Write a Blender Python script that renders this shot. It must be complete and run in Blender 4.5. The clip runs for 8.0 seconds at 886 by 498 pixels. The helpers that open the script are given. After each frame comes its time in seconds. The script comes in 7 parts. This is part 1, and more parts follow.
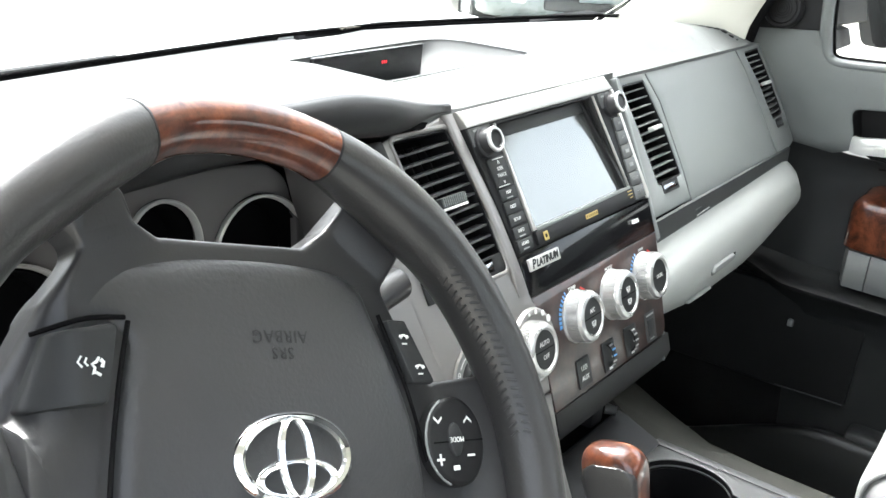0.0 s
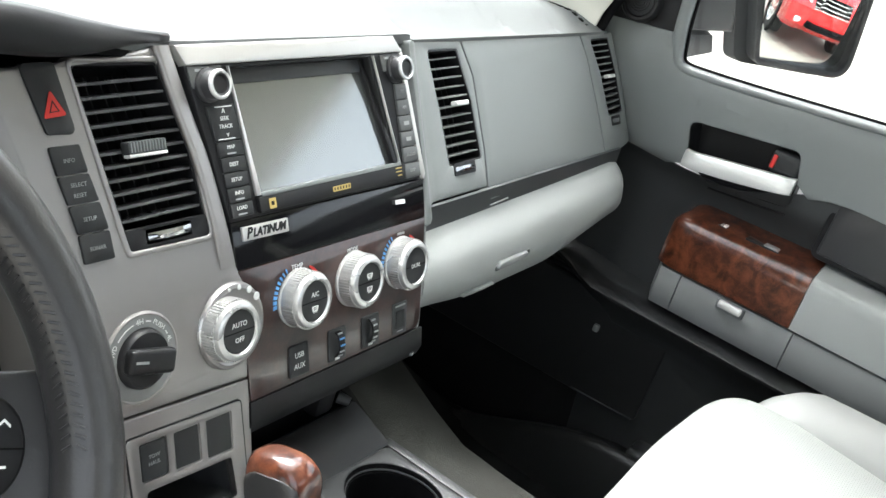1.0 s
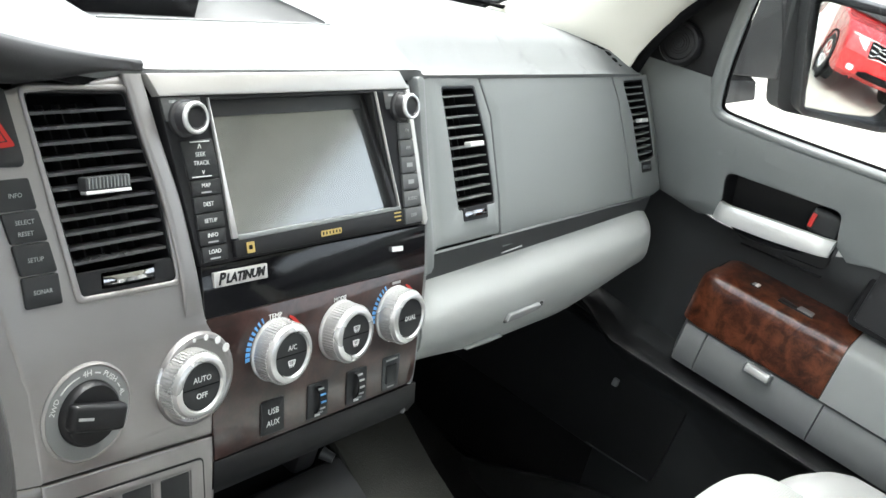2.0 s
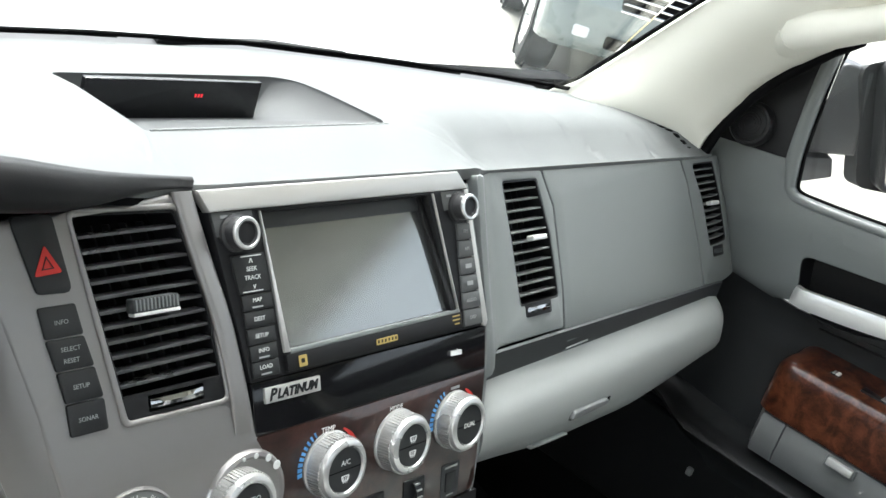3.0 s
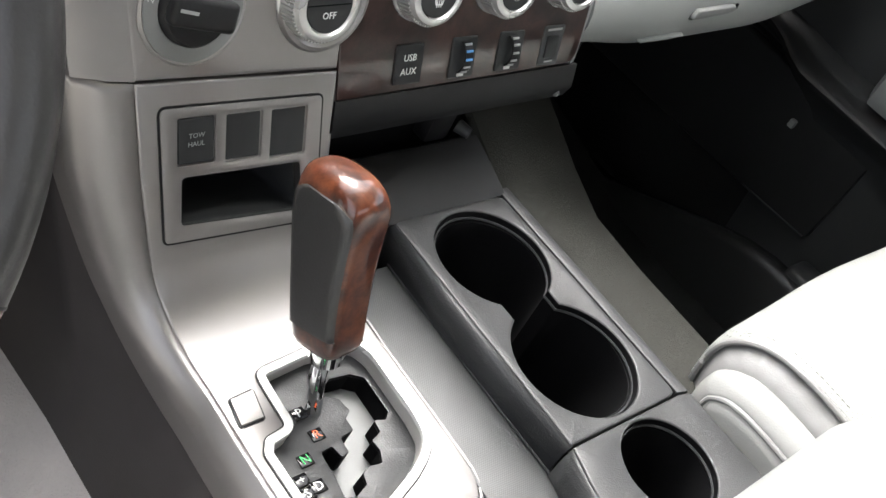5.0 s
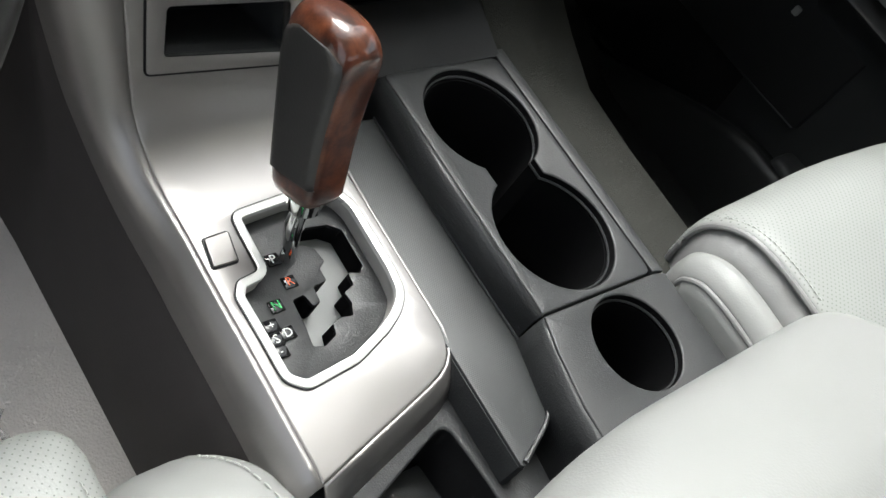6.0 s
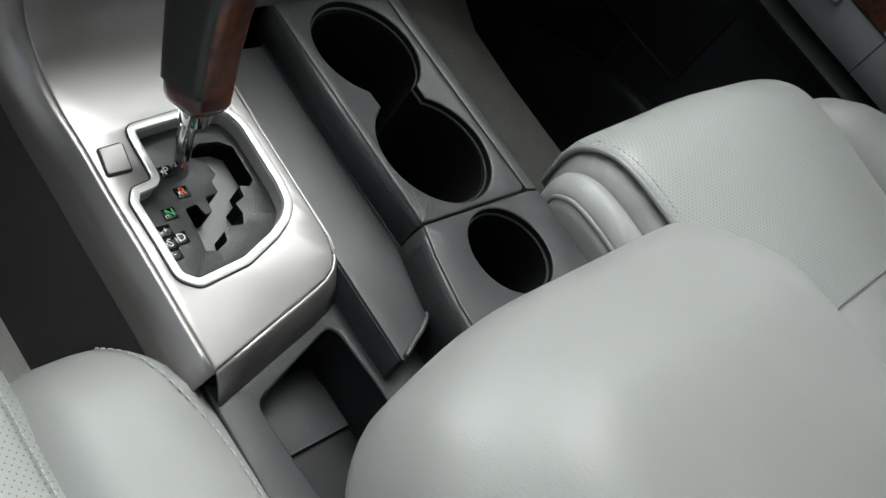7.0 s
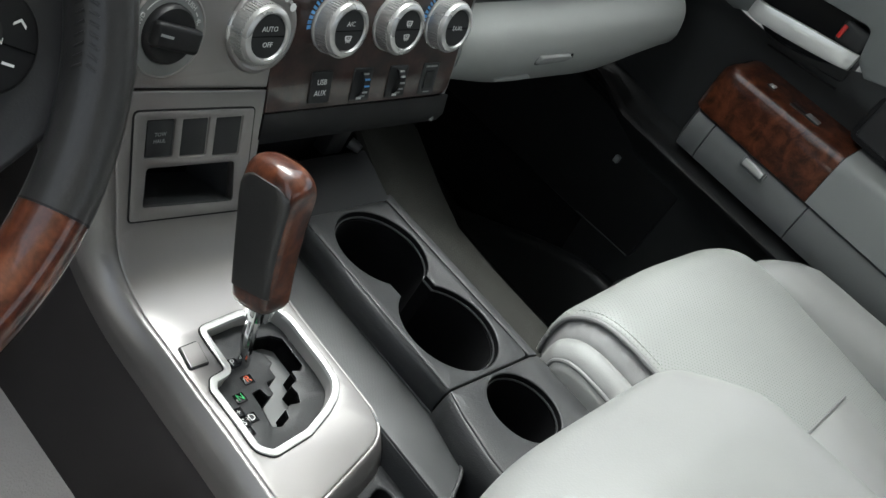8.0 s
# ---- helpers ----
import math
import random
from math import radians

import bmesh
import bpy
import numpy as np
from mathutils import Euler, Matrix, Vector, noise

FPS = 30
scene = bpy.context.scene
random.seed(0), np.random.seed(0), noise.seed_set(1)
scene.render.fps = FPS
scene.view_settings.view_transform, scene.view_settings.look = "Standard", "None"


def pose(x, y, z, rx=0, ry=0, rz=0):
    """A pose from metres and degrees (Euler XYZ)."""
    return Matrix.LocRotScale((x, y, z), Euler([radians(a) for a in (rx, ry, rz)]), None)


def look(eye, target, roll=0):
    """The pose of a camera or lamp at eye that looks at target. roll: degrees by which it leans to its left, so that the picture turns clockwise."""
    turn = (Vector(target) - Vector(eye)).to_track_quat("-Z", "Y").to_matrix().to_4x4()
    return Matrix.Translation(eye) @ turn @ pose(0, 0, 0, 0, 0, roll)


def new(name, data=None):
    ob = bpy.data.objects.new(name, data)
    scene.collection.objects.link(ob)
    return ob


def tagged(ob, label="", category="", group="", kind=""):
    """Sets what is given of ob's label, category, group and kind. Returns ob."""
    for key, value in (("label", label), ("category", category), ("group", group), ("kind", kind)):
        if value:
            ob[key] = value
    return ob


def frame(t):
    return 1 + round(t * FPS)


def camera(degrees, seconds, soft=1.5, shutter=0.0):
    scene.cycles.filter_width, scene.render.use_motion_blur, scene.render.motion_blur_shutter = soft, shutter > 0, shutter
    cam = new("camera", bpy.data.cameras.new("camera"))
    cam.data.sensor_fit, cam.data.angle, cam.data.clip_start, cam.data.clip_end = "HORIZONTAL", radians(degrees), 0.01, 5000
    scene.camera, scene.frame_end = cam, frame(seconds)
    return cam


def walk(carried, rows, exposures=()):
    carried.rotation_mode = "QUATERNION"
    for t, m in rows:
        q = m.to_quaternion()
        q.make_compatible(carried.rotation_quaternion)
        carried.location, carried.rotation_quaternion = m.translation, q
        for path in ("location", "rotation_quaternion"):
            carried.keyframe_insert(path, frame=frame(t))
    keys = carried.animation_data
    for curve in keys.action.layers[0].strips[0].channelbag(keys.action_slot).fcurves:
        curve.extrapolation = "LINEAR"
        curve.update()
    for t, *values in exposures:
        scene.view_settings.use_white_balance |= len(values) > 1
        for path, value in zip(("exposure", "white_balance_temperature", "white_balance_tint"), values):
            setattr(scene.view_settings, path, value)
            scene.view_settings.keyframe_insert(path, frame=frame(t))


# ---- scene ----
cam = camera(46.0, 8.0)
PATH = [
    (0, (-0.808, -0.347, 1.523), (0.757, 0.676, 0.81), 6.2),
    (0.5, (-0.726, -0.394, 1.553), (0.906, 0.428, 0.739), 13.2),
    (1, (-0.637, -0.403, 1.539), (1.007, 0.427, 0.758), 18.5),
    (1.2, (-0.616, -0.413, 1.538), (1.036, 0.423, 0.783), 20.1),
    (2.3, (-0.547, -0.386, 1.555), (1.029, 0.578, 0.789), 20.1),
    (2.5, (-0.544, -0.385, 1.562), (1.013, 0.65, 0.851), 18.6),
    (3, (-0.526, -0.37, 1.576), (1.005, 0.696, 0.855), 18.6),
    (3.5, (-0.515, -0.369, 1.569), (0.991, 0.683, 0.778), 20.0),
    (4, (-0.495, -0.344, 1.513), (0.908, 0.641, 0.482), 23.7),
    (4.5, (-0.483, -0.346, 1.472), (0.882, 0.508, 0.285), 28.2),
    (4.7, (-0.481, -0.352, 1.461), (0.865, 0.469, 0.23), 28.7),
    (5.8, (-0.474, -0.369, 1.431), (0.826, 0.285, 0.06), 35.6),
    (6, (-0.474, -0.358, 1.437), (0.831, 0.211, 0.032), 39.4),
    (6.5, (-0.488, -0.394, 1.449), (0.874, 0.068, 0.06), 44.2),
    (7, (-0.505, -0.417, 1.458), (0.902, 0.027, 0.108), 42.9),
    (7.5, (-0.576, -0.428, 1.47), (0.904, 0.129, 0.245), 38.3),
    (8, (-0.641, -0.434, 1.498), (0.918, 0.233, 0.437), 34.4),
]
EXPOSURES = [
    (0, 2.65, 6250, 7), (0.5, 2.3, 6250, 7), (1, 2.38, 6250, 7), (2.5, 2.3, 6250, 7), (3, 1.92, 6200, 6), (3.5, 1.55, 6150, 5), (4, 1.96, 6200, 7), (4.5, 2.2, 6500, 12), (6, 1.24, 6350, 7), (7, 0.57, 6200, 5), (7.5, 0.63, 6200, 5), (8, 1.02, 6200, 5),
]
walk(cam, [(t, look(eye, target, roll)) for t, eye, target, roll in PATH], EXPOSURES)

# ---- light ----
world = bpy.data.worlds.new("sky")
scene.world = world
world.use_nodes = True
wn = world.node_tree
sky = wn.nodes.new("ShaderNodeTexSky")
sky.sky_type = "NISHITA"
sky.sun_disc = False
sky.sun_elevation, sky.sun_rotation = radians(60), radians(20)
sky.air_density, sky.dust_density, sky.ozone_density = 1.0, 6.0, 0.6
wn.nodes["Background"].inputs[1].default_value = 0.15
haze = wn.nodes.new("ShaderNodeHueSaturation")
haze.inputs["Saturation"].default_value = 0.30
wn.links.new(sky.outputs[0], haze.inputs["Color"])
wn.links.new(haze.outputs[0], wn.nodes["Background"].inputs[0])

lamp = bpy.data.lights.new("sun", "SUN")
lamp.energy, lamp.angle, lamp.color = 1.15, radians(32), (1.0, 0.98, 0.95)
sun = new("sun", lamp)
sun.matrix_world = look((0, 0, 8), (-8 * math.sin(radians(20)) / math.tan(radians(60)), -8 * math.cos(radians(20)) / math.tan(radians(60)), 0))


# ---- materials ----
def shader(name):
    m = bpy.data.materials.new(name)
    m.use_nodes = True
    nt = m.node_tree
    return m, nt, nt.nodes["Principled BSDF"]


def surface(name, color, rough=0.5, metal=0.0, vary=0.12, scale=9.0, grain=900.0, bump=0.08, coat=0.0, spec=0.5, blotch=None, depth=0.0004):
    """Paint, plastic, leather or metal with uneven tone and a fine grain in relief."""
    m, nt, b = shader(name)
    co = nt.nodes.new("ShaderNodeTexCoord")
    big = nt.nodes.new("ShaderNodeTexNoise")
    big.inputs["Scale"].default_value, big.inputs["Detail"].default_value = scale, 6
    nt.links.new(co.outputs["Object"], big.inputs["Vector"])
    fine = nt.nodes.new("ShaderNodeTexNoise")
    fine.inputs["Scale"].default_value, fine.inputs["Detail"].default_value = grain, 3
    nt.links.new(co.outputs["Object"], fine.inputs["Vector"])
    ramp = nt.nodes.new("ShaderNodeMix")
    ramp.data_type = "RGBA"
    lo, hi = [c * (1 - vary) for c in color], [min(1, c * (1 + vary)) for c in (blotch or color)]
    ramp.inputs[6].default_value, ramp.inputs[7].default_value = (*lo, 1), (*hi, 1)
    mixed = nt.nodes.new("ShaderNodeMath")
    mixed.operation = "MULTIPLY_ADD"
    nt.links.new(fine.outputs[0], mixed.inputs[0])
    mixed.inputs[1].default_value = 0.35
    low = nt.nodes.new("ShaderNodeMath")
    low.operation = "MULTIPLY"
    nt.links.new(big.outputs[0], low.inputs[0])
    low.inputs[1].default_value = 0.65
    nt.links.new(low.outputs[0], mixed.inputs[2])
    nt.links.new(mixed.outputs[0], ramp.inputs[0])
    nt.links.new(ramp.outputs[2], b.inputs["Base Color"])
    rr = nt.nodes.new("ShaderNodeMapRange")
    rr.inputs[1].default_value, rr.inputs[2].default_value = 0.3, 0.7
    rr.inputs[3].default_value, rr.inputs[4].default_value = max(0.02, rough - 0.07), min(1, rough + 0.07)
    nt.links.new(big.outputs[0], rr.inputs[0])
    nt.links.new(rr.outputs[0], b.inputs["Roughness"])
    b.inputs["Metallic"].default_value = metal
    b.inputs["Specular IOR Level"].default_value = spec
    if coat:
        b.inputs["Coat Weight"].default_value, b.inputs["Coat Roughness"].default_value = coat, 0.06
    if bump:
        bp = nt.nodes.new("ShaderNodeBump")
        bp.inputs["Strength"].default_value, bp.inputs["Distance"].default_value = bump, depth
        nt.links.new(fine.outputs[0], bp.inputs["Height"])
        nt.links.new(bp.outputs[0], b.inputs["Normal"])
    return m


def leather(name, color, holes=False, rough=0.48):
    """Soft hide: cell-like creases in relief, and a grid of small holes where it is perforated."""
    m, nt, b = shader(name)
    co = nt.nodes.new("ShaderNodeTexCoord")
    cells = nt.nodes.new("ShaderNodeTexVoronoi")
    cells.inputs["Scale"].default_value = 620
    nt.links.new(co.outputs["Object"], cells.inputs["Vector"])
    big = nt.nodes.new("ShaderNodeTexNoise")
    big.inputs["Scale"].default_value, big.inputs["Detail"].default_value = 11, 5
    nt.links.new(co.outputs["Object"], big.inputs["Vector"])
    mix = nt.nodes.new("ShaderNodeMix")
    mix.data_type = "RGBA"
    mix.inputs[6].default_value = (*[c * 0.93 for c in color], 1)
    mix.inputs[7].default_value = (*[c * 1.06 for c in color], 1)
    nt.links.new(big.outputs[0], mix.inputs[0])
    out, height = mix.outputs[2], cells.outputs["Distance"]
    if holes:
        sep = nt.nodes.new("ShaderNodeSeparateXYZ")
        nt.links.new(co.outputs["Object"], sep.inputs[0])
        waves = []
        for axis in (0, 1):
            add = nt.nodes.new("ShaderNodeMath")
            add.operation = "ADD" if axis == 0 else "SUBTRACT"
            nt.links.new(sep.outputs[0], add.inputs[0])
            nt.links.new(sep.outputs[1], add.inputs[1])
            k = nt.nodes.new("ShaderNodeMath")
            k.operation = "MULTIPLY"
            k.inputs[1].default_value = 2 * math.pi / 0.0052
            nt.links.new(add.outputs[0], k.inputs[0])
            c = nt.nodes.new("ShaderNodeMath")
            c.operation = "COSINE"
            nt.links.new(k.outputs[0], c.inputs[0])
            waves.append(c)
        s = nt.nodes.new("ShaderNodeMath")
        s.operation = "ADD"
        nt.links.new(waves[0].outputs[0], s.inputs[0])
        nt.links.new(waves[1].outputs[0], s.inputs[1])
        dots = nt.nodes.new("ShaderNodeMapRange")
        dots.inputs[1].default_value, dots.inputs[2].default_value = 1.5, 1.85
        nt.links.new(s.outputs[0], dots.inputs[0])
        dark = nt.nodes.new("ShaderNodeMix")
        dark.data_type = "RGBA"
        dark.inputs[7].default_value = (*[c * 0.35 for c in color], 1)
        nt.links.new(dots.outputs[0], dark.inputs[0])
        nt.links.new(out, dark.inputs[6])
        out = dark.outputs[2]
    nt.links.new(out, b.inputs["Base Color"])
    b.inputs["Roughness"].default_value = rough
    bp = nt.nodes.new("ShaderNodeBump")
    bp.inputs["Strength"].default_value, bp.inputs["Distance"].default_value = 0.12, 0.0005
    nt.links.new(height, bp.inputs["Height"])
    nt.links.new(bp.outputs[0], b.inputs["Normal"])
    return m


def weave(name, color, period):
    """Rubber with a fine grid of raised dots."""
    m = surface(name, color, 0.5, vary=0.12, grain=1500, bump=0.0)
    nt = m.node_tree
    co = nt.nodes.new("ShaderNodeTexCoord")
    sep = nt.nodes.new("ShaderNodeSeparateXYZ")
    nt.links.new(co.outputs["Object"], sep.inputs[0])
    cs = []
    for k in (0, 1):
        mu_ = nt.nodes.new("ShaderNodeMath")
        mu_.operation = "MULTIPLY"
        mu_.inputs[1].default_value = 2 * math.pi / period
        nt.links.new(sep.outputs[k], mu_.inputs[0])
        c = nt.nodes.new("ShaderNodeMath")
        c.operation = "COSINE"
        nt.links.new(mu_.outputs[0], c.inputs[0])
        cs.append(c)
    pr = nt.nodes.new("ShaderNodeMath")
    pr.operation = "MULTIPLY"
    nt.links.new(cs[0].outputs[0], pr.inputs[0])
    nt.links.new(cs[1].outputs[0], pr.inputs[1])
    bp = nt.nodes.new("ShaderNodeBump")
    bp.inputs["Strength"].default_value, bp.inputs["Distance"].default_value = 0.12, 0.0004
    nt.links.new(pr.outputs[0], bp.inputs["Height"])
    nt.links.new(bp.outputs[0], nt.nodes["Principled BSDF"].inputs["Normal"])
    return m


def burl(name, dark, mid, light, scale, coat=1.0):
    """Lacquered burl: soft clouds of figure with darker eyes and a fine grain, under a clear coat."""
    m, nt, b = shader(name)
    co = nt.nodes.new("ShaderNodeTexCoord")
    n1 = nt.nodes.new("ShaderNodeTexNoise")
    n1.inputs["Scale"].default_value, n1.inputs["Detail"].default_value, n1.inputs["Roughness"].default_value = scale * 1.6, 5, 0.62
    n1.inputs["Distortion"].default_value = 0.7
    nt.links.new(co.outputs["Object"], n1.inputs["Vector"])
    eyes = nt.nodes.new("ShaderNodeTexVoronoi")
    eyes.inputs["Scale"].default_value = scale * 2.6
    nt.links.new(co.outputs["Object"], eyes.inputs["Vector"])
    fine = nt.nodes.new("ShaderNodeTexNoise")
    fine.inputs["Scale"].default_value, fine.inputs["Detail"].default_value = scale * 14, 3
    nt.links.new(co.outputs["Object"], fine.inputs["Vector"])
    total = n1.outputs[0]
    for node, out, k in ((eyes, "Distance", 0.22), (fine, 0, 0.22)):
        add = nt.nodes.new("ShaderNodeMath")
        add.operation = "MULTIPLY_ADD"
        nt.links.new(node.outputs[out], add.inputs[0])
        add.inputs[1].default_value = k
        nt.links.new(total, add.inputs[2])
        total = add.outputs[0]
    ramp = nt.nodes.new("ShaderNodeValToRGB")
    e = ramp.color_ramp.elements
    e[0].position, e[0].color = 0.48, (*dark, 1)
    e[1].position, e[1].color = 0.92, (*light, 1)
    x = e.new(0.68)
    x.color = (*mid, 1)
    nt.links.new(total, ramp.inputs[0])
    nt.links.new(ramp.outputs[0], b.inputs["Base Color"])
    b.inputs["Roughness"].default_value, b.inputs["Specular IOR Level"].default_value = 0.38, 0.25
    b.inputs["Coat Weight"].default_value, b.inputs["Coat Roughness"].default_value, b.inputs["Coat IOR"].default_value = coat, 0.06, 1.65
    return m


def plain(name, color, rough=0.4, metal=0.0, emit=0.0):
    m, nt, b = shader(name)
    b.inputs["Base Color"].default_value = (*color, 1)
    b.inputs["Roughness"].default_value, b.inputs["Metallic"].default_value = rough, metal
    if emit:
        b.inputs["Emission Color"].default_value, b.inputs["Emission Strength"].default_value = (*color, 1), emit
    return m


def glass(name, tint=(1, 1, 1), rough=0.0):
    m, nt, b = shader(name)
    b.inputs["Base Color"].default_value = (*tint, 1)
    b.inputs["Transmission Weight"].default_value, b.inputs["Roughness"].default_value, b.inputs["IOR"].default_value = 1.0, rough, 1.45
    return m


M_DASH = surface("dash grain", (0.172, 0.184, 0.184), 0.48, vary=0.06, grain=800, bump=0.42, scale=5)
M_DASHTOP = surface("dash top grain", (0.120, 0.127, 0.127), 0.60, vary=0.06, grain=800, bump=0.5, scale=5, spec=0.35)
M_POD = surface("display tray grain", (0.052, 0.055, 0.056), 0.60, vary=0.05, grain=1100, bump=0.25, scale=5, spec=0.35)
M_DASHDARK = surface("dark dash grain", (0.036, 0.038, 0.040), 0.48, vary=0.10, grain=1100, bump=0.25)
M_CLUSTER = surface("cluster grain", (0.125, 0.118, 0.115), 0.55, vary=0.06, grain=1100, bump=0.2)
M_BLACK = surface("black plastic", (0.010, 0.010, 0.011), 0.45, vary=0.2, grain=1200, bump=0.15, spec=0.3)
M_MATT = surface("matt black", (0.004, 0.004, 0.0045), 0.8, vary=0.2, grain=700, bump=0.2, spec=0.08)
M_CONSOLE = surface("console grain", (0.029, 0.030, 0.031), 0.42, vary=0.10, grain=850, bump=0.5, spec=0.42, depth=0.0005)
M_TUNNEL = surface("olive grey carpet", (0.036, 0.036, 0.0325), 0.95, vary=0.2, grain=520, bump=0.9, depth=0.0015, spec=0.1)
M_LIGHT = surface("light grey trim", (0.32, 0.334, 0.325), 0.50, vary=0.04, grain=1000, bump=0.2)
M_SILVER = surface("satin silver paint", (0.335, 0.322, 0.315), 0.40, metal=0.88, vary=0.04, grain=2600, bump=0.05, scale=4)
M_BRIGHT = surface("bright satin trim", (0.82, 0.82, 0.80), 0.30, metal=0.40, vary=0.03, grain=2400, bump=0)
# for the unseen wall added to dim light from behind
M_LIGHTBLOCK = surface("light block grey", (0.075, 0.075, 0.075), 0.9, vary=0.08, grain=600, bump=0.4)
M_DOOR = surface("grey door grain", (0.175, 0.187, 0.186), 0.43, vary=0.06, grain=800, bump=0.4, scale=5)
M_KICK = surface("kick panel grain", (0.019, 0.0195, 0.020), 0.40, vary=0.10, grain=1000, bump=0.25)
M_DOORDARK = surface("charcoal door grain", (0.036, 0.038, 0.039), 0.58, vary=0.10, grain=1100, bump=0.25)
M_FILM = plain("crumpled clear film", (0.85, 0.87, 0.86), 0.15)
M_FILM.node_tree.nodes["Principled BSDF"].inputs["Alpha"].default_value = 0.22
M_KNOB = surface("knob metal", (0.60, 0.60, 0.59), 0.27, metal=0.66, vary=0.03, grain=2000, bump=0.05)
M_DARKCHROME = plain("smoked chrome", (0.42, 0.42, 0.43), 0.10, 1.0)
M_CHROME = plain("chrome", (0.85, 0.86, 0.87), 0.05, 1.0)
M_GLOSS = surface("gloss black", (0.006, 0.006, 0.007), 0.06, vary=0.05, bump=0.0)
M_BUTTON = surface("button rubber", (0.024, 0.025, 0.026), 0.45, vary=0.1, grain=1500, bump=0.1, spec=0.3)
M_WOOD = burl("burl wood", (0.014, 0.0040, 0.0026), (0.058, 0.0155, 0.0075), (0.135, 0.042, 0.018), 30)
M_WOODFLAT = burl("dark wood film", (0.007, 0.0030, 0.0026), (0.019, 0.0072, 0.0056), (0.040, 0.0150, 0.0110), 26, 0.8)
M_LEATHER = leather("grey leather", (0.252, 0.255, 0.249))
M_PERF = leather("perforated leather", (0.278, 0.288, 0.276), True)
M_GUSSET = leather("darker leather", (0.21, 0.21, 0.21))
M_WHEEL = leather("charcoal leather", (0.027, 0.0265, 0.0265), rough=0.30)
M_PAD = surface("airbag skin", (0.031, 0.0315, 0.033), 0.37, vary=0.08, grain=420, bump=0.5, depth=0.0006)
M_SPOKE = surface("spoke plastic", (0.030, 0.030, 0.0315), 0.34, vary=0.08, grain=700, bump=0.15)
M_SIDE = surface("dark brown-black plastic", (0.044, 0.039, 0.039), 0.55, vary=0.1, grain=700, bump=0.3, spec=0.3)
M_WALL = surface("silver painted wall", (0.60, 0.59, 0.57), 0.33, metal=0.62, vary=0.04, grain=2000, bump=0.05)
M_THREAD = plain("thread", (0.40, 0.41, 0.39), 0.8)
M_MID = surface("mid grey trim", (0.20, 0.205, 0.205), 0.50, vary=0.05, grain=1000, bump=0.2)
M_CREAM = surface("cream headliner", (0.74, 0.73, 0.65), 0.75, vary=0.04, grain=800, bump=0.2)
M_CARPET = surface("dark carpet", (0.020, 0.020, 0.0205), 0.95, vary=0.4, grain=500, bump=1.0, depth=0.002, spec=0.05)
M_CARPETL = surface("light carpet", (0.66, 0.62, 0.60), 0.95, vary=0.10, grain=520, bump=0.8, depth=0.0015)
M_MESHMAT = weave("textured rubber mat", (0.040, 0.042, 0.043), 0.0019)
M_WHITE = plain("white print", (0.72, 0.73, 0.72), 0.5)
M_KEY = surface("grey key plastic", (0.085, 0.088, 0.088), 0.42, vary=0.06, grain=1500, bump=0.05)
M_GREYPRINT = plain("grey print", (0.30, 0.31, 0.31), 0.5)
M_RED = plain("red print", (0.50, 0.025, 0.02), 0.4)
M_BLUE = plain("blue print", (0.10, 0.30, 0.62), 0.4)
M_LED = plain("red display digits", (0.8, 0.02, 0.03), 0.4, 0.0, 0.22)
M_GREEN = plain("green print", (0.03, 0.50, 0.12), 0.4)
M_ORANGE = plain("orange print", (0.85, 0.10, 0.01), 0.4)
M_GOLD = plain("yellow print", (0.42, 0.31, 0.10), 0.45)
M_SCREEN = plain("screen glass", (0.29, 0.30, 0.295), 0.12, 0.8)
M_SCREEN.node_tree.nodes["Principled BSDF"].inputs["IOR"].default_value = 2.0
M_GLASS = glass("window glass", (0.97, 0.99, 0.98))
M_MIRROR = plain("mirror", (0.50, 0.52, 0.51), 0.01, 1.0)
M_CONCRETE = surface("concrete", (0.35, 0.335, 0.295), 0.9, vary=0.15, scale=0.9, grain=60, bump=0.3, depth=0.004)
M_STRIPE = plain("road paint", (0.75, 0.75, 0.72), 0.7)
M_REDPAINT = surface("red car paint", (0.55, 0.012, 0.015), 0.25, vary=0.03, bump=0.0, coat=1.0)
M_BLUEPAINT = surface("silver blue car paint", (0.20, 0.245, 0.25), 0.3, vary=0.03, bump=0.0, coat=1.0)
M_WHITEPAINT = surface("white car paint", (0.84, 0.84, 0.82), 0.45, vary=0.03, bump=0.0)
M_SLAT = surface("slat plastic", (0.075, 0.075, 0.079), 0.30, vary=0.1, grain=1500, bump=0.05)
M_TYRE = surface("tyre rubber", (0.018, 0.018, 0.018), 0.8, vary=0.2, grain=120, bump=0.3)
M_LENS = plain("lamp lens", (0.75, 0.78, 0.80), 0.1)
M_GRASS = surface("dry grass", (0.20, 0.16, 0.05), 0.95, vary=0.5, scale=2, grain=40, bump=0.6, depth=0.02)

# ---- small tools ----
def mesh_object(name, bm, material, angle=38):
    bmesh.ops.recalc_face_normals(bm, faces=bm.faces)
    me = bpy.data.meshes.new(name)
    bm.to_mesh(me)
    bm.free()
    me.polygons.foreach_set("use_smooth", [True] * len(me.polygons))
    me.set_sharp_from_angle(angle=radians(angle))
    me.materials.append(material)
    return new(name, me)


def part(name, bm, material, parent, label="", angle=38):
    ob = mesh_object(name, bm, material, angle)
    ob.parent = parent
    if parent.parent is None:
        ob.matrix_parent_inverse = Matrix.Translation(-parent.location)
    return tagged(ob, label)


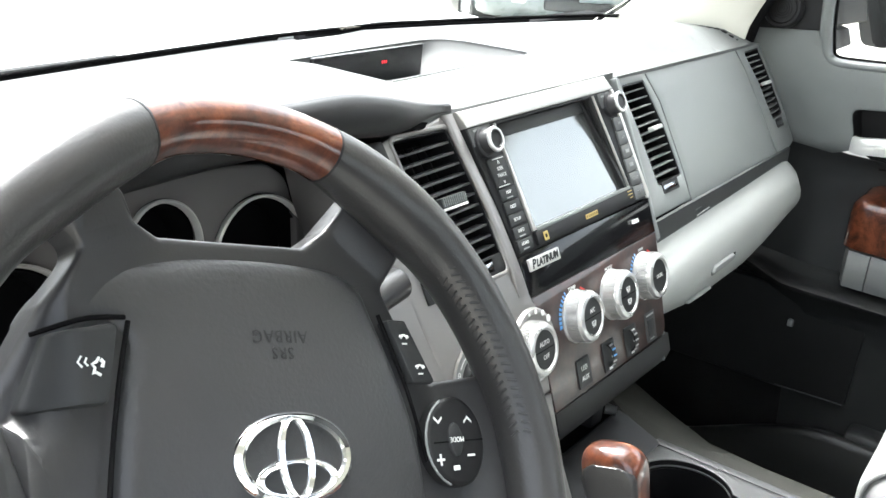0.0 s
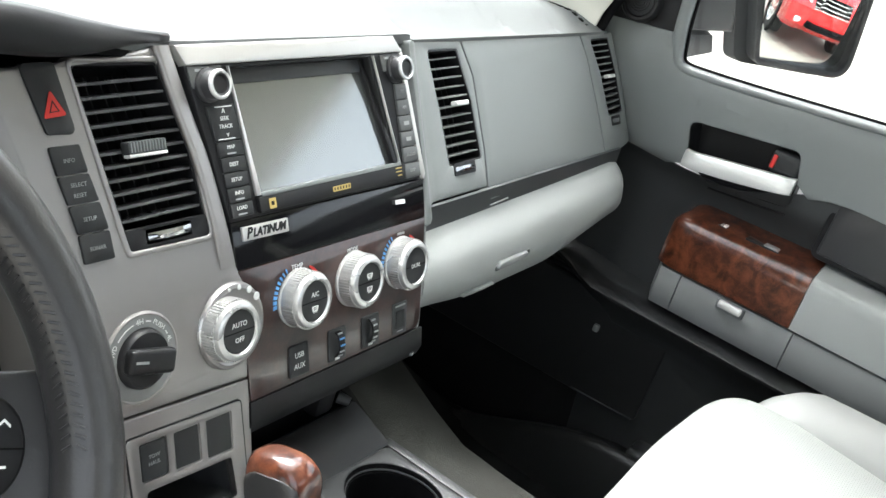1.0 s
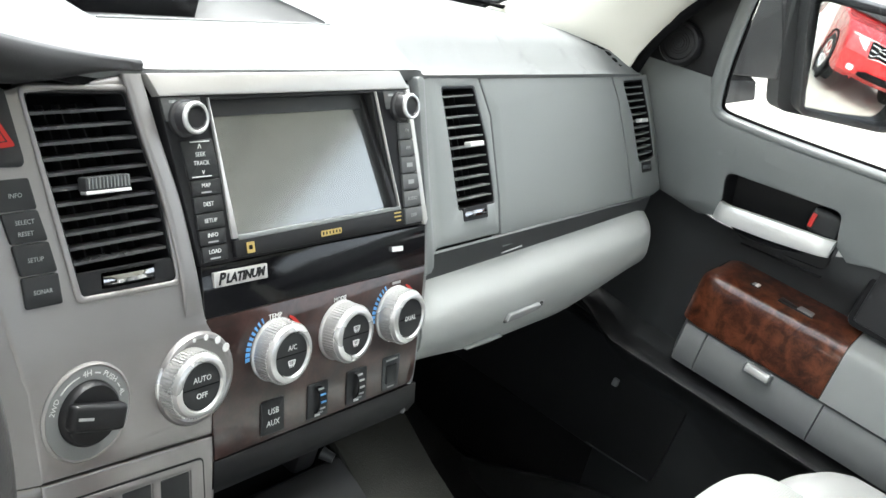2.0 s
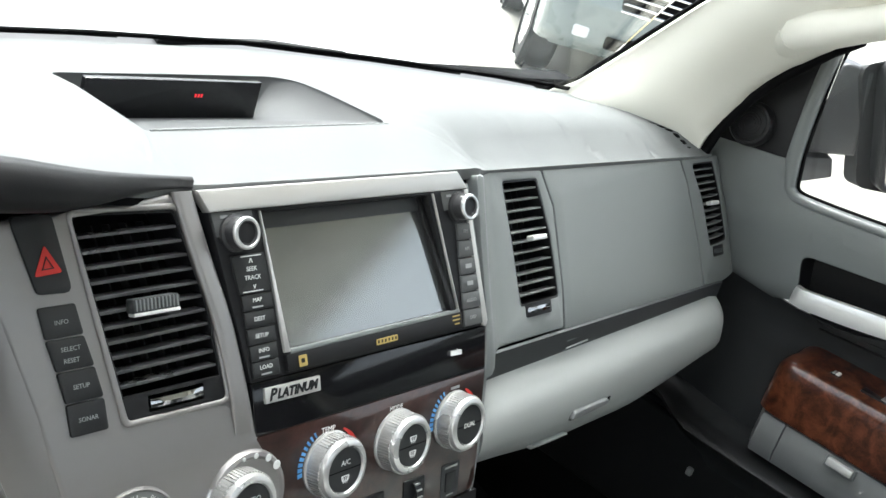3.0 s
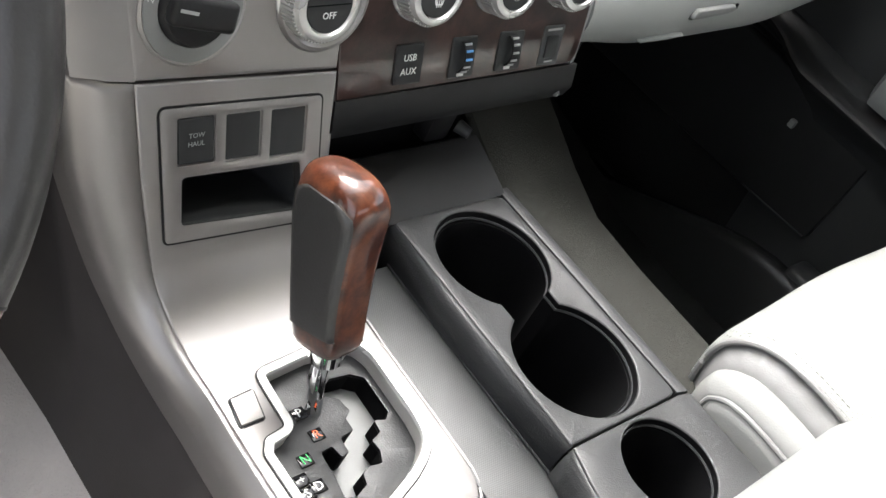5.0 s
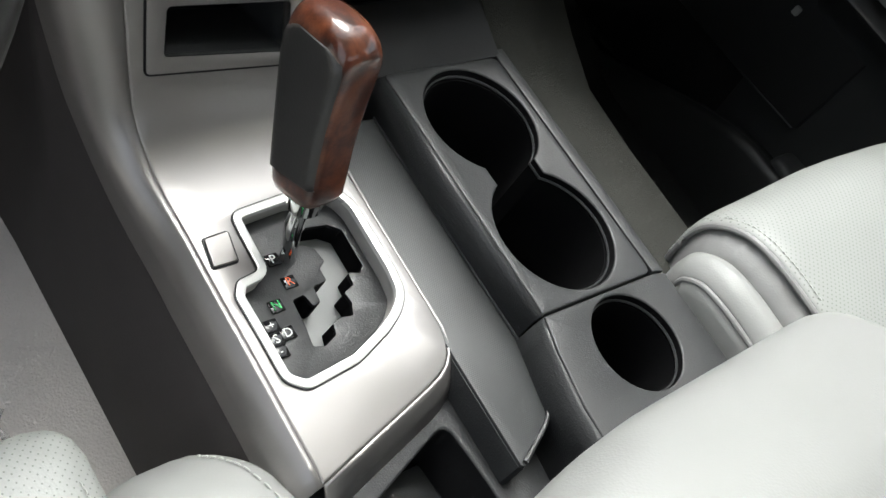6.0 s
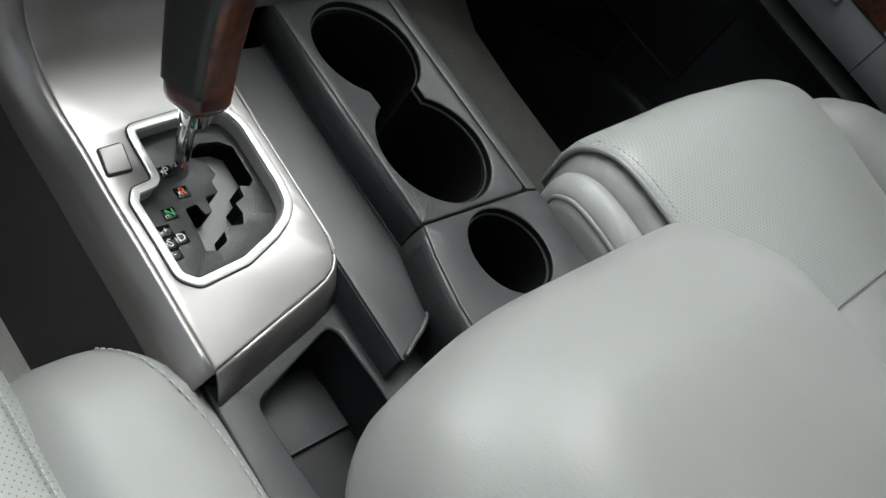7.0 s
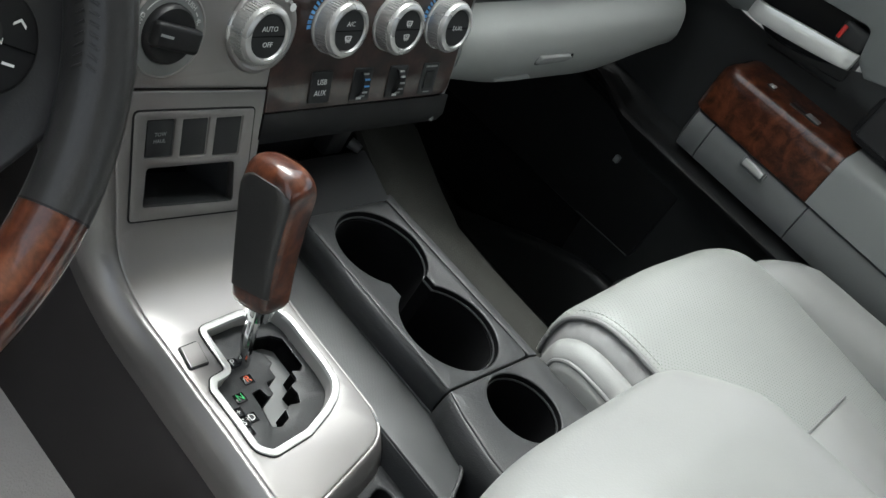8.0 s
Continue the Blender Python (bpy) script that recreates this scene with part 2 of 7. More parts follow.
def thing(name, at, label, category, group="", kind=""):
    ob = new(name)
    ob.empty_display_size = 0.05
    ob.location = at
    return tagged(ob, label, category, group, kind)


def solid(name, bm, material, label, category, group="", kind="", angle=38):
    return tagged(mesh_object(name, bm, material, angle), label, category, group, kind)


def rpoly(pts, r=0.004, n=4):
    """A closed outline with rounded corners; r is one radius or one for each corner."""
    out = []
    for i, p in enumerate(pts):
        rad = r[i] if isinstance(r, (list, tuple)) else r
        p, a, b = Vector(p), Vector(pts[i - 1]), Vector(pts[(i + 1) % len(pts)])
        u, v = (a - p), (b - p)
        lu, lv = u.length, v.length
        u, v = u / lu, v / lv
        ang = u.angle(v) if u.length and v.length else math.pi
        if rad <= 0 or ang > 3.05:
            out.append((p.x, p.y))
            continue
        d = min(rad / math.tan(ang / 2), 0.48 * lu, 0.48 * lv)
        k = [p + u * d, p, p + v * d]
        for j in range(n + 1):
            t = j / n
            q = k[0] * (1 - t) ** 2 + k[1] * 2 * t * (1 - t) + k[2] * t * t
            out.append((q.x, q.y))
    return out


def flowing(pts, k=3):
    """A smooth open curve through the points, k steps to each."""
    out = []
    for i in range(len(pts) - 1):
        p0, p1, p2, p3 = [Vector(pts[max(0, min(len(pts) - 1, i + q))]) for q in (-1, 0, 1, 2)]
        for j in range(k):
            t = j / k
            v = 0.5 * (2 * p1 + (p2 - p0) * t + (2 * p0 - 5 * p1 + 4 * p2 - p3) * t * t + (3 * p1 - p0 - 3 * p2 + p3) * t ** 3)
            out.append(tuple(v))
    return out + [tuple(pts[-1])]


def soft(loop, n=2):
    """Cut the corners of a closed outline n times, which rounds it all along."""
    for _ in range(n):
        out = []
        for a, b in zip(loop, loop[1:] + loop[:1]):
            out += [(a[0] * 0.75 + b[0] * 0.25, a[1] * 0.75 + b[1] * 0.25), (a[0] * 0.25 + b[0] * 0.75, a[1] * 0.25 + b[1] * 0.75)]
        loop = out
    return loop


def circle(cx, cy, r, n=32, ry=None):
    return [(cx + r * math.cos(2 * math.pi * i / n), cy + (ry or r) * math.sin(2 * math.pi * i / n)) for i in range(n)]


def plate(outer, holes=(), thick=0.004, bevel=0.0, cuts_x=(), cuts_y=(), seg=2):
    """A flat plate with holes: its front lies at depth 0 and its back at -thick."""
    bm = bmesh.new()
    for loop in (outer, *holes):
        vs = [bm.verts.new((x, y, 0)) for x, y in loop]
        for i in range(len(vs)):
            bm.edges.new((vs[i - 1], vs[i]))
    bmesh.ops.triangle_fill(bm, use_beauty=True, use_dissolve=False, edges=bm.edges[:], normal=(0, 0, 1))
    front = bm.faces[:]
    geo = bmesh.ops.extrude_face_region(bm, geom=front)["geom"]
    moved = [g for g in geo if isinstance(g, bmesh.types.BMVert)]
    bmesh.ops.translate(bm, verts=moved, vec=(0, 0, -thick))
    bmesh.ops.recalc_face_normals(bm, faces=bm.faces)
    if bevel:
        rim = [e for e in bm.edges if len(e.link_faces) == 2 and all(abs(v.co.z) < 1e-7 for v in e.verts)
               and abs(e.link_faces[0].normal.z - e.link_faces[1].normal.z) > 0.5]
        bmesh.ops.bevel(bm, geom=rim, offset=bevel, segments=seg, profile=0.5, affect="EDGES")
    for c in cuts_x:
        bmesh.ops.bisect_plane(bm, geom=bm.verts[:] + bm.edges[:] + bm.faces[:], plane_co=(c, 0, 0), plane_no=(1, 0, 0))
    for c in cuts_y:
        bmesh.ops.bisect_plane(bm, geom=bm.verts[:] + bm.edges[:] + bm.faces[:], plane_co=(0, c, 0), plane_no=(0, 1, 0))
    return bm


def warp(bm, f):
    for v in bm.verts:
        v.co = f(v.co)
    return bm


def shift(bm, x=0, y=0, z=0):
    bmesh.ops.translate(bm, verts=bm.verts, vec=(x, y, z))
    return bm


def joined(*bms):
    a = bms[0]
    for b in bms[1:]:
        me = bpy.data.meshes.new("tmp")
        b.to_mesh(me)
        b.free()
        a.from_mesh(me)
        bpy.data.meshes.remove(me)
    return a


def block(x0, x1, y0, y1, z0, z1, r=0.0, seg=2):
    bm = bmesh.new()
    bmesh.ops.create_cube(bm, size=1)
    for v in bm.verts:
        v.co = ((x0 + x1) / 2 + v.co.x * (x1 - x0), (y0 + y1) / 2 + v.co.y * (y1 - y0), (z0 + z1) / 2 + v.co.z * (z1 - z0))
    if r:
        bmesh.ops.bevel(bm, geom=bm.edges[:], offset=r, segments=seg, profile=0.5, affect="EDGES")
    return bm


def pillow(x0, x1, y0, y1, z0, z1, r, n=14, f=None):
    """A padded box with a large edge radius, for upholstery; f bends it."""
    bm = bmesh.new()
    bmesh.ops.create_cube(bm, size=2)
    bmesh.ops.subdivide_edges(bm, edges=bm.edges[:], cuts=n, use_grid_fill=True)
    half = Vector(((x1 - x0) / 2, (y1 - y0) / 2, (z1 - z0) / 2))
    mid = Vector(((x0 + x1) / 2, (y0 + y1) / 2, (z0 + z1) / 2))
    for v in bm.verts:
        p = Vector([math.sin(c * math.pi / 2) * h if abs(c) < 1 else c * h for c, h in zip(v.co, half)])
        q = Vector([max(-(h - r), min(h - r, c)) for c, h in zip(p, half)])
        d = p - q
        v.co = mid + q + (d.normalized() * r if d.length > 1e-9 else d)
        if f:
            v.co = f(v.co)
    return bm


def loft(rings, closed=True, caps=True):
    """Skin a row of rings, each a list of points of the same number."""
    bm = bmesh.new()
    vs = [[bm.verts.new(p) for p in ring] for ring in rings]
    n = len(rings[0])
    for a, b in zip(vs, vs[1:]):
        for i in range(n if closed else n - 1):
            j = (i + 1) % n
            bm.faces.new((a[i], a[j], b[j], b[i]))
    if caps and closed:
        bm.faces.new(vs[0][::-1])
        bm.faces.new(vs[-1])
    return bm


def thick_sheet(rings, t):
    """An open skin given a thickness t against its normals."""
    bm = loft(rings, closed=False, caps=False)
    bmesh.ops.recalc_face_normals(bm, faces=bm.faces)
    bmesh.ops.solidify(bm, geom=bm.faces[:], thickness=t)
    return bm


def tube(path, r, n=10, closed=False):
    rings = []
    path = [Vector(p) for p in path]
    for i, p in enumerate(path):
        if closed:
            d = (path[(i + 1) % len(path)] - path[i - 1]).normalized()
        else:
            d = (path[min(i + 1, len(path) - 1)] - path[max(i - 1, 0)]).normalized()
        side = d.cross(Vector((0, 0, 1)))
        side = side.normalized() if side.length > 0.05 else d.cross(Vector((0, 1, 0))).normalized()
        up = side.cross(d)
        rr = r[i] if isinstance(r, (list, tuple)) else r
        rings.append([p + side * rr * math.cos(2 * math.pi * k / n) + up * rr * math.sin(2 * math.pi * k / n) for k in range(n)])
    if closed:
        rings.append(rings[0])
        bm = loft(rings, caps=False)
        bmesh.ops.remove_doubles(bm, verts=bm.verts, dist=1e-6)
        return bm
    return loft(rings)


def lathe(profile, n=40, m=None):
    """Spin a profile of (radius, height) round the z axis."""
    bm = loft([[(r * math.cos(2 * math.pi * i / n), r * math.sin(2 * math.pi * i / n), h) for i in range(n)] for r, h in profile], caps=False)
    bmesh.ops.remove_doubles(bm, verts=bm.verts, dist=1e-7)
    if len(profile) and max(profile[0][0], profile[-1][0]) < 0.001:
        bmesh.ops.holes_fill(bm, edges=[e for e in bm.edges if e.is_boundary], sides=0)
    if m:
        bmesh.ops.transform(bm, matrix=m, verts=bm.verts)
    return bm


def smooth(a, b, x):
    t = max(0.0, min(1.0, (x - a) / (b - a)))
    return t * t * (3 - 2 * t)


def lerp(table, x):
    """Piecewise linear look-up in rows of (x, value)."""
    if x <= table[0][0]:
        return table[0][1]
    for (a, u), (b, v) in zip(table, table[1:]):
        if x <= b:
            return u + (v - u) * (x - a) / (b - a)
    return table[-1][1]


# ---- the curved faces of the dashboard ----
def stack_y(z):
    u = max(0.0, min(1.0, (z - 1.160) / 0.030))
    return 0.03 + 0.33 * (z - 1.175) + 0.00255 * u * u + 0.17 * max(0.0, z - 1.190)


def stk(v):
    """(x, z, depth) on the centre stack."""
    s = 0.33 + 0.17 * max(0.0, min(1.0, (v[1] - 1.160) / 0.030))
    k = v[2] / math.sqrt(1 + s * s)
    return Vector((v[0], stack_y(v[1]) - k, v[1] + k * s))


def stk_frame(x, z, d=0.0):
    s = 0.33 + 0.17 * max(0.0, min(1.0, (z - 1.160) / 0.030))
    nrm = Vector((0, -1, s)).normalized()
    up = Vector((0, s, 1)).normalized()
    return Matrix.Translation(stk((x, z, d))) @ Matrix((Vector((1, 0, 0)), up, nrm)).transposed().to_4x4()


def face_y(z):
    return 0.11 + 0.58 * (z - 1.25)


def dsh(v):
    """(x, z, depth) on the passenger's side of the dashboard."""
    w = smooth(0.17, 0.235, v[0])
    s = 0.5 + 0.08 * w
    y = stack_y(v[1]) * (1 - w) + face_y(v[1]) * w + 0.6 * max(0, v[0] - 0.70) ** 1.5
    k = v[2] / math.sqrt(1 + s * s)
    return Vector((v[0], y - k, v[1] + k * s))


def lettering(text, size, m, material, parent, label="", spacing=1.0, shear=0.0, bold=0.0):
    cu = bpy.data.curves.new("lettering", "FONT")
    cu.body, cu.size, cu.align_x, cu.align_y, cu.resolution_u, cu.extrude = text, size, "CENTER", "CENTER", 2, 0.0001
    cu.space_character, cu.shear, cu.offset = spacing, shear, bold
    ob = new("lettering", cu)
    bpy.context.view_layer.update()
    me = bpy.data.meshes.new_from_object(ob.evaluated_get(bpy.context.evaluated_depsgraph_get()))
    bpy.data.objects.remove(ob)
    bpy.data.curves.remove(cu)
    bm = bmesh.new()
    bm.from_mesh(me)
    bpy.data.meshes.remove(me)
    bmesh.ops.transform(bm, matrix=m, verts=bm.verts)
    return part("lettering", bm, material, parent, label)


def inset_loop(loop, d):
    out, n = [], len(loop)
    area = sum(loop[i - 1][0] * loop[i][1] - loop[i][0] * loop[i - 1][1] for i in range(n))
    sg = 1 if area > 0 else -1
    for i in range(n):
        a, b, c = Vector(loop[i - 1]), Vector(loop[i]), Vector(loop[(i + 1) % n])
        t = ((b - a).normalized() + (c - b).normalized()).normalized()
        out.append((b.x - t.y * d * sg, b.y + t.x * d * sg))
    return out

# ---- the ground and the truck's shell ----
g = bmesh.new()
bmesh.ops.create_grid(g, x_segments=24, y_segments=24, size=400)
solid("ground", g, M_CONCRETE, "pale concrete lot under daylight", "ground", kind="structure")
for i, x in enumerate((4.2, 6.9, 9.6, 12.3)):
    solid("parking_line", shift(block(x, x + 0.11, 2.6, 8.2, 0, 0.004), z=0.002), M_STRIPE, "white painted parking bay line on concrete", "line", group="bay lines", kind="structure")
patch = plate(rpoly([(2.9, 6.75), (3.9, 6.45), (4.6, 6.55), (5.3, 6.35), (6.1, 6.6), (6.6, 7.1), (6.3, 9.5), (3.4, 10.5), (2.2, 8.4)], 0.3, 4), [], 0.05, 0.01)
solid("grass_patch", shift(patch, z=0.030), M_GRASS, "dry yellow grass island in the concrete lot", "grass", kind="structure")
solid("verge", shift(block(-30, 40, 24, 60, 0, 0.06)), M_GRASS, "dry yellow grass verge beyond the lot", "verge", kind="structure")

FLOOR = 0.62
solid("floor", block(-0.80, 0.80, -1.10, 0.62, FLOOR - 0.06, FLOOR), M_CARPET, "dark carpeted cabin floor", "floor", kind="structure")
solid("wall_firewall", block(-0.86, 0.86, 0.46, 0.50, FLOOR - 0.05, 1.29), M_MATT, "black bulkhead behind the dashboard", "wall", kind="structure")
solid("ceiling", block(-0.66, 0.66, -1.10, -0.16, 1.86, 1.90, 0.015), M_CREAM, "cream cloth roof lining", "ceiling", kind="structure")
# unseen wall added to darken reflections; its opening brightens the upper fascia
REAR = rpoly([(-0.56, 1.42), (0.56, 1.42), (0.54, 1.70), (-0.54, 1.70)], 0.05, 5)
solid("wall_light_block", warp(plate([(-0.80, FLOOR), (0.80, FLOOR), (0.80, 1.88), (-0.80, 1.88)], [REAR], 0.05), lambda v: Vector((v[0], -1.05 + v[2], v[1]))), M_LIGHTBLOCK, "unseen dark wall added behind the seats to cut light, with an opening", "wall", kind="structure")
# unseen pane closing that added opening
solid("light_opening_pane", warp(plate(inset_loop(REAR, -0.01), [], 0.004), lambda v: Vector((v[0], -1.075 + v[2], v[1]))), M_GLASS, "unseen clear pane in the opening added to light the upper fascia", "window", kind="structure").visible_shadow = False


def cowl(x):
    return lerp([(-0.74, 0.29), (-0.61, 0.345), (-0.55, 0.36), (-0.38, 0.395), (-0.2, 0.415), (0.0, 0.432), (0.2, 0.434), (0.38, 0.402), (0.55, 0.362), (0.61, 0.347), (0.74, 0.29)], x)


xs = [-0.66 + 1.32 * i / 24 for i in range(25)]
rows = []
for j in range(9):
    t = j / 8
    rows.append([(x * (1 - 0.12 * t), cowl(x) + 0.012 - t * (cowl(x) + 0.15) + 0.045 * math.sin(math.pi * t), 1.318 + 0.545 * t + 0.004 * math.sin(math.pi * t)) for x in xs])
pane = thick_sheet(rows, 0.005)
wind = solid("window_1", pane, M_GLASS, "clear raked windscreen above the dashboard", "window", kind="structure")
wind.visible_shadow = False
seal = tube([(x, cowl(x) + 0.010, 1.318) for x in xs], 0.0038, 8)
part("seal", seal, M_MATT, wind, "black rubber seal along the cowl")
cow = thick_sheet([[(x, cowl(x) + 0.02, 1.30) for x in xs], [(x, cowl(x) + 0.04, 1.292) for x in xs], [(x, cowl(x) + 0.075, 1.297) for x in xs]], 0.01)
solid("cowl", cow, M_DASHDARK, "black plastic cowl outside below the windscreen", "cowl", kind="structure")
hood = thick_sheet([[(x * (1.10 + 0.25 * j / 8), cowl(x) + 0.07 + (1.75 - cowl(x)) * j / 8, 1.300 + 0.012 * smooth(0, 0.2, j / 8) - 0.06 * (j / 8) ** 2 - 0.05 * (abs(x) / 0.66) ** 3) for x in xs] for j in range(9)], 0.01)
solid("bonnet", hood, M_WHITEPAINT, "white painted bonnet ahead of the windscreen", "bonnet", kind="structure")


for wx0, wx1, lb in ((-0.50, 0.05, "driver's"), (0.10, 0.50, "passenger's")):
    wip = thing("wiper", (wx0, cowl(wx0) + 0.05, 1.30), "black wiper lying at the foot of the windscreen, " + lb + " side", "wiper", "wipers")
    pts = [(wx0 + (wx1 - wx0) * i / 12, cowl(wx0 + (wx1 - wx0) * i / 12) + 0.032, 1.309) for i in range(13)]
    part("blade", tube(pts, 0.003, 6), M_MATT, wip, "thin black blade")
    part("arm", tube([Vector(pts[2]) + Vector((-0.05, 0.03, -0.012)), Vector(pts[4]) + Vector((0, 0.010, 0.002)), Vector(pts[7]) + Vector((0, 0.004, 0.003))], [0.006, 0.005, 0.004], 8), M_BLACK, wip, "black wiper arm")


def pillar_front(z):
    """Where the pillar's cover meets the glass."""
    return lerp([(1.28, 0.392), (1.307, 0.364), (1.342, 0.318), (1.382, 0.281), (1.461, 0.211), (1.55, 0.131), (1.87, -0.157)], z)


def pillar(side):
    """The raked windscreen pillar with its soft cream cover."""
    rings = []
    for j in range(27):
        t = j / 26
        z = 1.285 + 0.585 * t
        fx, fy = 0.655 - 0.075 * t, pillar_front(z)
        if fy < -0.17:
            fy = -0.17 - 0.25 * (t - 0.85)
        bx, by = lerp([(1.28, 0.69), (1.33, 0.685), (1.40, 0.705), (1.45, 0.715), (1.50, 0.705), (1.87, 0.63)], z), lerp([(1.28, 0.160), (1.315, 0.154), (1.337, 0.150), (1.368, 0.139), (1.395, 0.126), (1.424, 0.107), (1.449, 0.086), (1.50, 0.03), (1.55, -0.06), (1.87, -0.42)], z)
        ring = []
        for k in range(9):
            u = k / 8
            x, y = fx + (bx - fx) * u, fy + (by - fy) * u
            b = 0.030 * math.sin(math.pi * u)
            nx, ny = -(fy - by), (fx - bx)
            ln = math.hypot(nx, ny)
            ring.append((side * (x + nx / ln * b), y + ny / ln * b, z + 0.25 * b))
        ring += [(side * (bx + 0.06), by + 0.01, z), (side * (fx + 0.05), fy + 0.03, z)]
        rings.append(ring if side > 0 else ring[::-1])
    return loft(rings)


for side, nm in ((1, "a cream cover beside the passenger's door"), (-1, "a cream cover beside the driver's door")):
    pil = solid("windscreen_pillar", pillar(side), M_CREAM, "raked windscreen pillar with " + nm, "pillar", kind="structure", angle=60)
    part("seal", tube([(side * (0.652 - 0.075 * q / 20), pillar_front(1.285 + 0.585 * q / 20) + 0.004, 1.287 + 0.585 * q / 20) for q in range(17)], 0.0032, 8), M_MATT, pil, "black seal between pillar and glass")
    part("door_seal", tube([(side * x, y, z) for x, y, z in ((0.700, 0.158, 1.285), (0.700, 0.152, 1.310), (0.702, 0.148, 1.337), (0.705, 0.137, 1.368), (0.708, 0.124, 1.395), (0.712, 0.105, 1.424), (0.716, 0.084, 1.449), (0.714, 0.060, 1.475), (0.708, 0.030, 1.500))], 0.0075, 8), M_MATT, pil, "black rubber door seal along the pillar", angle=180)

# ---- dashboard ----
dash = thing("dashboard", (0, 0.3, 1.2), "two-tone grey moulded dashboard with a hooded instrument cluster", "dashboard")


def lip(x):
    """The dashboard top's front edge: y and z."""
    y = lerp([(-0.78, 0.14), (-0.66, 0.10), (-0.5, 0.085), (-0.24, 0.085)], x) + 0.025 * smooth(-0.24, -0.121, x) + 0.032 * smooth(0.165, 0.24, x) + 0.028 * smooth(0.70, 0.76, x)
    z = lerp([(-0.78, 1.30), (-0.68, 1.325), (-0.6, 1.345), (-0.5, 1.360), (-0.4, 1.363), (-0.32, 1.362)], x) - 0.0345 * smooth(-0.30, -0.10, x) - 0.0195 * smooth(0.165, 0.24, x) - 0.010 * smooth(0.72, 0.76, x)
    return y, z


def top_z(x, y):
    fy, fz = lip(x)
    s = (y - fy) / (cowl(x) - fy)
    mid = 1.336 - 0.012 * smooth(0.45, 0.7, x)
    z = fz + (mid - fz) * smooth(0.0, 0.42 if x < -0.12 else 0.25, s)
    return z + (1.312 - mid) * smooth(0.45, 1.0, s)


edge = [-0.775 + i * 1.525 / 88 for i in range(89)]
edge += [-0.121, -0.14, 0.165, 0.19, 0.215, 0.24]
edge.sort()
outer = [(x, lip(x)[0]) for x in edge] + [(x, cowl(x)) for x in reversed(edge)]
pod = rpoly([(-0.112, 0.179), (0.138, 0.187), (0.114, 0.304), (-0.118, 0.294)], [0.004, 0.012, 0.030, 0.010], 6)
cx = [-0.76 + 0.03 * i for i in range(51)]
cy = [0.12 + 0.02 * i for i in range(16)]
topb = plate(outer, [pod], 0.010, 0.0, cx, cy)
warp(topb, lambda v: Vector((v.x, v.y, top_z(v.x, v.y) + v.z)))
part("top", topb, M_DASHTOP, dash, "pale grey grained dashboard top", angle=50)
for i in range(6):
    q = [(0.634 + 0.0055 * i, 0.208 - 0.0098 * i), (0.647 + 0.0045 * i, 0.2045 - 0.0094 * i), (0.648 + 0.0045 * i, 0.2000 - 0.0094 * i), (0.639 + 0.0050 * i, 0.2015 - 0.0098 * i)]
    part("demister_slot", warp(plate(rpoly(q, 0.001, 2), [], 0.002), lambda v: Vector((v.x, v.y, top_z(v.x, v.y) + v.z + 0.0006))), M_MATT, dash, "black slot of the side demister")

# display pod in the dashboard top
inner = rpoly([(-0.107, 0.184), (0.118, 0.194), (0.072, 0.286), (-0.098, 0.282)], [0.004, 0.012, 0.010, 0.006], 6)
zin = lambda y: 1.331 - 0.030 * smooth(0.18, 0.29, y)
rings = [[(x, y, top_z(x, y) - 0.0005) for x, y in pod], [(x * 0.97 + a * 0.03, y * 0.97 + b * 0.03, top_z(x, y) - 0.003) for (x, y), (a, b) in zip(pod, inner)], [(a, b, zin(b)) for a, b in inner]]
well = loft(rings, caps=False)
well.verts.ensure_lookup_table()
n = len(pod)
well.faces.new([well.verts[2 * n + i] for i in range(n)])
part("display_pod", well, M_POD, dash, "recessed tray for the small display", angle=60)
part("display", joined(block(-0.096, 0.071, 0.2790, 0.2845, 1.3015, 1.3345, 0.0004)), M_GLOSS, dash, "black glossy clock and warning display")
for q in range(3):
    part("digit", block(0.004 + 0.0030 * q, 0.0056 + 0.0030 * q, 0.2786, 0.2791, 1.3205, 1.3233), M_LED, dash, "small red display digit")
part("pod_stitch", tube([(-0.108 + 0.244 * i / 60, 0.1785 + 0.008 * i / 60, top_z(-0.108 + 0.244 * i / 60, 0.18) + 0.0004 * (i % 2)) for i in range(61)], 0.0009, 6), M_MID, dash, "ribbed edge of the display tray")

# passenger's side: three panels round the two vents, with fine gaps
VR = [(0.259, 1.298), (0.316, 1.298), (0.331, 1.25), (0.336, 1.195), (0.270, 1.194), (0.2655, 1.25)]
VF = [(0.650, 1.300), (0.709, 1.301), (0.725, 1.26), (0.735, 1.212), (0.680, 1.210), (0.670, 1.26)]
cutx = [0.18, 0.19, 0.20, 0.21, 0.22, 0.23, 0.24, 0.70, 0.71, 0.72, 0.73, 0.74]
a = plate(rpoly([(0.168, 1.325), (0.172, 1.215), (0.166, 1.168), (0.226, 1.167), (0.3385, 1.168), (0.3425, 1.20), (0.340, 1.272), (0.324, 1.3045), (0.245, 1.306), (0.21, 1.312)], 0.004), [rpoly(VR, 0.004)], 0.012, 0.0012, cutx)
part("vent_panel", warp(a, dsh), M_DASH, dash, "grey panel round the inner passenger vent")
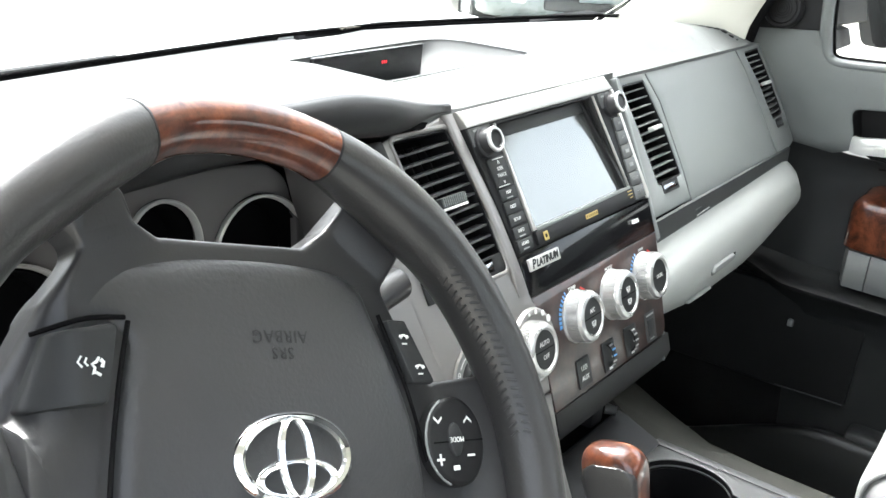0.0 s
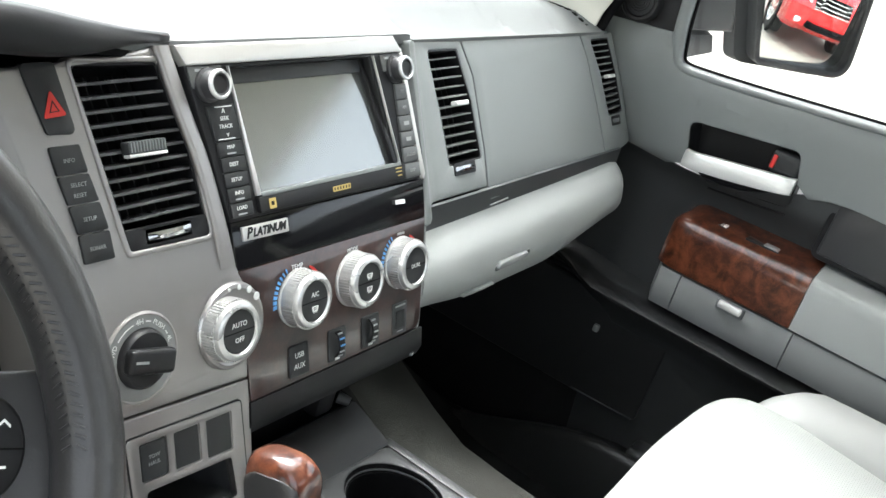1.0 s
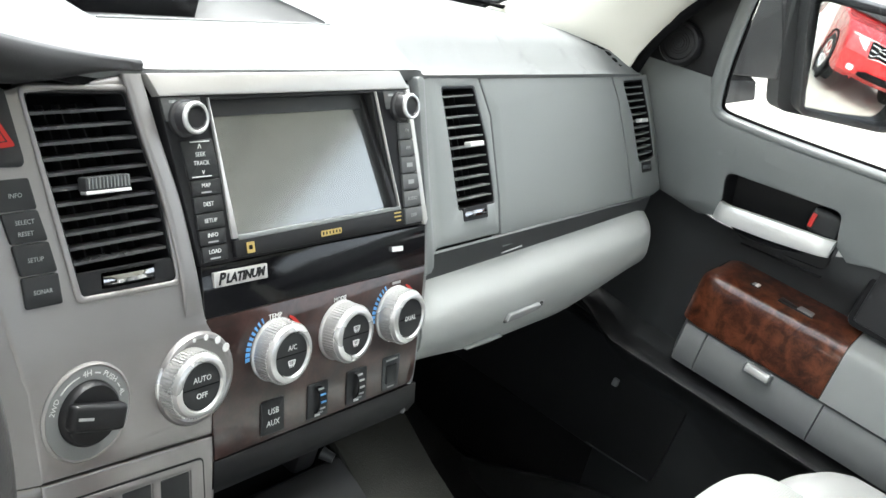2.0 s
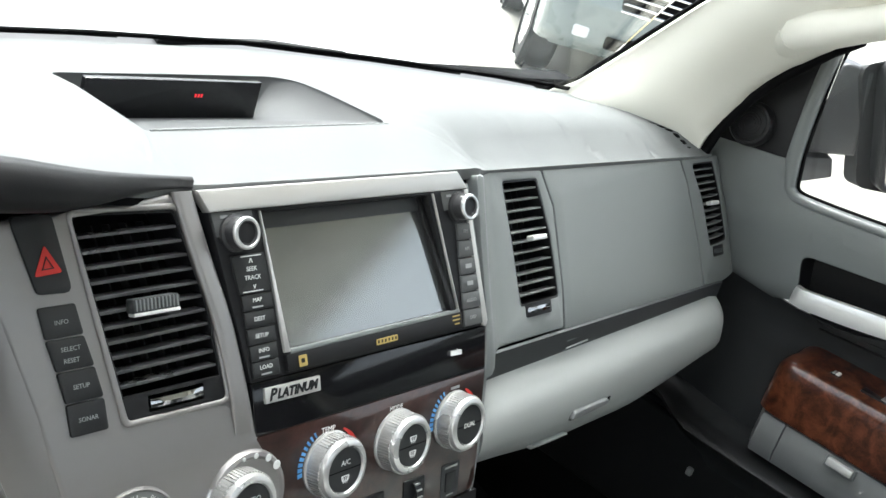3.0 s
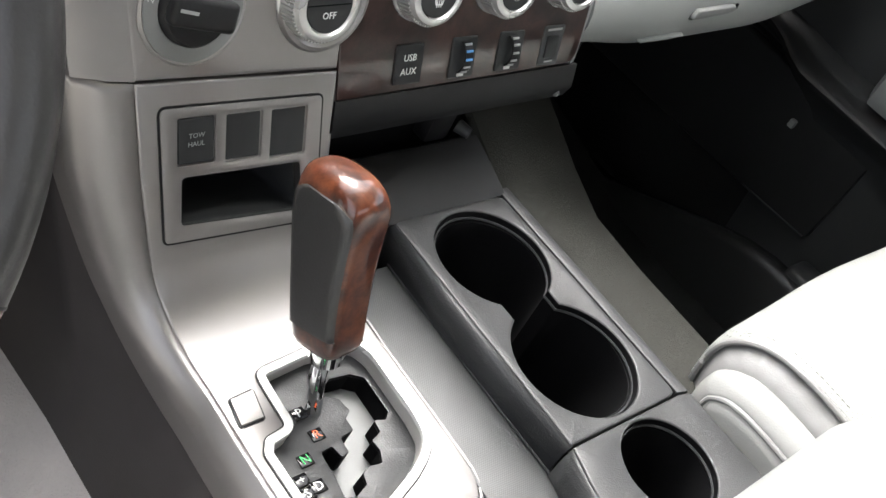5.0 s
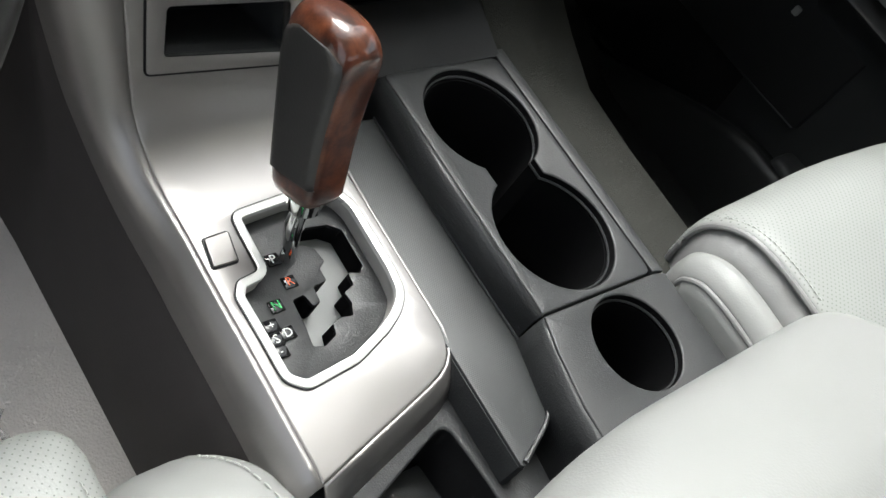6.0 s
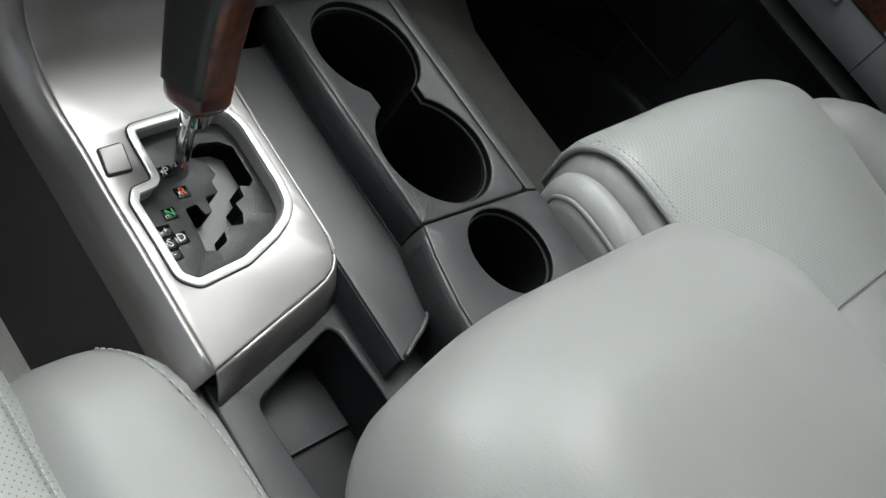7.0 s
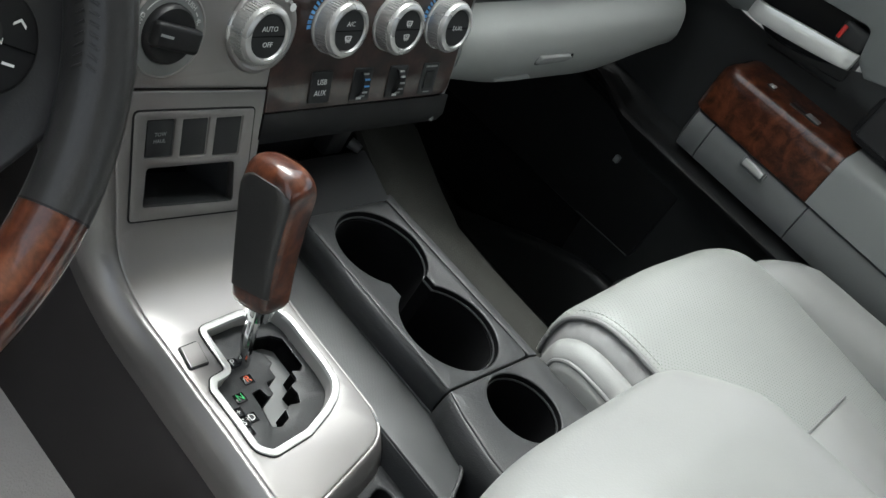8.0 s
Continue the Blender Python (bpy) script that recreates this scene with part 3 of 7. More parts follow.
b = plate(rpoly([(0.3265, 1.3045), (0.3425, 1.272), (0.345, 1.20), (0.341, 1.1545), (0.6535, 1.167), (0.6465, 1.22), (0.6335, 1.28), (0.6195, 1.3045)], [0.003, 0.02, 0.02, 0.003, 0.003, 0.02, 0.02, 0.003]), [], 0.012, 0.0014, [0.36 + 0.04 * i for i in range(8)])
part("airbag_panel", warp(b, dsh), M_DASH, dash, "smooth grey passenger airbag cover")
c = plate(rpoly([(0.622, 1.3045), (0.636, 1.28), (0.649, 1.22), (0.656, 1.167), (0.752, 1.172), (0.749, 1.24), (0.727, 1.3065)], [0.003, 0.02, 0.02, 0.003, 0.006, 0.03, 0.006]), [rpoly(VF, 0.004)], 0.012, 0.0012, cutx)
part("vent_panel", warp(c, dsh), M_DASH, dash, "grey end panel round the outer passenger vent")
part("backing", warp(plate([(0.17, 1.318), (0.17, 1.15), (0.735, 1.165), (0.712, 1.303)], [], 0.004, 0, cutx), lambda v: dsh((v.x, v.y, v.z - 0.030))), M_MATT, dash, "black board behind the dashboard panels")
part("lower_strip", thick_sheet([[(0.176 + 0.510 * i / 12, 0.0600 - 0.0002 * j, 1.165 - 0.010 * j + 0.010 * i / 12) for i in range(13)] for j in range(4)], 0.004), M_DASHDARK, dash, "dark strip between airbag cover and glovebox")
part("cover_slot", tube([dsh((x, 1.1505 + 0.04 * (x - 0.34), 0.002)) for x in (0.336, 0.350, 0.364, 0.376)], 0.0008, 6), M_LIGHT, dash, "fine light edge below the airbag cover")

# driver's side: visor underside, cluster, knee panel
xs2 = [-0.70 + 0.58 * i / 48 for i in range(49)]
under = thick_sheet([[(x, lip(x)[0] + 0.0015, lip(x)[1] - 0.0105) for x in xs2], [(x, lip(x)[0] + 0.03, lip(x)[1] - 0.020) for x in xs2], [(x, 0.185, lip(x)[1] - 0.045) for x in xs2], [(x, 0.19, 1.15) for x in xs2]], 0.005)
roll = []
for x in xs2:
    y, z = lip(x)
    h = 1 - 0.90 * smooth(-0.27, -0.122, x)
    roll.append([(x, y + 0.002, z + 0.0046), (x, y - 0.0035 * h, z + 0.0030), (x, y - 0.0075 * h, z - 0.0010), (x, y - 0.0100 * h, z - 0.0070 * h), (x, y - 0.0105 * h, z - 0.0140 * h), (x, y - 0.0090 * h, z - 0.0200 * h), (x, y - 0.0050 * h, z - 0.0245 * h), (x, y + 0.004, z - 0.0265 * h)])
part("visor_roll", thick_sheet(roll, 0.002), M_BLACK, dash, "rounded black front edge of the instrument visor", angle=180)
part("visor_lining", under, M_MATT, dash, "black underside of the instrument visor")
fx = [(-0.655, 1.19), (-0.27, 1.19), (-0.262, 1.26), (-0.268, 1.290), (-0.285, 1.302), (-0.36, 1.311), (-0.5, 1.313), (-0.62, 1.305), (-0.66, 1.27)]
fas = plate(rpoly(fx, 0.02), [circle(-0.385, 1.266, 0.030), circle(-0.300, 1.235, 0.048), circle(-0.612, 1.266, 0.030), circle(-0.50, 1.235, 0.048)], 0.006, 0.002)
part("cluster_fascia", warp(fas, lambda v: Vector((v.x, 0.142 - v.z + 0.22 * (v.y - 1.26), v.y))), M_CLUSTER, dash, "brownish grey instrument cluster fascia")
for gx, gz, r in ((-0.385, 1.266, 0.030), (-0.300, 1.235, 0.048), (-0.612, 1.266, 0.030), (-0.50, 1.235, 0.048)):
    mt = Matrix.Translation((gx, 0.142 + 0.22 * (gz - 1.26), gz)) @ Euler((radians(90 - 12), 0, 0)).to_matrix().to_4x4()
    part("gauge_ring", lathe([(r + 0.0012, 0.0), (r + 0.0012, 0.003), (r - 0.0004, 0.004), (r - 0.0014, 0.002), (r - 0.0018, -0.002), (r + 0.0006, -0.002), (r + 0.0006, 0.0)], 40, mt), M_BRIGHT, dash, "bright ring round a gauge")
    part("gauge_wall", lathe([(r - 0.0030, -0.003), (r - 0.006, -0.030), (r, -0.030), (r + 0.0005, -0.003)], 32, mt), M_MATT, dash, "black wall of the gauge well")
    part("gauge", lathe([(0.0001, -0.026), (r - 0.003, -0.026), (r - 0.003, -0.030), (0.0001, -0.030)], 32, mt), M_MATT, dash, "unlit black gauge face")
knee = [[(x, 0.09 - 0.18 * j / 5 * (1 - 0.1 * j), 1.20 - 0.07 * j + 0.0 * x) for x in (-0.75, -0.6, -0.45, -0.34, -0.272)] for j in range(6)]
part("knee_panel", thick_sheet(knee, 0.006), M_DASH, dash, "grey lower panel on the driver's side")
part("end_cap", block(-0.79, -0.76, 0.10, 0.34, 1.0, 1.30, 0.01), M_DASH, dash)

# ---- glovebox ----
glove = thing("glovebox", (0.44, 0.05, 1.08), "closed light grey bulging glovebox below the dashboard", "glovebox")


def lid(u, w):
    """Point of the lid: u across, w from its top edge down."""
    x = 0.190 + 0.517 * u
    e = 1 - smooth(0.93, 1.0, u) * 0.50
    zt = 1.1385 + 0.0235 * u - 0.028 * smooth(0.93, 1, u) ** 2
    zb = 1.032 - 0.02 * smooth(0, 0.3, u) + 0.055 * smooth(0.55, 1.0, u) + 0.036 * smooth(0.93, 1, u)
    z = zt + (zb - zt) * w
    out = lerp([(0, 0.0), (0.05, 0.010), (0.12, 0.018), (0.22, 0.025), (0.34, 0.0295), (0.46, 0.031), (0.58, 0.029), (0.70, 0.022), (0.82, 0.009), (0.92, -0.010), (1.0, -0.032)], w)
    y = 0.060 - out * (e * 1.3 if out > 0 else 1)
    return Vector((x, y + 0.02 * smooth(0.93, 1.0, u), z))


def on_lid(x, z, d):
    u = (x - 0.190) / 0.517
    zt, zb = lid(u, 0).z, lid(u, 1).z
    p = lid(u, max(0, min(1, (z - zt) / (zb - zt))))
    return Vector((p.x, p.y - d, p.z))


gr = []
for i in range(23):
    u = i / 22
    prof = [tuple(lid(u, k / 20)) for k in range(21)]
    gr.append(prof + [(prof[0][0], 0.15, prof[-1][2] + 0.005), (prof[0][0], 0.15, prof[0][2])])
part("lid", loft(gr), M_LIGHT, glove, "smooth light grey lid", angle=50)
xcut = [0.30 + 0.012 * i for i in range(10)]
bar = rpoly([(0.337, 1.0855), (0.343, 1.0945), (0.404, 1.0955), (0.4095, 1.0915), (0.402, 1.0885), (0.365, 1.0860)], [0.003, 0.004, 0.003, 0.002, 0.004, 0.02], 4)
part("handle", warp(plate(bar, [], 0.006, 0.0018, xcut, [], 3), lambda v: on_lid(v.x, v.y, v.z + 0.0042)), M_MID, glove, "slim mid grey pull handle")
part("handle_recess", warp(plate(inset_loop(bar, -0.0014), [], 0.002, 0, xcut), lambda v: on_lid(v.x + 0.0006, v.y - 0.0014, v.z + 0.0005)), M_DASHDARK, glove, "narrow dark recess round the handle")
part("handle_notch", warp(block(0.4095, 0.4130, 1.0900, 1.0950, 0.0, 0.0014), lambda v: on_lid(v[0], v[1], v[2])), M_MATT, glove)
swell = rpoly([(0.286, 1.0600), (0.305, 1.0665), (0.345, 1.0680), (0.352, 1.0640), (0.330, 1.0595), (0.300, 1.0575)], [0.004, 0.01, 0.006, 0.004, 0.02, 0.01], 4)
part("finger_lip", warp(plate(swell, [], 0.006, 0.0030, xcut, [], 4), lambda v: on_lid(v.x, v.y, v.z + 0.0050)), M_LIGHT, glove, "rounded finger lip below the handle")

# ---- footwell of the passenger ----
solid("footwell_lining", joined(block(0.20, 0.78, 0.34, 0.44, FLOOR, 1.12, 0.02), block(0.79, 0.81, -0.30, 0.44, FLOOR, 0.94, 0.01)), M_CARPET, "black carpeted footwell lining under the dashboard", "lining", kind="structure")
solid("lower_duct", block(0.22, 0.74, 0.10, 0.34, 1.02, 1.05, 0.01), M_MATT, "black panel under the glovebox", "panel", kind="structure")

# ---- centre stack ----
stack = thing("centre_stack", (0.04, 0.03, 1.2), "silver centre stack with radio, vents and climate knobs", "centre stack")
ZC = [1.10 + 0.0125 * i for i in range(19)] + [1.160, 1.168, 1.175, 1.183, 1.190]
VL = [(-0.208, 1.319), (-0.137, 1.317), (-0.118, 1.27), (-0.108, 1.206), (-0.181, 1.207), (-0.194, 1.262)]
BULGE = [(-0.0945 + 0.034 * math.cos(radians(a)), 1.1395 + 0.034 * math.sin(radians(a))) for a in (62, 45, 30, 15, 0, -15, -30, -45)]
EDGE = flowing([(-0.1225, 1.3265), (-0.1115, 1.29), (-0.0985, 1.252), (-0.0895, 1.21), (-0.0855, 1.182)], 5)
left = [*EDGE, *BULGE, (-0.076, 1.112), (-0.076, 1.0955), (-0.213, 1.103), (-0.222, 1.16), (-0.238, 1.22), (-0.262, 1.295), (-0.266, 1.318), (-0.224, 1.319), (-0.187, 1.321), (-0.14, 1.3255)]
pl_ = plate(left, [rpoly(VL, 0.004)], 0.010, 0.0028, [], ZC, 3)
part("fascia", warp(pl_, stk), M_SILVER, stack, "satin silver fascia beside the radio", angle=30)
# its rolled edge along the radio
ROLL = ((-0.0172, -0.001), (-0.0171, 0.0026), (-0.0160, 0.0034), (-0.0120, 0.0029), (-0.0080, 0.0022), (-0.0040, 0.0013), (-0.0016, 0.0005), (-0.0002, -0.0012), (0.0004, -0.0050), (0.0004, -0.0088), (-0.006, -0.0088))
part("rolled_edge", loft([[stk((x + dx, z, d * smooth(1.176, 1.205, z) if d > 0 else d)) for dx, d in ROLL] for x, z in EDGE]), M_SILVER, stack, "rolled silver edge beside the radio", angle=70)
# the fascia's rounded left flank
fl = []
for z0, x0, w in ((1.318, -0.266, 0.005), (1.295, -0.262, 0.010), (1.26, -0.250, 0.018), (1.22, -0.238, 0.025), (1.16, -0.222, 0.029), (1.103, -0.213, 0.029)):
    fl.append([stk((x0 + 0.001, z0, -0.0006)), stk((x0 - w * 0.45, z0 + 0.001, -0.003)), stk((x0 - w, z0 + 0.002, -0.012)), stk((x0 - w * 1.15, z0 + 0.002, -0.05))])
part("flank", thick_sheet(fl, 0.002), M_SILVER, stack)


VR_ROUND = [0.004, 0.004, 0.06, 0.004, 0.004, 0.06]


def vent_bezel(outline, f, width, material, parent, label, d=0.0025):
    cxm, cym = sum(p[0] for p in outline) / len(outline), sum(p[1] for p in outline) / len(outline)
    big = [(x + width * (1 if x > cxm else -1), z + width * (1 if z > cym else -1)) for x, z in outline]
    bm = plate(rpoly(big, 0.006), [rpoly(outline, VR_ROUND)], 0.010, width * 0.45, [], ZC, 3)
    return part("bezel", warp(shift(bm, z=d), f), material, parent, label)


def air_vent(outline, f, parent, n, ztop, zbot, tab, wheel, dark=False):
    """Slatted outlet: dark box, bowed slats, a slider and a thumb wheel."""
    def span(z, k):
        pts = [(p[1], p[0]) for p in (outline[:1] + outline[5:3:-1] if k == 0 else outline[1:4])]
        return lerp(sorted(pts), z)
    box = plate(rpoly(outline, VR_ROUND), [], 0.002, 0, [], ZC)
    part("duct", warp(shift(box, z=-0.030), f), M_MATT, parent, "black inside of the air duct")
    rim = plate(rpoly(outline, VR_ROUND), [rpoly([(x + (0.0015 if i in (0, 4, 5) else -0.0015), z + (-0.0015 if i < 2 else 0.0015 if i in (3, 4) else 0)) for i, (x, z) in enumerate(outline)], 0.004)], 0.028, 0, [], ZC)
    part("liner", warp(shift(rim, z=-0.001), f), M_BLACK, parent)
    for i in range(n):
        z = ztop + (zbot - ztop) * i / (n - 1)
        x0, x1 = span(z, 0), span(z, 1)
        pts = []
        for j in range(9):
            u = j / 8
            pts.append((x0 + (x1 - x0) * u, z + 0.0012 * (u - 0.5)))
        h = 0.62 if dark else 0.5
        rings = [[f((x, zz + 0.0016 * h, -0.004)), f((x, zz + 0.0012 * h, -0.0022)), f((x, zz - 0.0014 * h, -0.0030)), f((x, zz + 0.0008, -0.013)), f((x, zz + 0.0016, -0.013))] for x, zz in pts]
        part("slat", loft(rings), M_SLAT if dark else M_MID, parent)
    for i in range(5):
        u = (i + 1) / 6
        za, zb2 = ztop + 0.004, zbot - 0.004
        r = [[f((span(z, 0) * (1 - u) + span(z, 1) * u + dx, z, dd)) for dx, dd in ((-0.0006, -0.021), (0.0006, -0.021), (0.0006, -0.028), (-0.0006, -0.028))] for z in (za, (za + zb2) / 2, zb2)]
        part("vane", loft(r), M_BLACK, parent)
    tx0, tx1, tz = tab
    t = block(tx0, tx1, tz - (0.0045 if dark else 0.0024), tz + (0.0035 if dark else 0.0020), -0.003, 0.0055, 0.0012)
    tb = part("slider", warp(t, f), M_DASHDARK if dark else M_BRIGHT, parent, "ribbed metal slider on a slat")
    if dark:
        part("slider_lip", warp(block(tx0, tx1, tz - 0.0060, tz - 0.0040, -0.001, 0.0058, 0.0006), f), M_BRIGHT, tb, "bright lower edge")
    for k in range(12 if dark else 0):
        xx = tx0 + 0.002 + (tx1 - tx0 - 0.004) * k / 11
        part("rib", warp(block(xx - 0.0004, xx + 0.0004, tz - 0.003, tz + 0.003, 0.0053, 0.0062), f), M_DASH, tb)
    wx0, wx1, wz = wheel
    hole = rpoly([(wx0 - 0.001, wz + 0.0045), (wx1 + 0.001, wz + 0.0045), (wx1 + 0.001, wz - 0.0045), (wx0 - 0.001, wz - 0.0045)], 0.001)
    if wz > outline[3][1]:
        part("wheel_plate", warp(plate(rpoly([(span(zbot - 0.006, 0), zbot - 0.0055), (span(zbot - 0.006, 1), zbot - 0.0055), (outline[3][0], outline[3][1]), (outline[4][0], outline[4][1])], 0.002), [hole], 0.003, 0.0004), f), M_BLACK, parent)
    else:
        part("wheel_recess", warp(shift(plate(inset_loop(hole, -0.0012), [], 0.002), z=0.0008), f), M_BLACK, parent, "black slot of the thumb wheel")
    rings = []
    for k in range(13):
        u = k / 12
        x = wx0 + (wx1 - wx0) * u
        h = 0.0035 * math.sin(math.pi * u) + 0.001
        rings.append([f((x, wz + 0.0024, -0.006)), f((x, wz + 0.0024, h * 0.5)), f((x, wz, h * 0.8)), f((x, wz - 0.0024, h * 0.5)), f((x, wz - 0.0024, -0.006))])
    part("thumb_wheel", loft(rings), M_DARKCHROME, parent, "chromed thumb wheel below the slats")


vent1 = thing("air_vent", stk((-0.15, 1.26, 0)), "slatted black air vent in the silver fascia", "air vent", "dashboard vents")
vent_bezel(VL, stk, 0.0036, M_SILVER, vent1, "bevelled satin silver surround", 0.0014)
air_vent(VL, stk, vent1, 11, 1.307, 1.2255, (-0.175, -0.142, 1.268), (-0.165, -0.126, 1.2135), True)
vent2 = thing("air_vent", dsh((0.30, 1.25, 0)), "slim slatted air vent beside the airbag cover", "air vent", "dashboard vents")
air_vent(VR, dsh, vent2, 11, 1.290, 1.203, (0.293, 0.317, 1.249), (0.279, 0.317, 1.190))
vent3 = thing("air_vent", dsh((0.69, 1.25, 0)), "slim slatted air vent at the dashboard's end", "air vent", "dashboard vents")
air_vent(VF, dsh, vent3, 11, 1.293, 1.218, (0.684, 0.706, 1.256), (0.688, 0.714, 1.2035))


def button(name, pts, parent, label="", d=0.002, material=None, f=stk, r=0.002, cat="button"):
    bm = plate(rpoly(pts, r, 3), [], 0.006, 0.0007, [], [1.175])
    return part(name, warp(shift(bm, z=d), f), material or M_BUTTON, parent, label)


# hazard switch and the four keys under it
haz = button("hazard_switch", [(-0.245, 1.320), (-0.220, 1.320), (-0.2105, 1.2795), (-0.232, 1.2805)], stack, "black hazard warning switch with a red triangle", r=0.004)
T3 = [(-0.2335, 1.2895), (-0.2165, 1.2905), (-0.2265, 1.305)]
part("triangle", warp(shift(plate(rpoly(T3, 0.001, 2), [], 0.0004), z=0.0027), stk), M_RED, haz)
small = [(x * 0.45 - 0.2255 * 0.55, z * 0.45 + 1.2948 * 0.55) for x, z in T3]
part("triangle", warp(shift(plate(small, [[(x * 0.75 - 0.2255 * 0.25, z * 0.75 + 1.2948 * 0.25) for x, z in small]], 0.0003), z=0.0030), stk), M_BUTTON, haz)
lx = [(1.2740, -0.2328, -0.2100), (1.2570, -0.2296, -0.2060), (1.2400, -0.2246, -0.2008), (1.2230, -0.2205, -0.1965), (1.2055, -0.2190, -0.1950)]
for (z0, a0, b0), (z1, a1, b1), txt in zip(lx, lx[1:], (("INFO",), ("SELECT", "RESET"), ("SETUP",), ("SONAR",))):
    k = button("key", [(a0, z0), (b0, z0), (b1, z1 + 0.0007), (a1, z1 + 0.0007)], stack, "black rubber key", r=0.0015)
    for i, s in enumerate(txt):
        zz = (z0 + z1) / 2 + (0.003 * (1 - 2 * i) if len(txt) == 2 else 0)
        lettering(s, 0.0038, stk_frame((a0 + b0 + a1 + b1) / 4, zz, 0.0022), M_GREYPRINT, k)

# radio unit
radio = thing("radio", stk((0.03, 1.26, 0)), "black navigation radio with a recessed screen, switched off", "radio")
bar_o = [(-0.121, 1.3265), (0.140, 1.3275), (0.152, 1.315), (0.1475, 1.3145), (-0.112, 1.3135)]
side_o = [(0.1474, 1.3138), (0.1522, 1.3142), (0.1705, 1.214), (0.168, 1.2095), (0.1645, 1.2105)]
part("trim", warp(shift(plate(bar_o, [], 0.008, 0.0010, [-0.11 + 0.025 * i for i in range(11)]), z=0.0022), stk), M_WALL, radio, "satin silver trim over the radio")
part("trim", warp(shift(plate(side_o, [], 0.008, 0.0008), z=0.0022), stk), M_WALL, radio, "satin silver trim beside the radio")
SCR = [(-0.070, 1.311), (0.103, 1.312), (0.127, 1.2265), (-0.053, 1.2265)]
face = plate([(-0.112, 1.3135), (0.1475, 1.3145), (0.1645, 1.2105), (-0.0865, 1.2105)], [rpoly(SCR, 0.002)], 0.014, 0.0006, [], ZC)
part("fascia", warp(face, stk), M_BLACK, radio, "black radio fascia")


def scr(v):
    w = (v[1] - 1.2265) / 0.085
    return stk((v[0], v[1], v[2] - 0.002 - 0.0105 * w))


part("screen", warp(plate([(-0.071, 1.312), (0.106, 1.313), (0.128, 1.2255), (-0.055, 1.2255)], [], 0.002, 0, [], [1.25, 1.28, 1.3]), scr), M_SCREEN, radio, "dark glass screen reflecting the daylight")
part("screen_header", warp(plate([(-0.068, 1.3105), (0.102, 1.3115), (0.099, 1.3015), (-0.0655, 1.3005)], [], 0.004, 0.0004, [], []), lambda v: scr((v[0], v[1], v[2] + 0.0035))), M_DASHDARK, radio, "charcoal strip above the screen")
part("screen_side", warp(plate([(0.0985, 1.311), (0.1035, 1.3115), (0.127, 1.2270), (0.1215, 1.2270)], [], 0.006, 0.0004, [], [1.25, 1.28]), lambda v: scr((v[0], v[1], v[2] + 0.005))), M_BLACK, radio, "stepped black wall beside the screen")
part("edge_strip", warp(plate([(-0.0712, 1.3120), (-0.0706, 1.3120), (-0.0525, 1.2245), (-0.0575, 1.2245)], [], 0.003, 0.0004, [], [1.25, 1.28]), lambda v: stk((v[0], v[1], v[2] + 0.0025))), M_WALL, radio, "thin silver strip beside the screen")
part("edge_strip", warp(plate([(0.1072, 1.3130), (0.1080, 1.3130), (0.1330, 1.2250), (0.1318, 1.2250)], [], 0.003, 0.0004, [], [1.25, 1.28]), lambda v: stk((v[0], v[1], v[2] + 0.0025))), M_WALL, radio, "thin silver strip beside the screen")
part("edge_strip", warp(plate([(-0.0530, 1.2262), (0.1315, 1.2275), (0.1318, 1.2245), (-0.0528, 1.2232)], [], 0.003, 0.0005), lambda v: stk((v[0], v[1], v[2] + 0.003))), M_DASH, radio, "grey ledge below the screen")
part("lip", warp(plate(rpoly([(-0.0575, 1.2232), (0.134, 1.2250), (0.1345, 1.2125), (-0.0565, 1.2125)], 0.001), [], 0.004, 0.0006), lambda v: stk((v[0], v[1], v[2] + 0.0035))), M_BLACK, radio, "black lip below the screen")
part("maker_mark", warp(plate(rpoly([(0.031, 1.2196), (0.0545, 1.2198), (0.0545, 1.2158), (0.031, 1.2156)], 0.001), [rpoly([(0.0325 + 0.0038 * i, 1.2188), (0.0345 + 0.0038 * i, 1.2188), (0.0345 + 0.0038 * i, 1.2166), (0.0325 + 0.0038 * i, 1.2166)], 0.0005, 2) for i in range(6)], 0.0004), lambda v: stk((v[0], v[1], v[2] + 0.004))), M_GOLD, radio, "gold maker's mark")
part("sound_mark", warp(plate(rpoly([(-0.0475, 1.2212), (-0.0400, 1.2213), (-0.0395, 1.2142), (-0.0470, 1.2141)], 0.0008), [rpoly([(-0.0455, 1.2192), (-0.0418, 1.2192), (-0.0415, 1.2162), (-0.0452, 1.2162)], 0.0008)], 0.0004), lambda v: stk((v[0], v[1], v[2] + 0.0045))), M_GOLD, radio, "small square gold mark")
part("side_print", warp(joined(block(0.121, 0.130, 1.2225, 1.2235, 0.0042, 0.0046), block(0.121, 0.130, 1.2197, 1.2207, 0.0042, 0.0046), block(0.1235, 0.1295, 1.2167, 1.2177, 0.0042, 0.0046)), stk), M_GOLD, radio, "three rows of tiny gold print")
seek = button("seek_key", [(-0.098, 1.287), (-0.070, 1.2875), (-0.0655, 1.2645), (-0.0925, 1.2640)], radio, "black rocker key for seek and track", r=0.001)
lettering("SEEK", 0.0043, stk_frame(-0.0815, 1.2785, 0.0022), M_WHITE, seek)
lettering("TRACK", 0.0043, stk_frame(-0.0810, 1.2733, 0.0022), M_WHITE, seek)
lettering("^", 0.008, stk_frame(-0.0820, 1.2822, 0.0022), M_WHITE, seek)
lettering("v", 0.006, stk_frame(-0.0800, 1.2682, 0.0022), M_WHITE, seek)
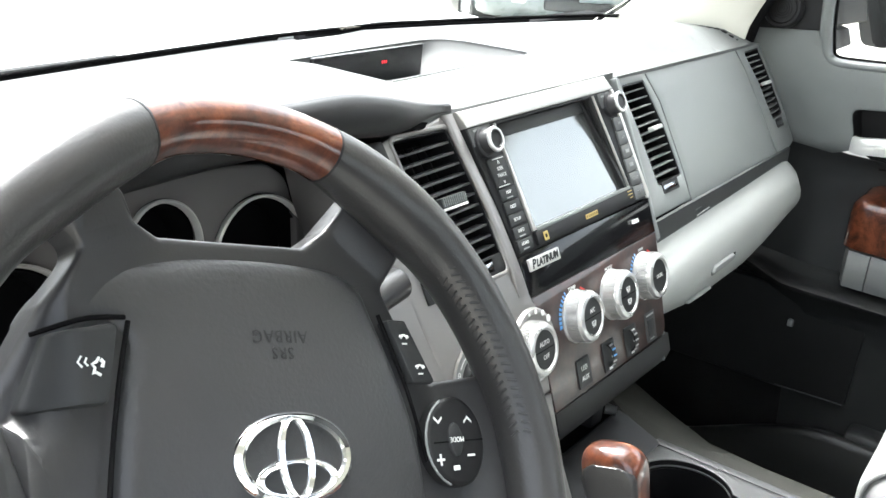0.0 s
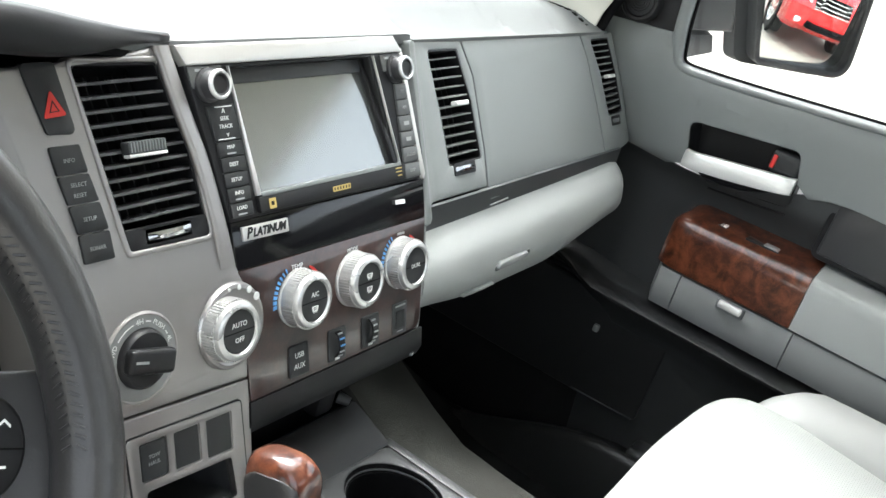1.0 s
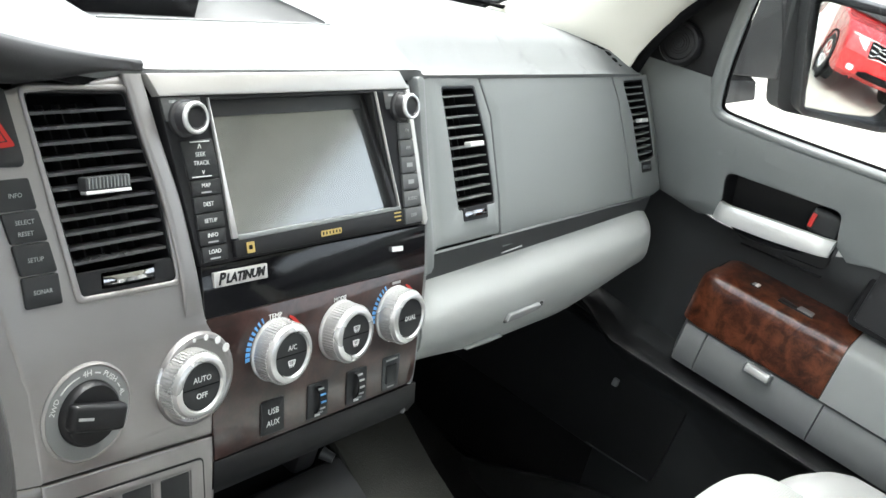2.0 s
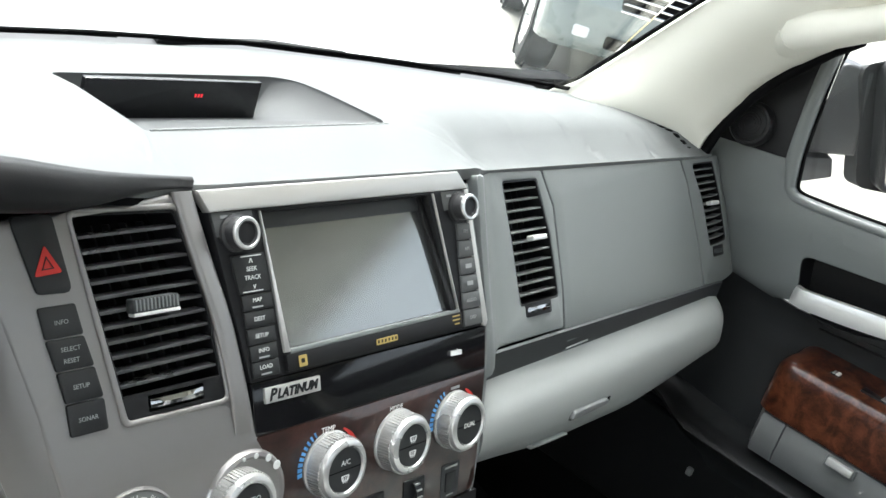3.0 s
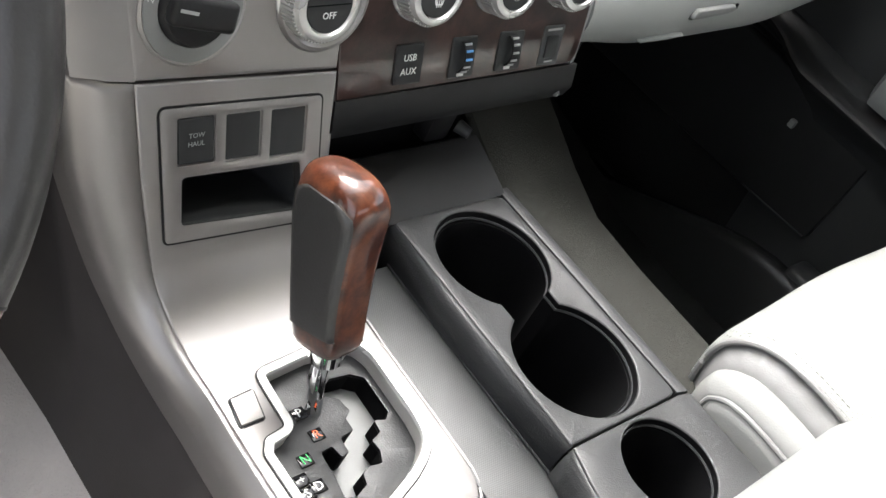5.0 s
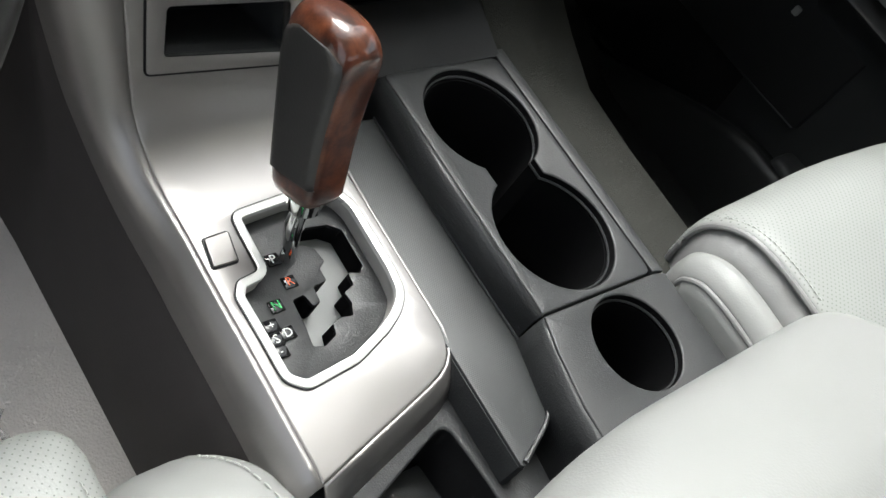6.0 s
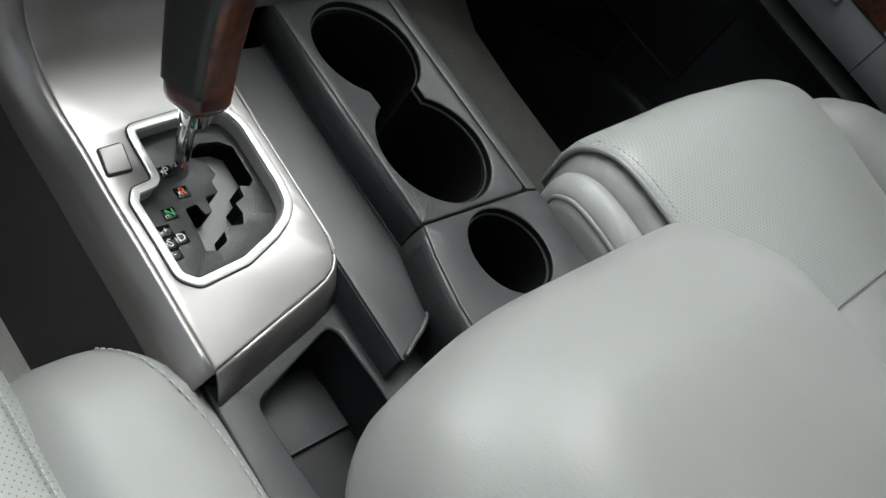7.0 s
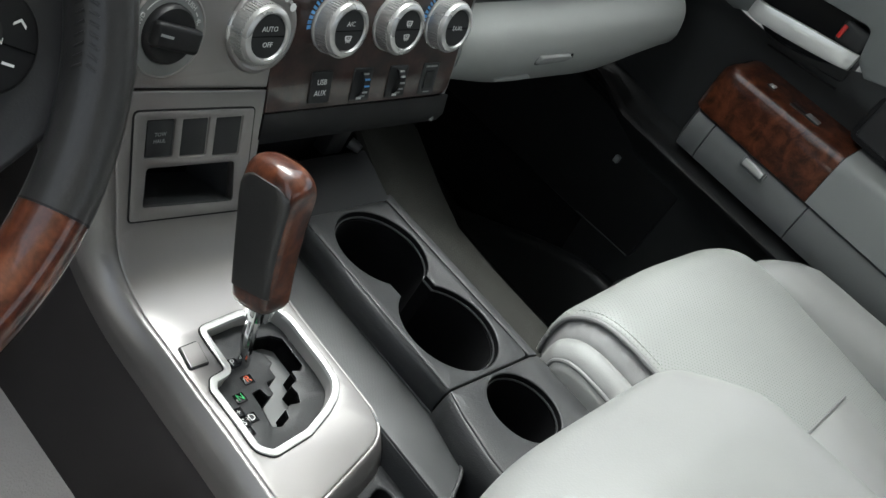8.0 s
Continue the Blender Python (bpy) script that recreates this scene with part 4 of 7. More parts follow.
for zc in (1.2862, 1.2652):
    part("line", warp(block(-0.090, -0.073, zc - 0.0003, zc + 0.0003, 0.002, 0.0024), stk), M_WHITE, seek)
for i, txt in enumerate(("MAP", "DEST", "SETUP", "INFO", "LOAD")):
    z0, z1 = 1.2632 - 0.0102 * i, 1.2632 - 0.0102 * (i + 1) + 0.0007
    xa, xb = -0.0915 + 0.0013 * i, -0.0655 + 0.0006 * i
    k = button("key", [(xa, z0), (xb, z0), (xb + 0.0005, z1), (xa + 0.001, z1)], radio, "black radio key", r=0.0008)
    two = i in (0, 3, 4)
    lettering(txt, 0.0041, stk_frame((xa + xb) / 2, (z0 + z1) / 2 + (0.0012 if two else 0), 0.0022), M_WHITE, k)
    if two:
        part("small_print", warp(block((xa + xb) / 2 - 0.0045, (xa + xb) / 2 + 0.0045, (z0 + z1) / 2 - 0.0034, (z0 + z1) / 2 - 0.0024, 0.002, 0.0023), stk), M_GREYPRINT, k)
for i, txt in enumerate(("FM", "AM", "", "", "AUDIO", "DISP")):
    z0, z1 = 1.2893 - 0.0129 * i, 1.2893 - 0.0129 * (i + 1) + 0.0008
    xa, xb = 0.1355 + 0.0007 * i, 0.1565 + 0.0012 * i
    k = button("key", [(xa, z0), (xb, z0), (xb + 0.001, z1), (xa + 0.0006, z1)], radio, "grey radio key", r=0.0008, material=M_KEY)
    if txt:
        lettering(txt, 0.0042, stk_frame((xa + xb) / 2, (z0 + z1) / 2, 0.0022), M_GREYPRINT, k)
    else:
        part("small_print", warp(block((xa + xb) / 2 - 0.004, (xa + xb) / 2 + 0.004, (z0 + z1) / 2 - 0.0016, (z0 + z1) / 2 + 0.0016, 0.002, 0.0023), stk), M_GREYPRINT, k)
for kx, kz in ((-0.0925, 1.3005), (0.1395, 1.3015)):
    fm = stk_frame(kx, kz, 0)
    kn = part("knob", lathe([(0.0125, 0.0), (0.0125, 0.003), (0.0105, 0.004), (0.0105, 0.013), (0.0098, 0.014), (0.0075, 0.0145), (0.0065, 0.0125), (0.0001, 0.0122)], 36, fm), M_SPOKE, radio, "round charcoal radio knob")
    part("knob_ring", lathe([(0.0107, 0.0120), (0.0108, 0.0136), (0.0099, 0.0148), (0.0085, 0.0148), (0.0074, 0.0136), (0.0107, 0.0120)], 36, fm), M_KNOB, kn, "bright metal ring")
    part("cap", lathe([(0.0066, 0.0120), (0.0066, 0.0132), (0.0001, 0.0132)], 24, fm), M_BLACK, kn)
for pts, x0 in (([(-0.1105, 1.3130), (-0.0770, 1.3130), (-0.0745, 1.3005), (-0.1070, 1.2990)], -0.1035), ([(0.1185, 1.3135), (0.1465, 1.3140), (0.1490, 1.3010), (0.1220, 1.3000)], 0.1250)):
    pp = part("print_plate", warp(shift(plate(rpoly(pts, 0.001), [], 0.002, 0.0003), z=0.0006), stk), M_KEY, radio, "dark grey plate behind the knob")
    for q in range(2):
        part("power_print", warp(block(x0 + 0.0085 * q, x0 + 0.0065 + 0.0085 * q, 1.3095, 1.3113, 0.0006, 0.0010), stk), M_GREYPRINT, pp)

# gloss band with the name plate, and the wood panel with the knobs
band = plate([(-0.0865, 1.2100), (0.1690, 1.2092), (0.1665, 1.1775), (-0.0855, 1.1775)], [], 0.010, 0.0006, [], [1.2])
gl = part("gloss_band", warp(band, stk), M_GLOSS, stack, "piano black band under the radio")
bad = part("name_plate", warp(shift(plate(rpoly([(-0.0775, 1.2058), (-0.0262, 1.2052), (-0.0262, 1.1955), (-0.0770, 1.1962)], 0.0006), [], 0.003, 0.0006), z=0.002), stk), M_WALL, gl, "brushed metal name plate with dark slanted letters")
fm = stk_frame(-0.0518, 1.2006, 0.0022)
lettering("P", 0.0112, stk_frame(-0.0712, 1.2008, 0.0022), M_BLACK, bad, shear=0.3, bold=0.0004)
lettering("LATINUM", 0.0088, stk_frame(-0.0485, 1.2004, 0.0022), M_BLACK, bad, spacing=0.97, shear=0.3, bold=0.0004)
part("small_badge", warp(shift(plate(rpoly([(0.1205, 1.1975), (0.1345, 1.1968), (0.1345, 1.1932), (0.1205, 1.1939)], 0.0005), [], 0.001), z=0.0012), stk), M_BRIGHT, gl, "tiny silver badge")
wd = plate(rpoly([(-0.0855, 1.1770), (0.1665, 1.1770), (0.160, 1.0765), (-0.0735, 1.0755)], [0.001, 0.001, 0.012, 0.001]), [], 0.010, 0.0008, [], [1.1, 1.125, 1.15])
wp = part("wood_panel", warp(wd, stk), M_WOODFLAT, stack, "dark brown wood-effect climate panel")


def climate_knob(x, z, parent_name="climate_knob"):
    fm = stk_frame(x, z, 0)
    k = part(parent_name, lathe([(0.0245, 0.0), (0.0245, 0.0015), (0.0233, 0.0025), (0.0226, 0.0150), (0.0216, 0.0178), (0.0192, 0.0190), (0.0176, 0.0190), (0.0162, 0.0166), (0.0001, 0.0163)], 48, fm), M_KNOB, stack, "large knurled satin metal knob")
    ridge = bmesh.new()
    for i in range(60):
        a = 2 * math.pi * i / 60
        m = fm @ Matrix.Rotation(a, 4, "Z") @ Matrix.Translation((0.0229, 0, 0.0088))
        b = block(-0.0008, 0.0009, -0.00062, 0.00062, -0.0056, 0.0056)
        bmesh.ops.transform(b, matrix=m, verts=b.verts)
        me = bpy.data.meshes.new("tmp")
        b.to_mesh(me)
        b.free()
        ridge.from_mesh(me)
        bpy.data.meshes.remove(me)
    tagged(part("knurl", ridge, M_KNOB, k, "fine ridges round the knob"), kind="stuff")
    cap = part("cap", lathe([(0.0165, 0.0156), (0.0165, 0.0174), (0.0160, 0.0178), (0.0001, 0.0178)], 40, fm), M_BUTTON, k, "black push cap")
    part("split", warp(block(-0.0158, 0.0158, -0.0003, 0.0003, 0.0177, 0.0181), lambda v: fm @ Vector(v)), M_MATT, cap)
    return k, cap, fm


KX = [(-0.1040, 1.1412), (-0.0180, 1.1438), (0.0548, 1.1436), (0.1250, 1.1436)]
fm0 = stk_frame(-0.0945, 1.1400, 0)
part("collar", lathe([(0.0335, -0.004), (0.0335, 0.001), (0.0320, 0.0035), (0.0295, 0.0042), (0.0270, 0.003), (0.0270, -0.004)], 48, fm0), M_SILVER, stack, "raised silver collar")
part("collar_plate", lathe([(0.0275, -0.002), (0.0275, 0.0035), (0.0001, 0.0035)], 40, fm0), M_SILVER, stack)
for i, a in enumerate((100, 80, 58, 38)):
    p = fm0 @ Vector((0.0298 * math.cos(radians(a)) + 0.0, 0.0298 * math.sin(radians(a)), 0.0044))
    m = fm0.copy()
    m.translation = p
    part("fan_dot", lathe([(0.0015 + 0.0006 * i, 0.0), (0.0012 + 0.0006 * i, 0.0004), (0.0001, 0.0004)], 16, m), M_WHITE, stack)
knobs = [climate_knob(x, z) for x, z in KX]
for (k, cap, fm), words in zip(knobs, (("AUTO", "OFF"), ("A/C", "="), ("-", "o"), ("DUAL", ""))):
    for s, dy in zip(words, (0.0055, -0.0062)):
        if s == "=" or s == "o" or s == "-":
            ic = [rpoly([(-0.0042, 0.0022), (0.0042, 0.0022), (0.0030, -0.0022), (-0.0030, -0.0022)], 0.001)]
            b = plate(ic[0], [[(x * 0.72, y * 0.66) for x, y in ic[0]]], 0.0002)
            b = joined(b, *[block(-0.0018 + 0.0018 * q - 0.0003, -0.0018 + 0.0018 * q + 0.0003, -0.0035, 0.001, -0.0002, 0) for q in range(3)])
            part("icon", warp(shift(b, y=dy, z=0.0182), lambda v: fm @ Vector(v)), M_WHITE, cap)
        elif s:
            yy = dy if words[1] else 0.0
            lettering(s, 0.0056, fm @ Matrix.Translation((0, yy, 0.0182)), M_WHITE, cap)


def scale_arc(x, z):
    """Blue ticks and a red sweep round a temperature knob."""
    fm = stk_frame(x, z, 0.0006)
    for i in range(9):
        a0 = 185 - 8.2 * i
        w = 3.2 - 0.22 * i
        r0, r1 = 0.0258, 0.0300
        pts = [(r * math.cos(radians(a)), r * math.sin(radians(a))) for r, a in ((r0, a0 - w), (r1, a0 - w), (r1, a0 + w), (r0, a0 + w))]
        part("tick", warp(plate(pts, [], 0.0003), lambda v: fm @ Vector(v)), M_BLUE, wp)
    pts = [(0.0262 * math.cos(radians(a)), 0.0262 * math.sin(radians(a))) for a in range(10, 62, 6)] + [((0.0275 + 0.004 * (62 - a) / 52) * math.cos(radians(a)), (0.0275 + 0.004 * (62 - a) / 52) * math.sin(radians(a))) for a in range(58, 4, -6)]
    part("sweep", warp(plate(pts, [], 0.0003), lambda v: fm @ Vector(v)), M_RED, wp)


scale_arc(*KX[1])
scale_arc(*KX[3])
lettering("TEMP", 0.0058, stk_frame(-0.0196, 1.1683, 0.0012), M_WHITE, wp)
lettering("MODE", 0.0052, stk_frame(0.0528, 1.1683, 0.0012), M_WHITE, wp)
for q in range(2):
    part("small_print", warp(block(0.120, 0.131, 1.1682 - 0.0036 * q, 1.1702 - 0.0036 * q, 0.0004, 0.0008), stk), M_GREYPRINT, wp)

# four-wheel-drive dial
fd = stk_frame(-0.181, 1.1395, 0)
dial = part("drive_dial", lathe([(0.0325, -0.003), (0.0325, 0.0010), (0.0310, 0.0022), (0.0295, 0.0010), (0.0290, 0.0010), (0.0225, 0.0010), (0.0215, -0.0005), (0.0001, -0.0005)], 56, fd), M_SILVER, stack, "round four-wheel-drive selector")
part("recess", lathe([(0.0300, 0.0008), (0.0300, 0.0016), (0.0215, 0.0016), (0.0210, 0.0008), (0.0300, 0.0008)], 48, fd), M_MID, dial, "grey lettered ring")
kb = part("knob", lathe([(0.0212, 0.0), (0.0208, 0.0050), (0.0190, 0.0072), (0.0001, 0.0076)], 40, fd), M_BLACK, dial, "black turning knob with a grip bar")
grip = block(-0.0200, 0.0200, -0.0088, 0.0088, 0.005, 0.0150, 0.0035, 3)
bmesh.ops.rotate(grip, verts=grip.verts, cent=(0, 0, 0), matrix=Matrix.Rotation(radians(-12), 3, "Z"))
part("grip", warp(grip, lambda v: fd @ Vector(v)), M_BLACK, kb)
mk = block(-0.017, -0.006, -0.0009, 0.0009, 0.0148, 0.0153)
bmesh.ops.rotate(mk, verts=mk.verts, cent=(0, 0, 0), matrix=Matrix.Rotation(radians(-14), 3, "Z"))
part("pointer", warp(mk, lambda v: fd @ Vector(v)), M_GREYPRINT, kb)
for txt, a, sz in (("2WD", 158, 0.0050), ("4H", 92, 0.0056), ("PUSH", 52, 0.0050), ("4L", 18, 0.0050)):
    m = fd @ Matrix.Rotation(radians(a - 90), 4, "Z") @ Matrix.Translation((0, 0.0257, 0.0018))
    lettering(txt, sz, m, M_WHITE, dial)
for a0, a1 in ((140, 104), (80, 70), (34, 27)):
    pts = [(0.0253 * math.cos(radians(a0 + (a1 - a0) * i / 6)), 0.0253 * math.sin(radians(a0 + (a1 - a0) * i / 6))) for i in range(7)] + [(0.0261 * math.cos(radians(a1 + (a0 - a1) * i / 6)), 0.0261 * math.sin(radians(a1 + (a0 - a1) * i / 6))) for i in range(7)]
    part("arc", warp(shift(plate(pts, [], 0.0003), z=0.0019), lambda v: fd @ Vector(v)), M_WHITE, dial)

# switches along the foot of the wood panel
us = button("usb_cover", [(-0.0305, 1.1065), (-0.0065, 1.1060), (-0.0050, 1.0795), (-0.0295, 1.0805)], wp, "black flap over the sockets", d=0.0015)
lettering("USB", 0.0066, stk_frame(-0.0180, 1.0975, 0.0017), M_WHITE, us)
lettering("AUX", 0.0066, stk_frame(-0.0178, 1.0885, 0.0017), M_WHITE, us)
for i, (xa, xb) in enumerate(((0.0200, 0.0440), (0.0665, 0.0925))):
    s = button("seat_heat_switch", [(xa, 1.1070), (xb, 1.1065), (xb + 0.001, 1.0785), (xa + 0.001, 1.0790)], wp, "black seat heater thumb wheel switch", d=0.0012)
    xm = (xa + xb) / 2
    rings = [[stk((xm + dx, 1.0935 + 0.0105 * math.cos(a), 0.0012 + 0.0060 * math.sin(a))) for dx in (-0.0035, 0.0035)] for a in [math.pi * q / 12 for q in range(13)]]
    part("wheel", thick_sheet(rings, 0.001), M_BLACK, s)
    for q in range(5):
        a = math.pi * (q + 1) / 6
        p = (1.0935 + 0.0108 * math.cos(a), 0.0012 + 0.0064 * math.sin(a))
        part("notch", warp(block(xm - 0.0030, xm + 0.0030, p[0] - 0.0007, p[0] + 0.0007, p[1] - 0.0006, p[1] + 0.0004), stk), M_BLUE if (i == 0 and q in (1, 2)) else M_GREYPRINT, s)
    part("icon", warp(joined(*[block(xm + 0.0045 + 0.0022 * 0, xm + 0.0075, 1.0835 + 0.006 * q, 1.0850 + 0.006 * q, 0.0012, 0.0017) for q in range(3)]), stk), M_WHITE, s)
    part("icon", warp(block(xm - 0.003, xm + 0.003, 1.0802, 1.0822, 0.0012, 0.0017), stk), M_WHITE, s)
s4 = button("mirror_switch", [(0.1140, 1.1075), (0.1380, 1.1070), (0.1370, 1.0775), (0.1145, 1.0785)], wp, "blank brown-black switch", d=0.0008, material=M_DASHDARK)
part("small_print", warp(block(0.118, 0.134, 1.1035, 1.1050, 0.0008, 0.0013), stk), M_GREYPRINT, s4)
part("small_print", warp(block(0.1215, 0.1305, 1.0805, 1.0815, 0.0008, 0.0013), stk), M_GREYPRINT, s4)
part("rocker", warp(block(0.119, 0.132, 1.084, 1.100, 0.0002, 0.0022, 0.0008), stk), M_BUTTON, s4)

# dark foot of the stack and the tray's mouth below it
foot = thick_sheet([[(x, stack_y(1.0752) - 0.0005 + dy, 1.0752 + dz) for x in (-0.0745, -0.02, 0.05, 0.10, 0.140, 0.158, 0.164)] for dy, dz in ((0.0, 0.0), (-0.006, -0.018), (-0.003, -0.029), (0.010, -0.035), (0.05, -0.036))], 0.004)
part("foot", foot, M_BLACK, stack, "dark rounded foot of the stack")
sidep = []
for z0, x0 in ((1.318, 0.152), (1.26, 0.163), (1.21, 0.171), (1.175, 0.1675), (1.12, 0.1635), (1.08, 0.158), (1.05, 0.150)):
    sidep.append([stk((x0, z0, -0.0008)), stk((x0 + 0.008, z0, -0.004)), stk((x0 + 0.013, z0 - 0.001, -0.014)), stk((x0 + 0.016, z0 - 0.002, -0.05)), stk((x0 + 0.016, z0 - 0.002, -0.10))])
part("side_cheek", thick_sheet(sidep, 0.003), M_DASH, stack, "grey rounded cheek beside the radio")

# ---- silver console: it runs down from the stack and back along the shifter ----
PROF = [Vector((stack_y(1.095) , 1.095)), Vector((stack_y(1.0), 1.0))]
for i in range(1, 11):
    t = i / 10
    PROF.append(Vector((stack_y(1.0), 1.0)) * (1 - t) ** 2 + Vector((-0.040, 0.958)) * 2 * t * (1 - t) + Vector((-0.098, 0.9565)) * t * t)
PROF += [Vector((-0.18, 0.953)), Vector((-0.262, 0.947))]
CUM = [0.0]
for p, q in zip(PROF, PROF[1:]):
    CUM.append(CUM[-1] + (q - p).length)
FLAT = CUM[-3]


def con(v):
    """(x, length along the profile, depth) on the silver console."""
    s = max(0.0, min(CUM[-1] - 1e-6, v[1]))
    k = max(i for i in range(len(CUM) - 1) if CUM[i] <= s)
    d = (PROF[k + 1] - PROF[k]).normalized()
    p = PROF[k] + d * (v[1] - CUM[k])
    nx = Vector((d.y, -d.x))
    if nx.y < 0:
        nx = -nx
    return Vector((v[0], p.x + nx.x * v[2], p.y + nx.y * v[2]))


def along(y):
    return FLAT + (-0.098 - y)


def front(z):
    return (1.095 - z) * 1.053


console = thing("centre_console", (-0.05, -0.2, FLOOR), "grey centre console with shifter plate, cup holders and storage bins", "centre console")
GATE = [(-0.1560, -0.0985), (-0.1135, -0.0950), (-0.0765, -0.0985), (-0.0700, -0.1150), (-0.0700, -0.1640), (-0.0728, -0.1820), (-0.0840, -0.1930), (-0.0990, -0.2010), (-0.1278, -0.2115), (-0.1670, -0.2155), (-0.1785, -0.2060), (-0.1800, -0.1500), (-0.1740, -0.1415), (-0.1575, -0.1390), (-0.1570, -0.1130)]
gate_o = rpoly([(x, along(y)) for x, y in GATE], [0.010, 0, 0.014, 0.03, 0.06, 0.04, 0.04, 0.04, 0.03, 0.012, 0.012, 0.008, 0.006, 0.005, 0.02], 5)

SLOT = rpoly([(-0.181, front(1.045)), (-0.098, front(1.0405)), (-0.092, front(1.008)), (-0.179, front(1.0155))], 0.003)
cuts = CUM[1:-1] + [0.03, 0.06, along(-0.14), along(-0.22)]
CORNER = [(-0.0600, -0.200), (-0.0604, -0.211), (-0.0625, -0.220), (-0.0665, -0.2275), (-0.0725, -0.2335), (-0.0810, -0.2380), (-0.0920, -0.2415)]
body = [(-0.076, front(1.0945)), (-0.074, 0.07), (-0.067, 0.11), (-0.062, CUM[8]), (-0.0605, along(-0.12)), *[(x, along(y)) for x, y in CORNER], (-0.186, along(-0.266)), (-0.188, along(-0.15)), (-0.188, along(-0.10)), (-0.191, CUM[6]), (-0.197, 0.105), (-0.206, 0.05), (-0.2125, front(1.1018))]
sil = plate(body, [inset_loop(gate_o, 0.002), SLOT], 0.006, 0.0018, [], cuts, 3)
part("silver_cover", warp(sil, con), M_SILVER, console, "satin silver cover sweeping down round the shifter", angle=32)
RUN = [(0.0, -0.076), (0.07, -0.074), (0.11, -0.067), (CUM[8], -0.062), (along(-0.12), -0.0605), *[(along(y), x) for x, y in CORNER], (along(-0.245), -0.105), (along(-0.254), -0.140), (along(-0.266), -0.186)]
wallr = []
for i, (s, x) in enumerate(RUN):
    p = con((x, s, -0.0015))
    a, b = con((RUN[max(0, i - 1)][1], RUN[max(0, i - 1)][0], 0)), con((RUN[min(len(RUN) - 1, i + 1)][1], RUN[min(len(RUN) - 1, i + 1)][0], 0))
    t = (b - a).normalized()
    k = smooth(along(-0.19), along(-0.232), s)
    out = Vector((-t.y, t.x, 0)) * (0.06 + 0.94 * k)
    low = 0.912 * (1 - k) + 0.922 * k
    wallr.append([p, p + out * 0.0014 + Vector((0, 0, -0.0009)), p + out * 0.0032 + Vector((0, 0, -0.0034)), p + out * 0.0075 + Vector((0, 0, -0.0105)), Vector((p.x, p.y, min(p.z - 0.014, low))) + out * 0.0145])
part("cover_side", thick_sheet(wallr, 0.002), M_SILVER, console, "silver skirt of the shifter cover", angle=180)
walll = []
EDGE = flowing(((front(1.1018), -0.2125), (0.05, -0.206), (0.105, -0.197), (CUM[6], -0.191), (along(-0.10), -0.188), (along(-0.15), -0.188), (along(-0.267), -0.186)), 6)
for s, x in EDGE:
    p = con((x, s, -0.001))
    k = 1 - smooth(0.04, along(-0.11), s)
    walll.append([p] + [p + Vector(a) * k + Vector(b) * (1 - k) for a, b in (((-0.013, 0.003, 0.0), (-0.003, 0.0, -0.0015)), ((-0.029, 0.012, 0.0), (-0.008, 0.0, -0.012)), ((-0.034, 0.050, 0.0), (-0.014, 0.0, -0.034)))])
part("cover_bevel", thick_sheet(walll, 0.002), M_SILVER, console, "bevelled silver edge on the driver's side", angle=180)
# dark flank down to the carpet
flank = []
for s, x in EDGE:
    p = con((x, s, -0.001))
    k = 1 - smooth(0.04, along(-0.11), s)
    flank.append([p + Vector((-0.033, 0.049, 0.0)) * k + Vector((-0.013, 0.0, -0.032)) * (1 - k), Vector((-0.208, p.y + 0.01, 0.88)), Vector((-0.208, p.y + 0.01, 0.80)), Vector((-0.206, p.y + 0.01, FLOOR))])
flank.insert(0, [Vector((-0.236, 0.12, 1.08)), Vector((-0.225, 0.12, 0.95)), Vector((-0.212, 0.12, 0.80)), Vector((-0.206, 0.12, FLOOR))])
flank.append([Vector((-0.212, -0.62, 0.93)), Vector((-0.212, -0.62, 0.88)), Vector((-0.208, -0.62, 0.80)), Vector((-0.206, -0.62, FLOOR))])
part("side_panel", thick_sheet(flank, 0.004), M_SIDE, console, "dark side panel on the driver's side")

# inset switch panel
PAN = rpoly([(-0.198, front(1.087)), (-0.0865, front(1.0815)), (-0.0785, front(0.998)), (-0.189, front(1.0055))], 0.004)
PANH = [rpoly([(a, front(zt)), (b, front(zt - 0.0008)), (b + 0.002, front(zb - 0.001)), (a + 0.002, front(zb))], 0.002) for a, b, zt, zb in ((-0.1865, -0.1620, 1.0805, 1.0525), (-0.1550, -0.1300, 1.0790, 1.0500), (-0.1235, -0.0970, 1.0775, 1.0470))]
pan = plate(PAN, [SLOT, *PANH], 0.004, 0.0012, [], [0.05])
swp = part("switch_panel", warp(shift(pan, z=0.0015), con), M_SILVER, console, "silver switch panel with a small open bin")
part("groove", warp(shift(plate(inset_loop(PAN, -0.0012), [inset_loop(PAN, 0.001)], 0.001), z=0.0006), con), M_BLACK, swp)
for i, h in enumerate(PANH):
    k = part("switch" if i == 0 else "blank", warp(shift(plate(inset_loop(h, 0.0006), [], 0.003, 0.0008), z=0.0012 if i == 0 else 0.0002), con), M_BUTTON, swp, "black switch" if i == 0 else "black blanking plate")
    if i == 0:
        mm = Matrix.Translation(con((-0.1735, front(1.0668), 0.0014))) @ stk_frame(0, 1.07).to_3x3().to_4x4()
        lettering("TOW", 0.0042, mm @ Matrix.Translation((0, 0.0026, 0)), M_GREYPRINT, k)
        lettering("HAUL", 0.0042, mm @ Matrix.Translation((0, -0.0026, 0)), M_GREYPRINT, k)
